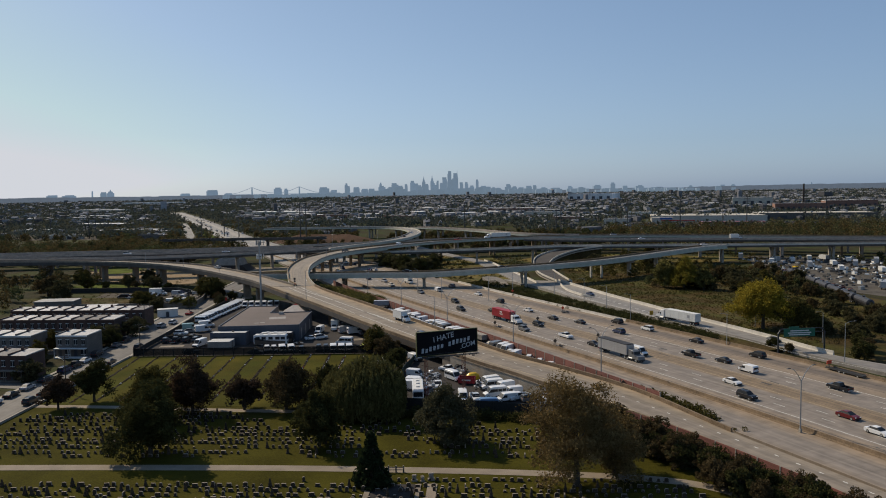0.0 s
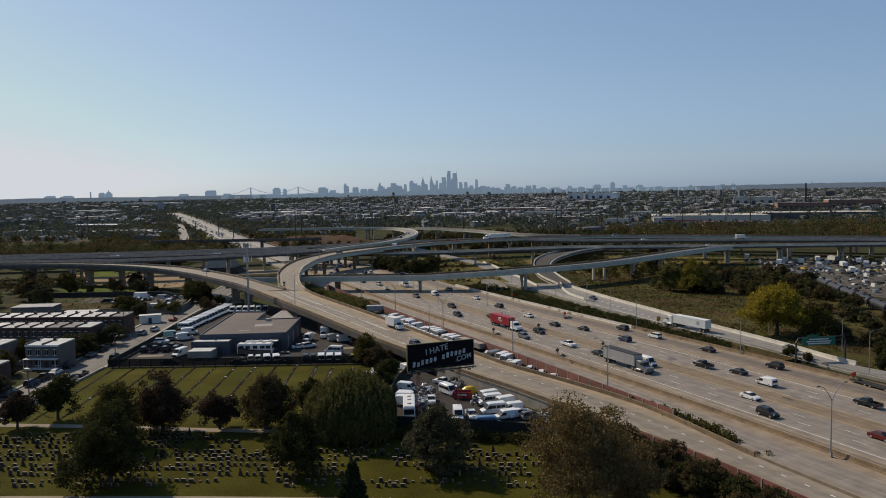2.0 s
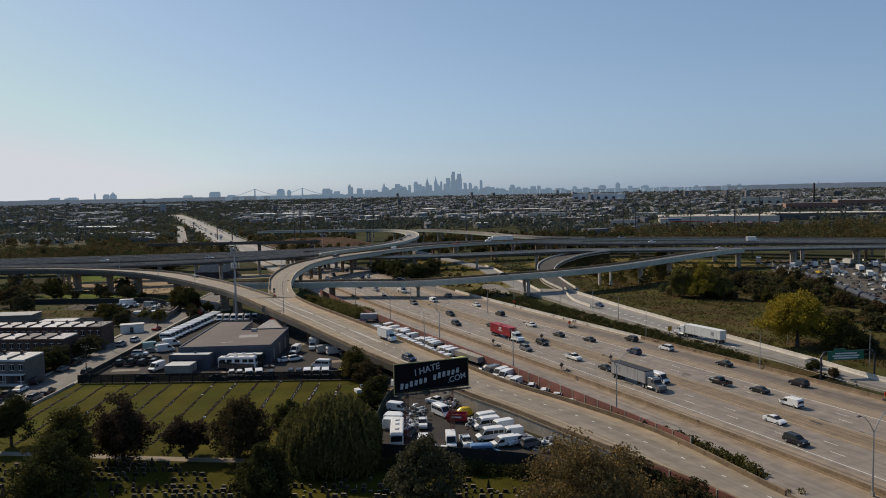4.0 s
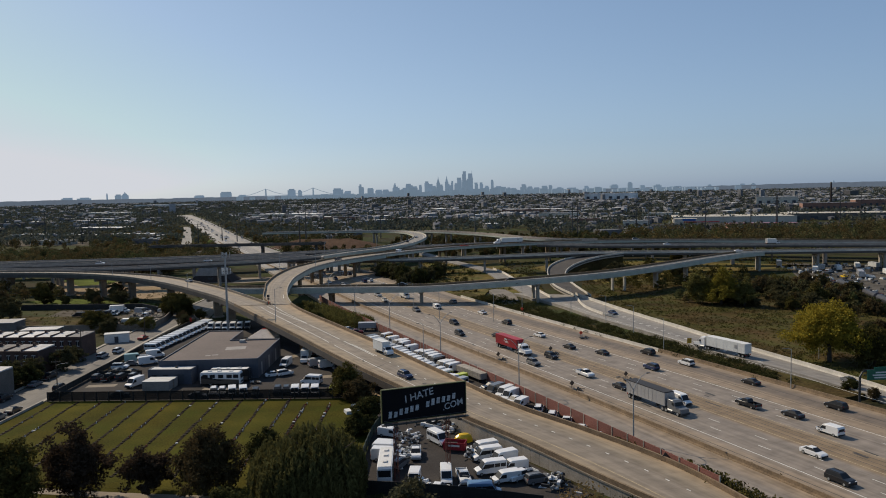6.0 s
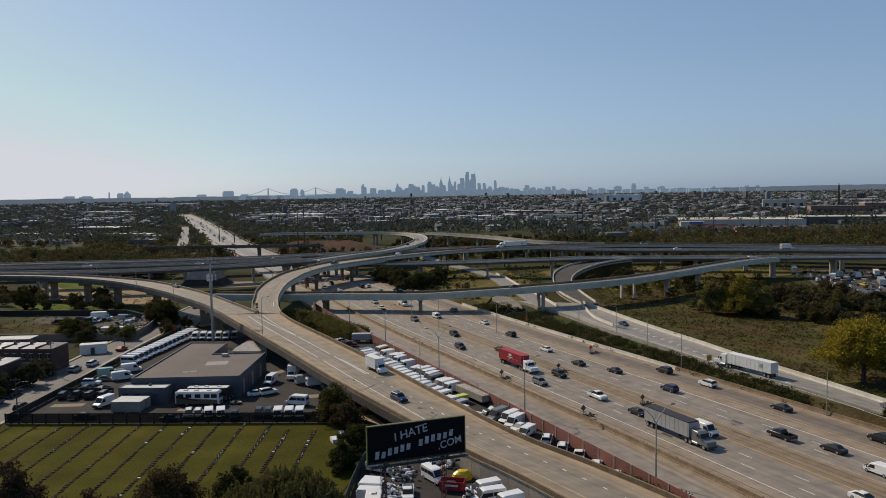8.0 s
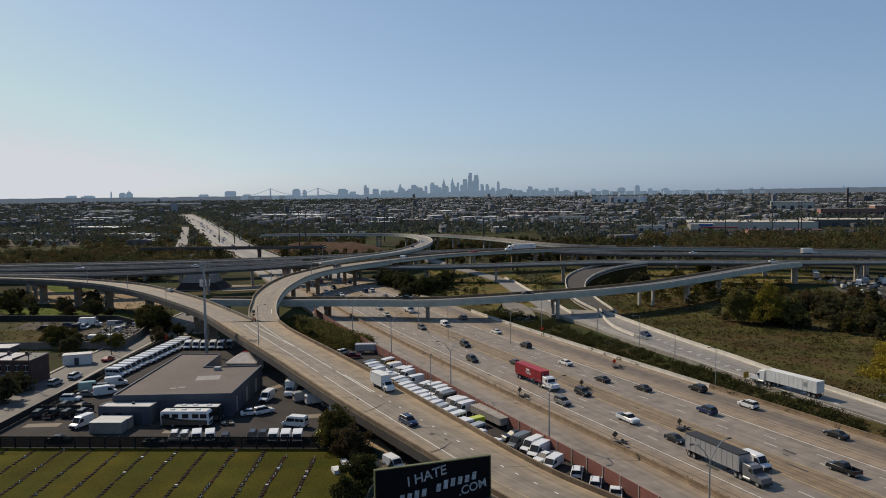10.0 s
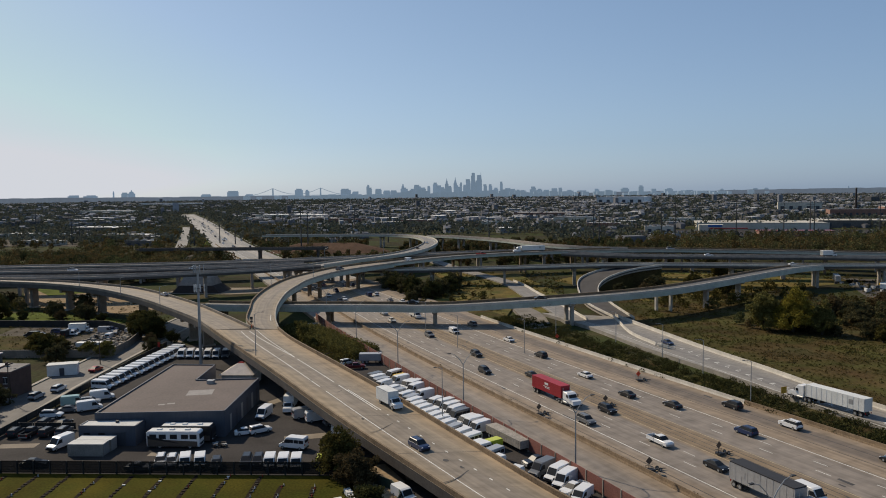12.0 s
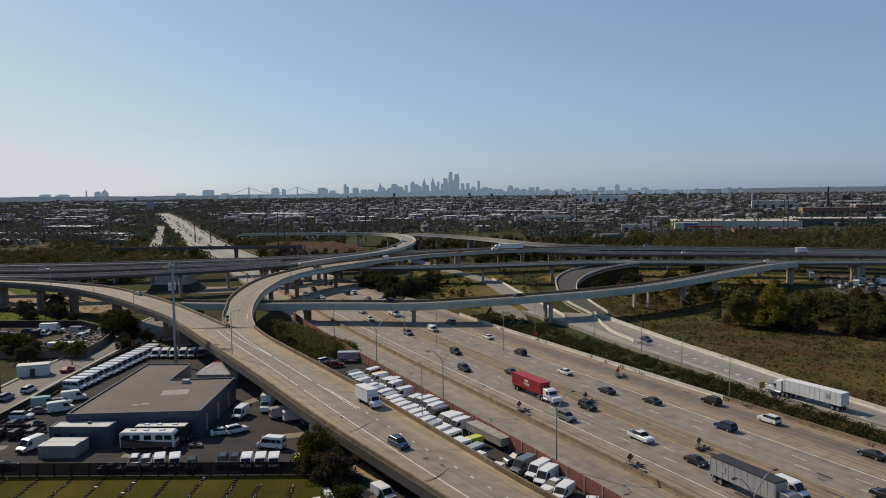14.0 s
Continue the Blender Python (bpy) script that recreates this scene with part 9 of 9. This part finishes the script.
for x, y, h in ((-418, 672, 30), (-412, 676, 30), (-162, 860, 32), (-96, 663, 36), (2, 647, 34), (98, 631, 34), (103, 631, 34), (168, 668, 34), (178, 655, 36), (233, 650, 38), (292, 690, 34), (-152, 563, 38), (-157, 560, 38), (330, 720, 36), (-520, 780, 32), (-280, 640, 20), (-262, 660, 20), (-240, 640, 20), (440, 760, 34), (384, 690, 40), (20, 900, 30), (300, 640, 36)):
    pylon(x, y, h)

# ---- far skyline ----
# air haze over the skyline is put into this blue base colour
M_FAR = mat("haze_glow_masonry", (0.17, 0.21, 0.26), 0.9, var=0.1, scale=0.01, fine=0.1, rand=0.18, spec=0.0)
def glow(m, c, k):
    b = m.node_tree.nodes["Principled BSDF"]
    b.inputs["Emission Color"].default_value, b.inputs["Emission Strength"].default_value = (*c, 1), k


# bluish tone and glow of the ridge stand for haze before it
M_RIDGE = mat("haze_glow_ridge", (0.085, 0.105, 0.125), 0.95, var=0.3, scale=0.01, fine=0.05, spec=0.0)


# emission imitates the haze light on the towers; they are no lamps
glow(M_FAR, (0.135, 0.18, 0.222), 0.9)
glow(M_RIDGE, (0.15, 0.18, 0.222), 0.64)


def tower(x, top, w, spire):
    root = empty("skyscraper", pose(x, 4640 + rh.uniform(-60, 60), GZ))
    h = top + 1
    if spire:
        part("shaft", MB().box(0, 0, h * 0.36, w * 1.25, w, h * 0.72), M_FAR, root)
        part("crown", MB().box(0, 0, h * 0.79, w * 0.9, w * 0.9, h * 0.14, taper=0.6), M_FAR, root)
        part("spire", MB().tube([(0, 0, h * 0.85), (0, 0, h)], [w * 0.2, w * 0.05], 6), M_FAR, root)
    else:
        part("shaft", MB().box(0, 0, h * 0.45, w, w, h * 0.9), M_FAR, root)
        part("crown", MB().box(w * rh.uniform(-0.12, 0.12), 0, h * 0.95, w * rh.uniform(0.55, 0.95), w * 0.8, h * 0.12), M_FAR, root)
    return tagged(root, "hazy blue-grey tower in the skyline" if not spire else "hazy blue-grey tower with a spire", "skyscraper", "skyline towers")


LEFT = [(-2363, 71, 7), (-2265, 63, 28), (-2211, 79, 28), (-2593, 49, 48), (-2505, 48, 62), (-1557, 64, 55), (-1471, 43, 41), (-1750, 46, 48), (-1142, 73, 41), (-1094, 66, 21), (-858, 70, 55), (-792, 52, 35), (-722, 92, 17), (-702, 75, 24), (-653, 67, 35), (-602, 56, 41), (-550, 56, 35)]
MID = [(-501, 93, 14), (-487, 72, 41), (-429, 64, 35), (-404, 88, 41), (-370, 71, 41), (-332, 80, 17), (-297, 101, 28), (-273, 83, 31), (-221, 127, 17), (-208, 79, 31), (-169, 133, 17), (-160, 82, 35), (-135, 99, 14), (-90, 119, 28), (-59, 156, 24), (-53, 104, 41), (-35, 111, 21), (-11, 162, 10), (-21, 142, 28), (16, 86, 21), (47, 86, 21), (81, 65, 28), (116, 102, 17), (150, 61, 41), (-249, 72, 28), (-111, 85, 21)]
RIGHT = [(198, 46, 35), (311, 69, 28), (345, 55, 35), (390, 48, 35), (444, 57, 35), (472, 60, 21), (533, 46, 41), (602, 42, 35), (698, 51, 28), (773, 43, 48), (875, 55, 48), (957, 68, 28), (1028, 47, 28), (1120, 49, 48), (1250, 37, 55), (1436, 42, 24), (1508, 37, 14), (1633, 43, 28), (1697, 45, 28), (2213, 49, 10), (1826, 33, 48), (1995, 31, 41)]
for grp in (LEFT, MID, RIGHT):
    for x, top, w in grp:
        tower(x, top, w, top > 120 and w < 20 or (x, w) in ((-2211, 28), (-11, 10)))
V2 = MB()
for i in range(420):
    x = rh.uniform(-2800, 2700)
    near_c = math.exp(-(x / 700) ** 2)
    h = rh.uniform(18, 34) + 30 * near_c * rh.random()
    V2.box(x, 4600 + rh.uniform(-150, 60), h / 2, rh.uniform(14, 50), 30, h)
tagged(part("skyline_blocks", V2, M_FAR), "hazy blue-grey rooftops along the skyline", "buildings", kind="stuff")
br = empty("suspension_bridge")
for x in (-1302, -1003):
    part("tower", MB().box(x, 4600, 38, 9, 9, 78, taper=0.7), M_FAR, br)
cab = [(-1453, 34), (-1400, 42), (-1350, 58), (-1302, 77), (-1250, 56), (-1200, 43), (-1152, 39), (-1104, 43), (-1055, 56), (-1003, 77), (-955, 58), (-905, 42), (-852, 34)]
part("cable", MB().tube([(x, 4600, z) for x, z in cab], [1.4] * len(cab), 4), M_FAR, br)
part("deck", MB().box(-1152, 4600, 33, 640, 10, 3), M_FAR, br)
tagged(br, "hazy suspension bridge with two towers", "bridge")
rd = MB()
xs = np.arange(-3400, 3401, 24.0)
base = np.interp(xs, [-3400, -1785, -395, 636, 1318, 1994, 3400], [40, 33, 27, 28, 33, 38, 40])
top = [b + 3.0 * noise.noise(Vector((x * 0.02, 0, 0))) + 4.0 * noise.noise(Vector((x * 0.004, 3, 0))) for x, b in zip(xs, base)]
yy = lambda x: math.sqrt(max(0.0, 4830.0 ** 2 - x * x)) - 90
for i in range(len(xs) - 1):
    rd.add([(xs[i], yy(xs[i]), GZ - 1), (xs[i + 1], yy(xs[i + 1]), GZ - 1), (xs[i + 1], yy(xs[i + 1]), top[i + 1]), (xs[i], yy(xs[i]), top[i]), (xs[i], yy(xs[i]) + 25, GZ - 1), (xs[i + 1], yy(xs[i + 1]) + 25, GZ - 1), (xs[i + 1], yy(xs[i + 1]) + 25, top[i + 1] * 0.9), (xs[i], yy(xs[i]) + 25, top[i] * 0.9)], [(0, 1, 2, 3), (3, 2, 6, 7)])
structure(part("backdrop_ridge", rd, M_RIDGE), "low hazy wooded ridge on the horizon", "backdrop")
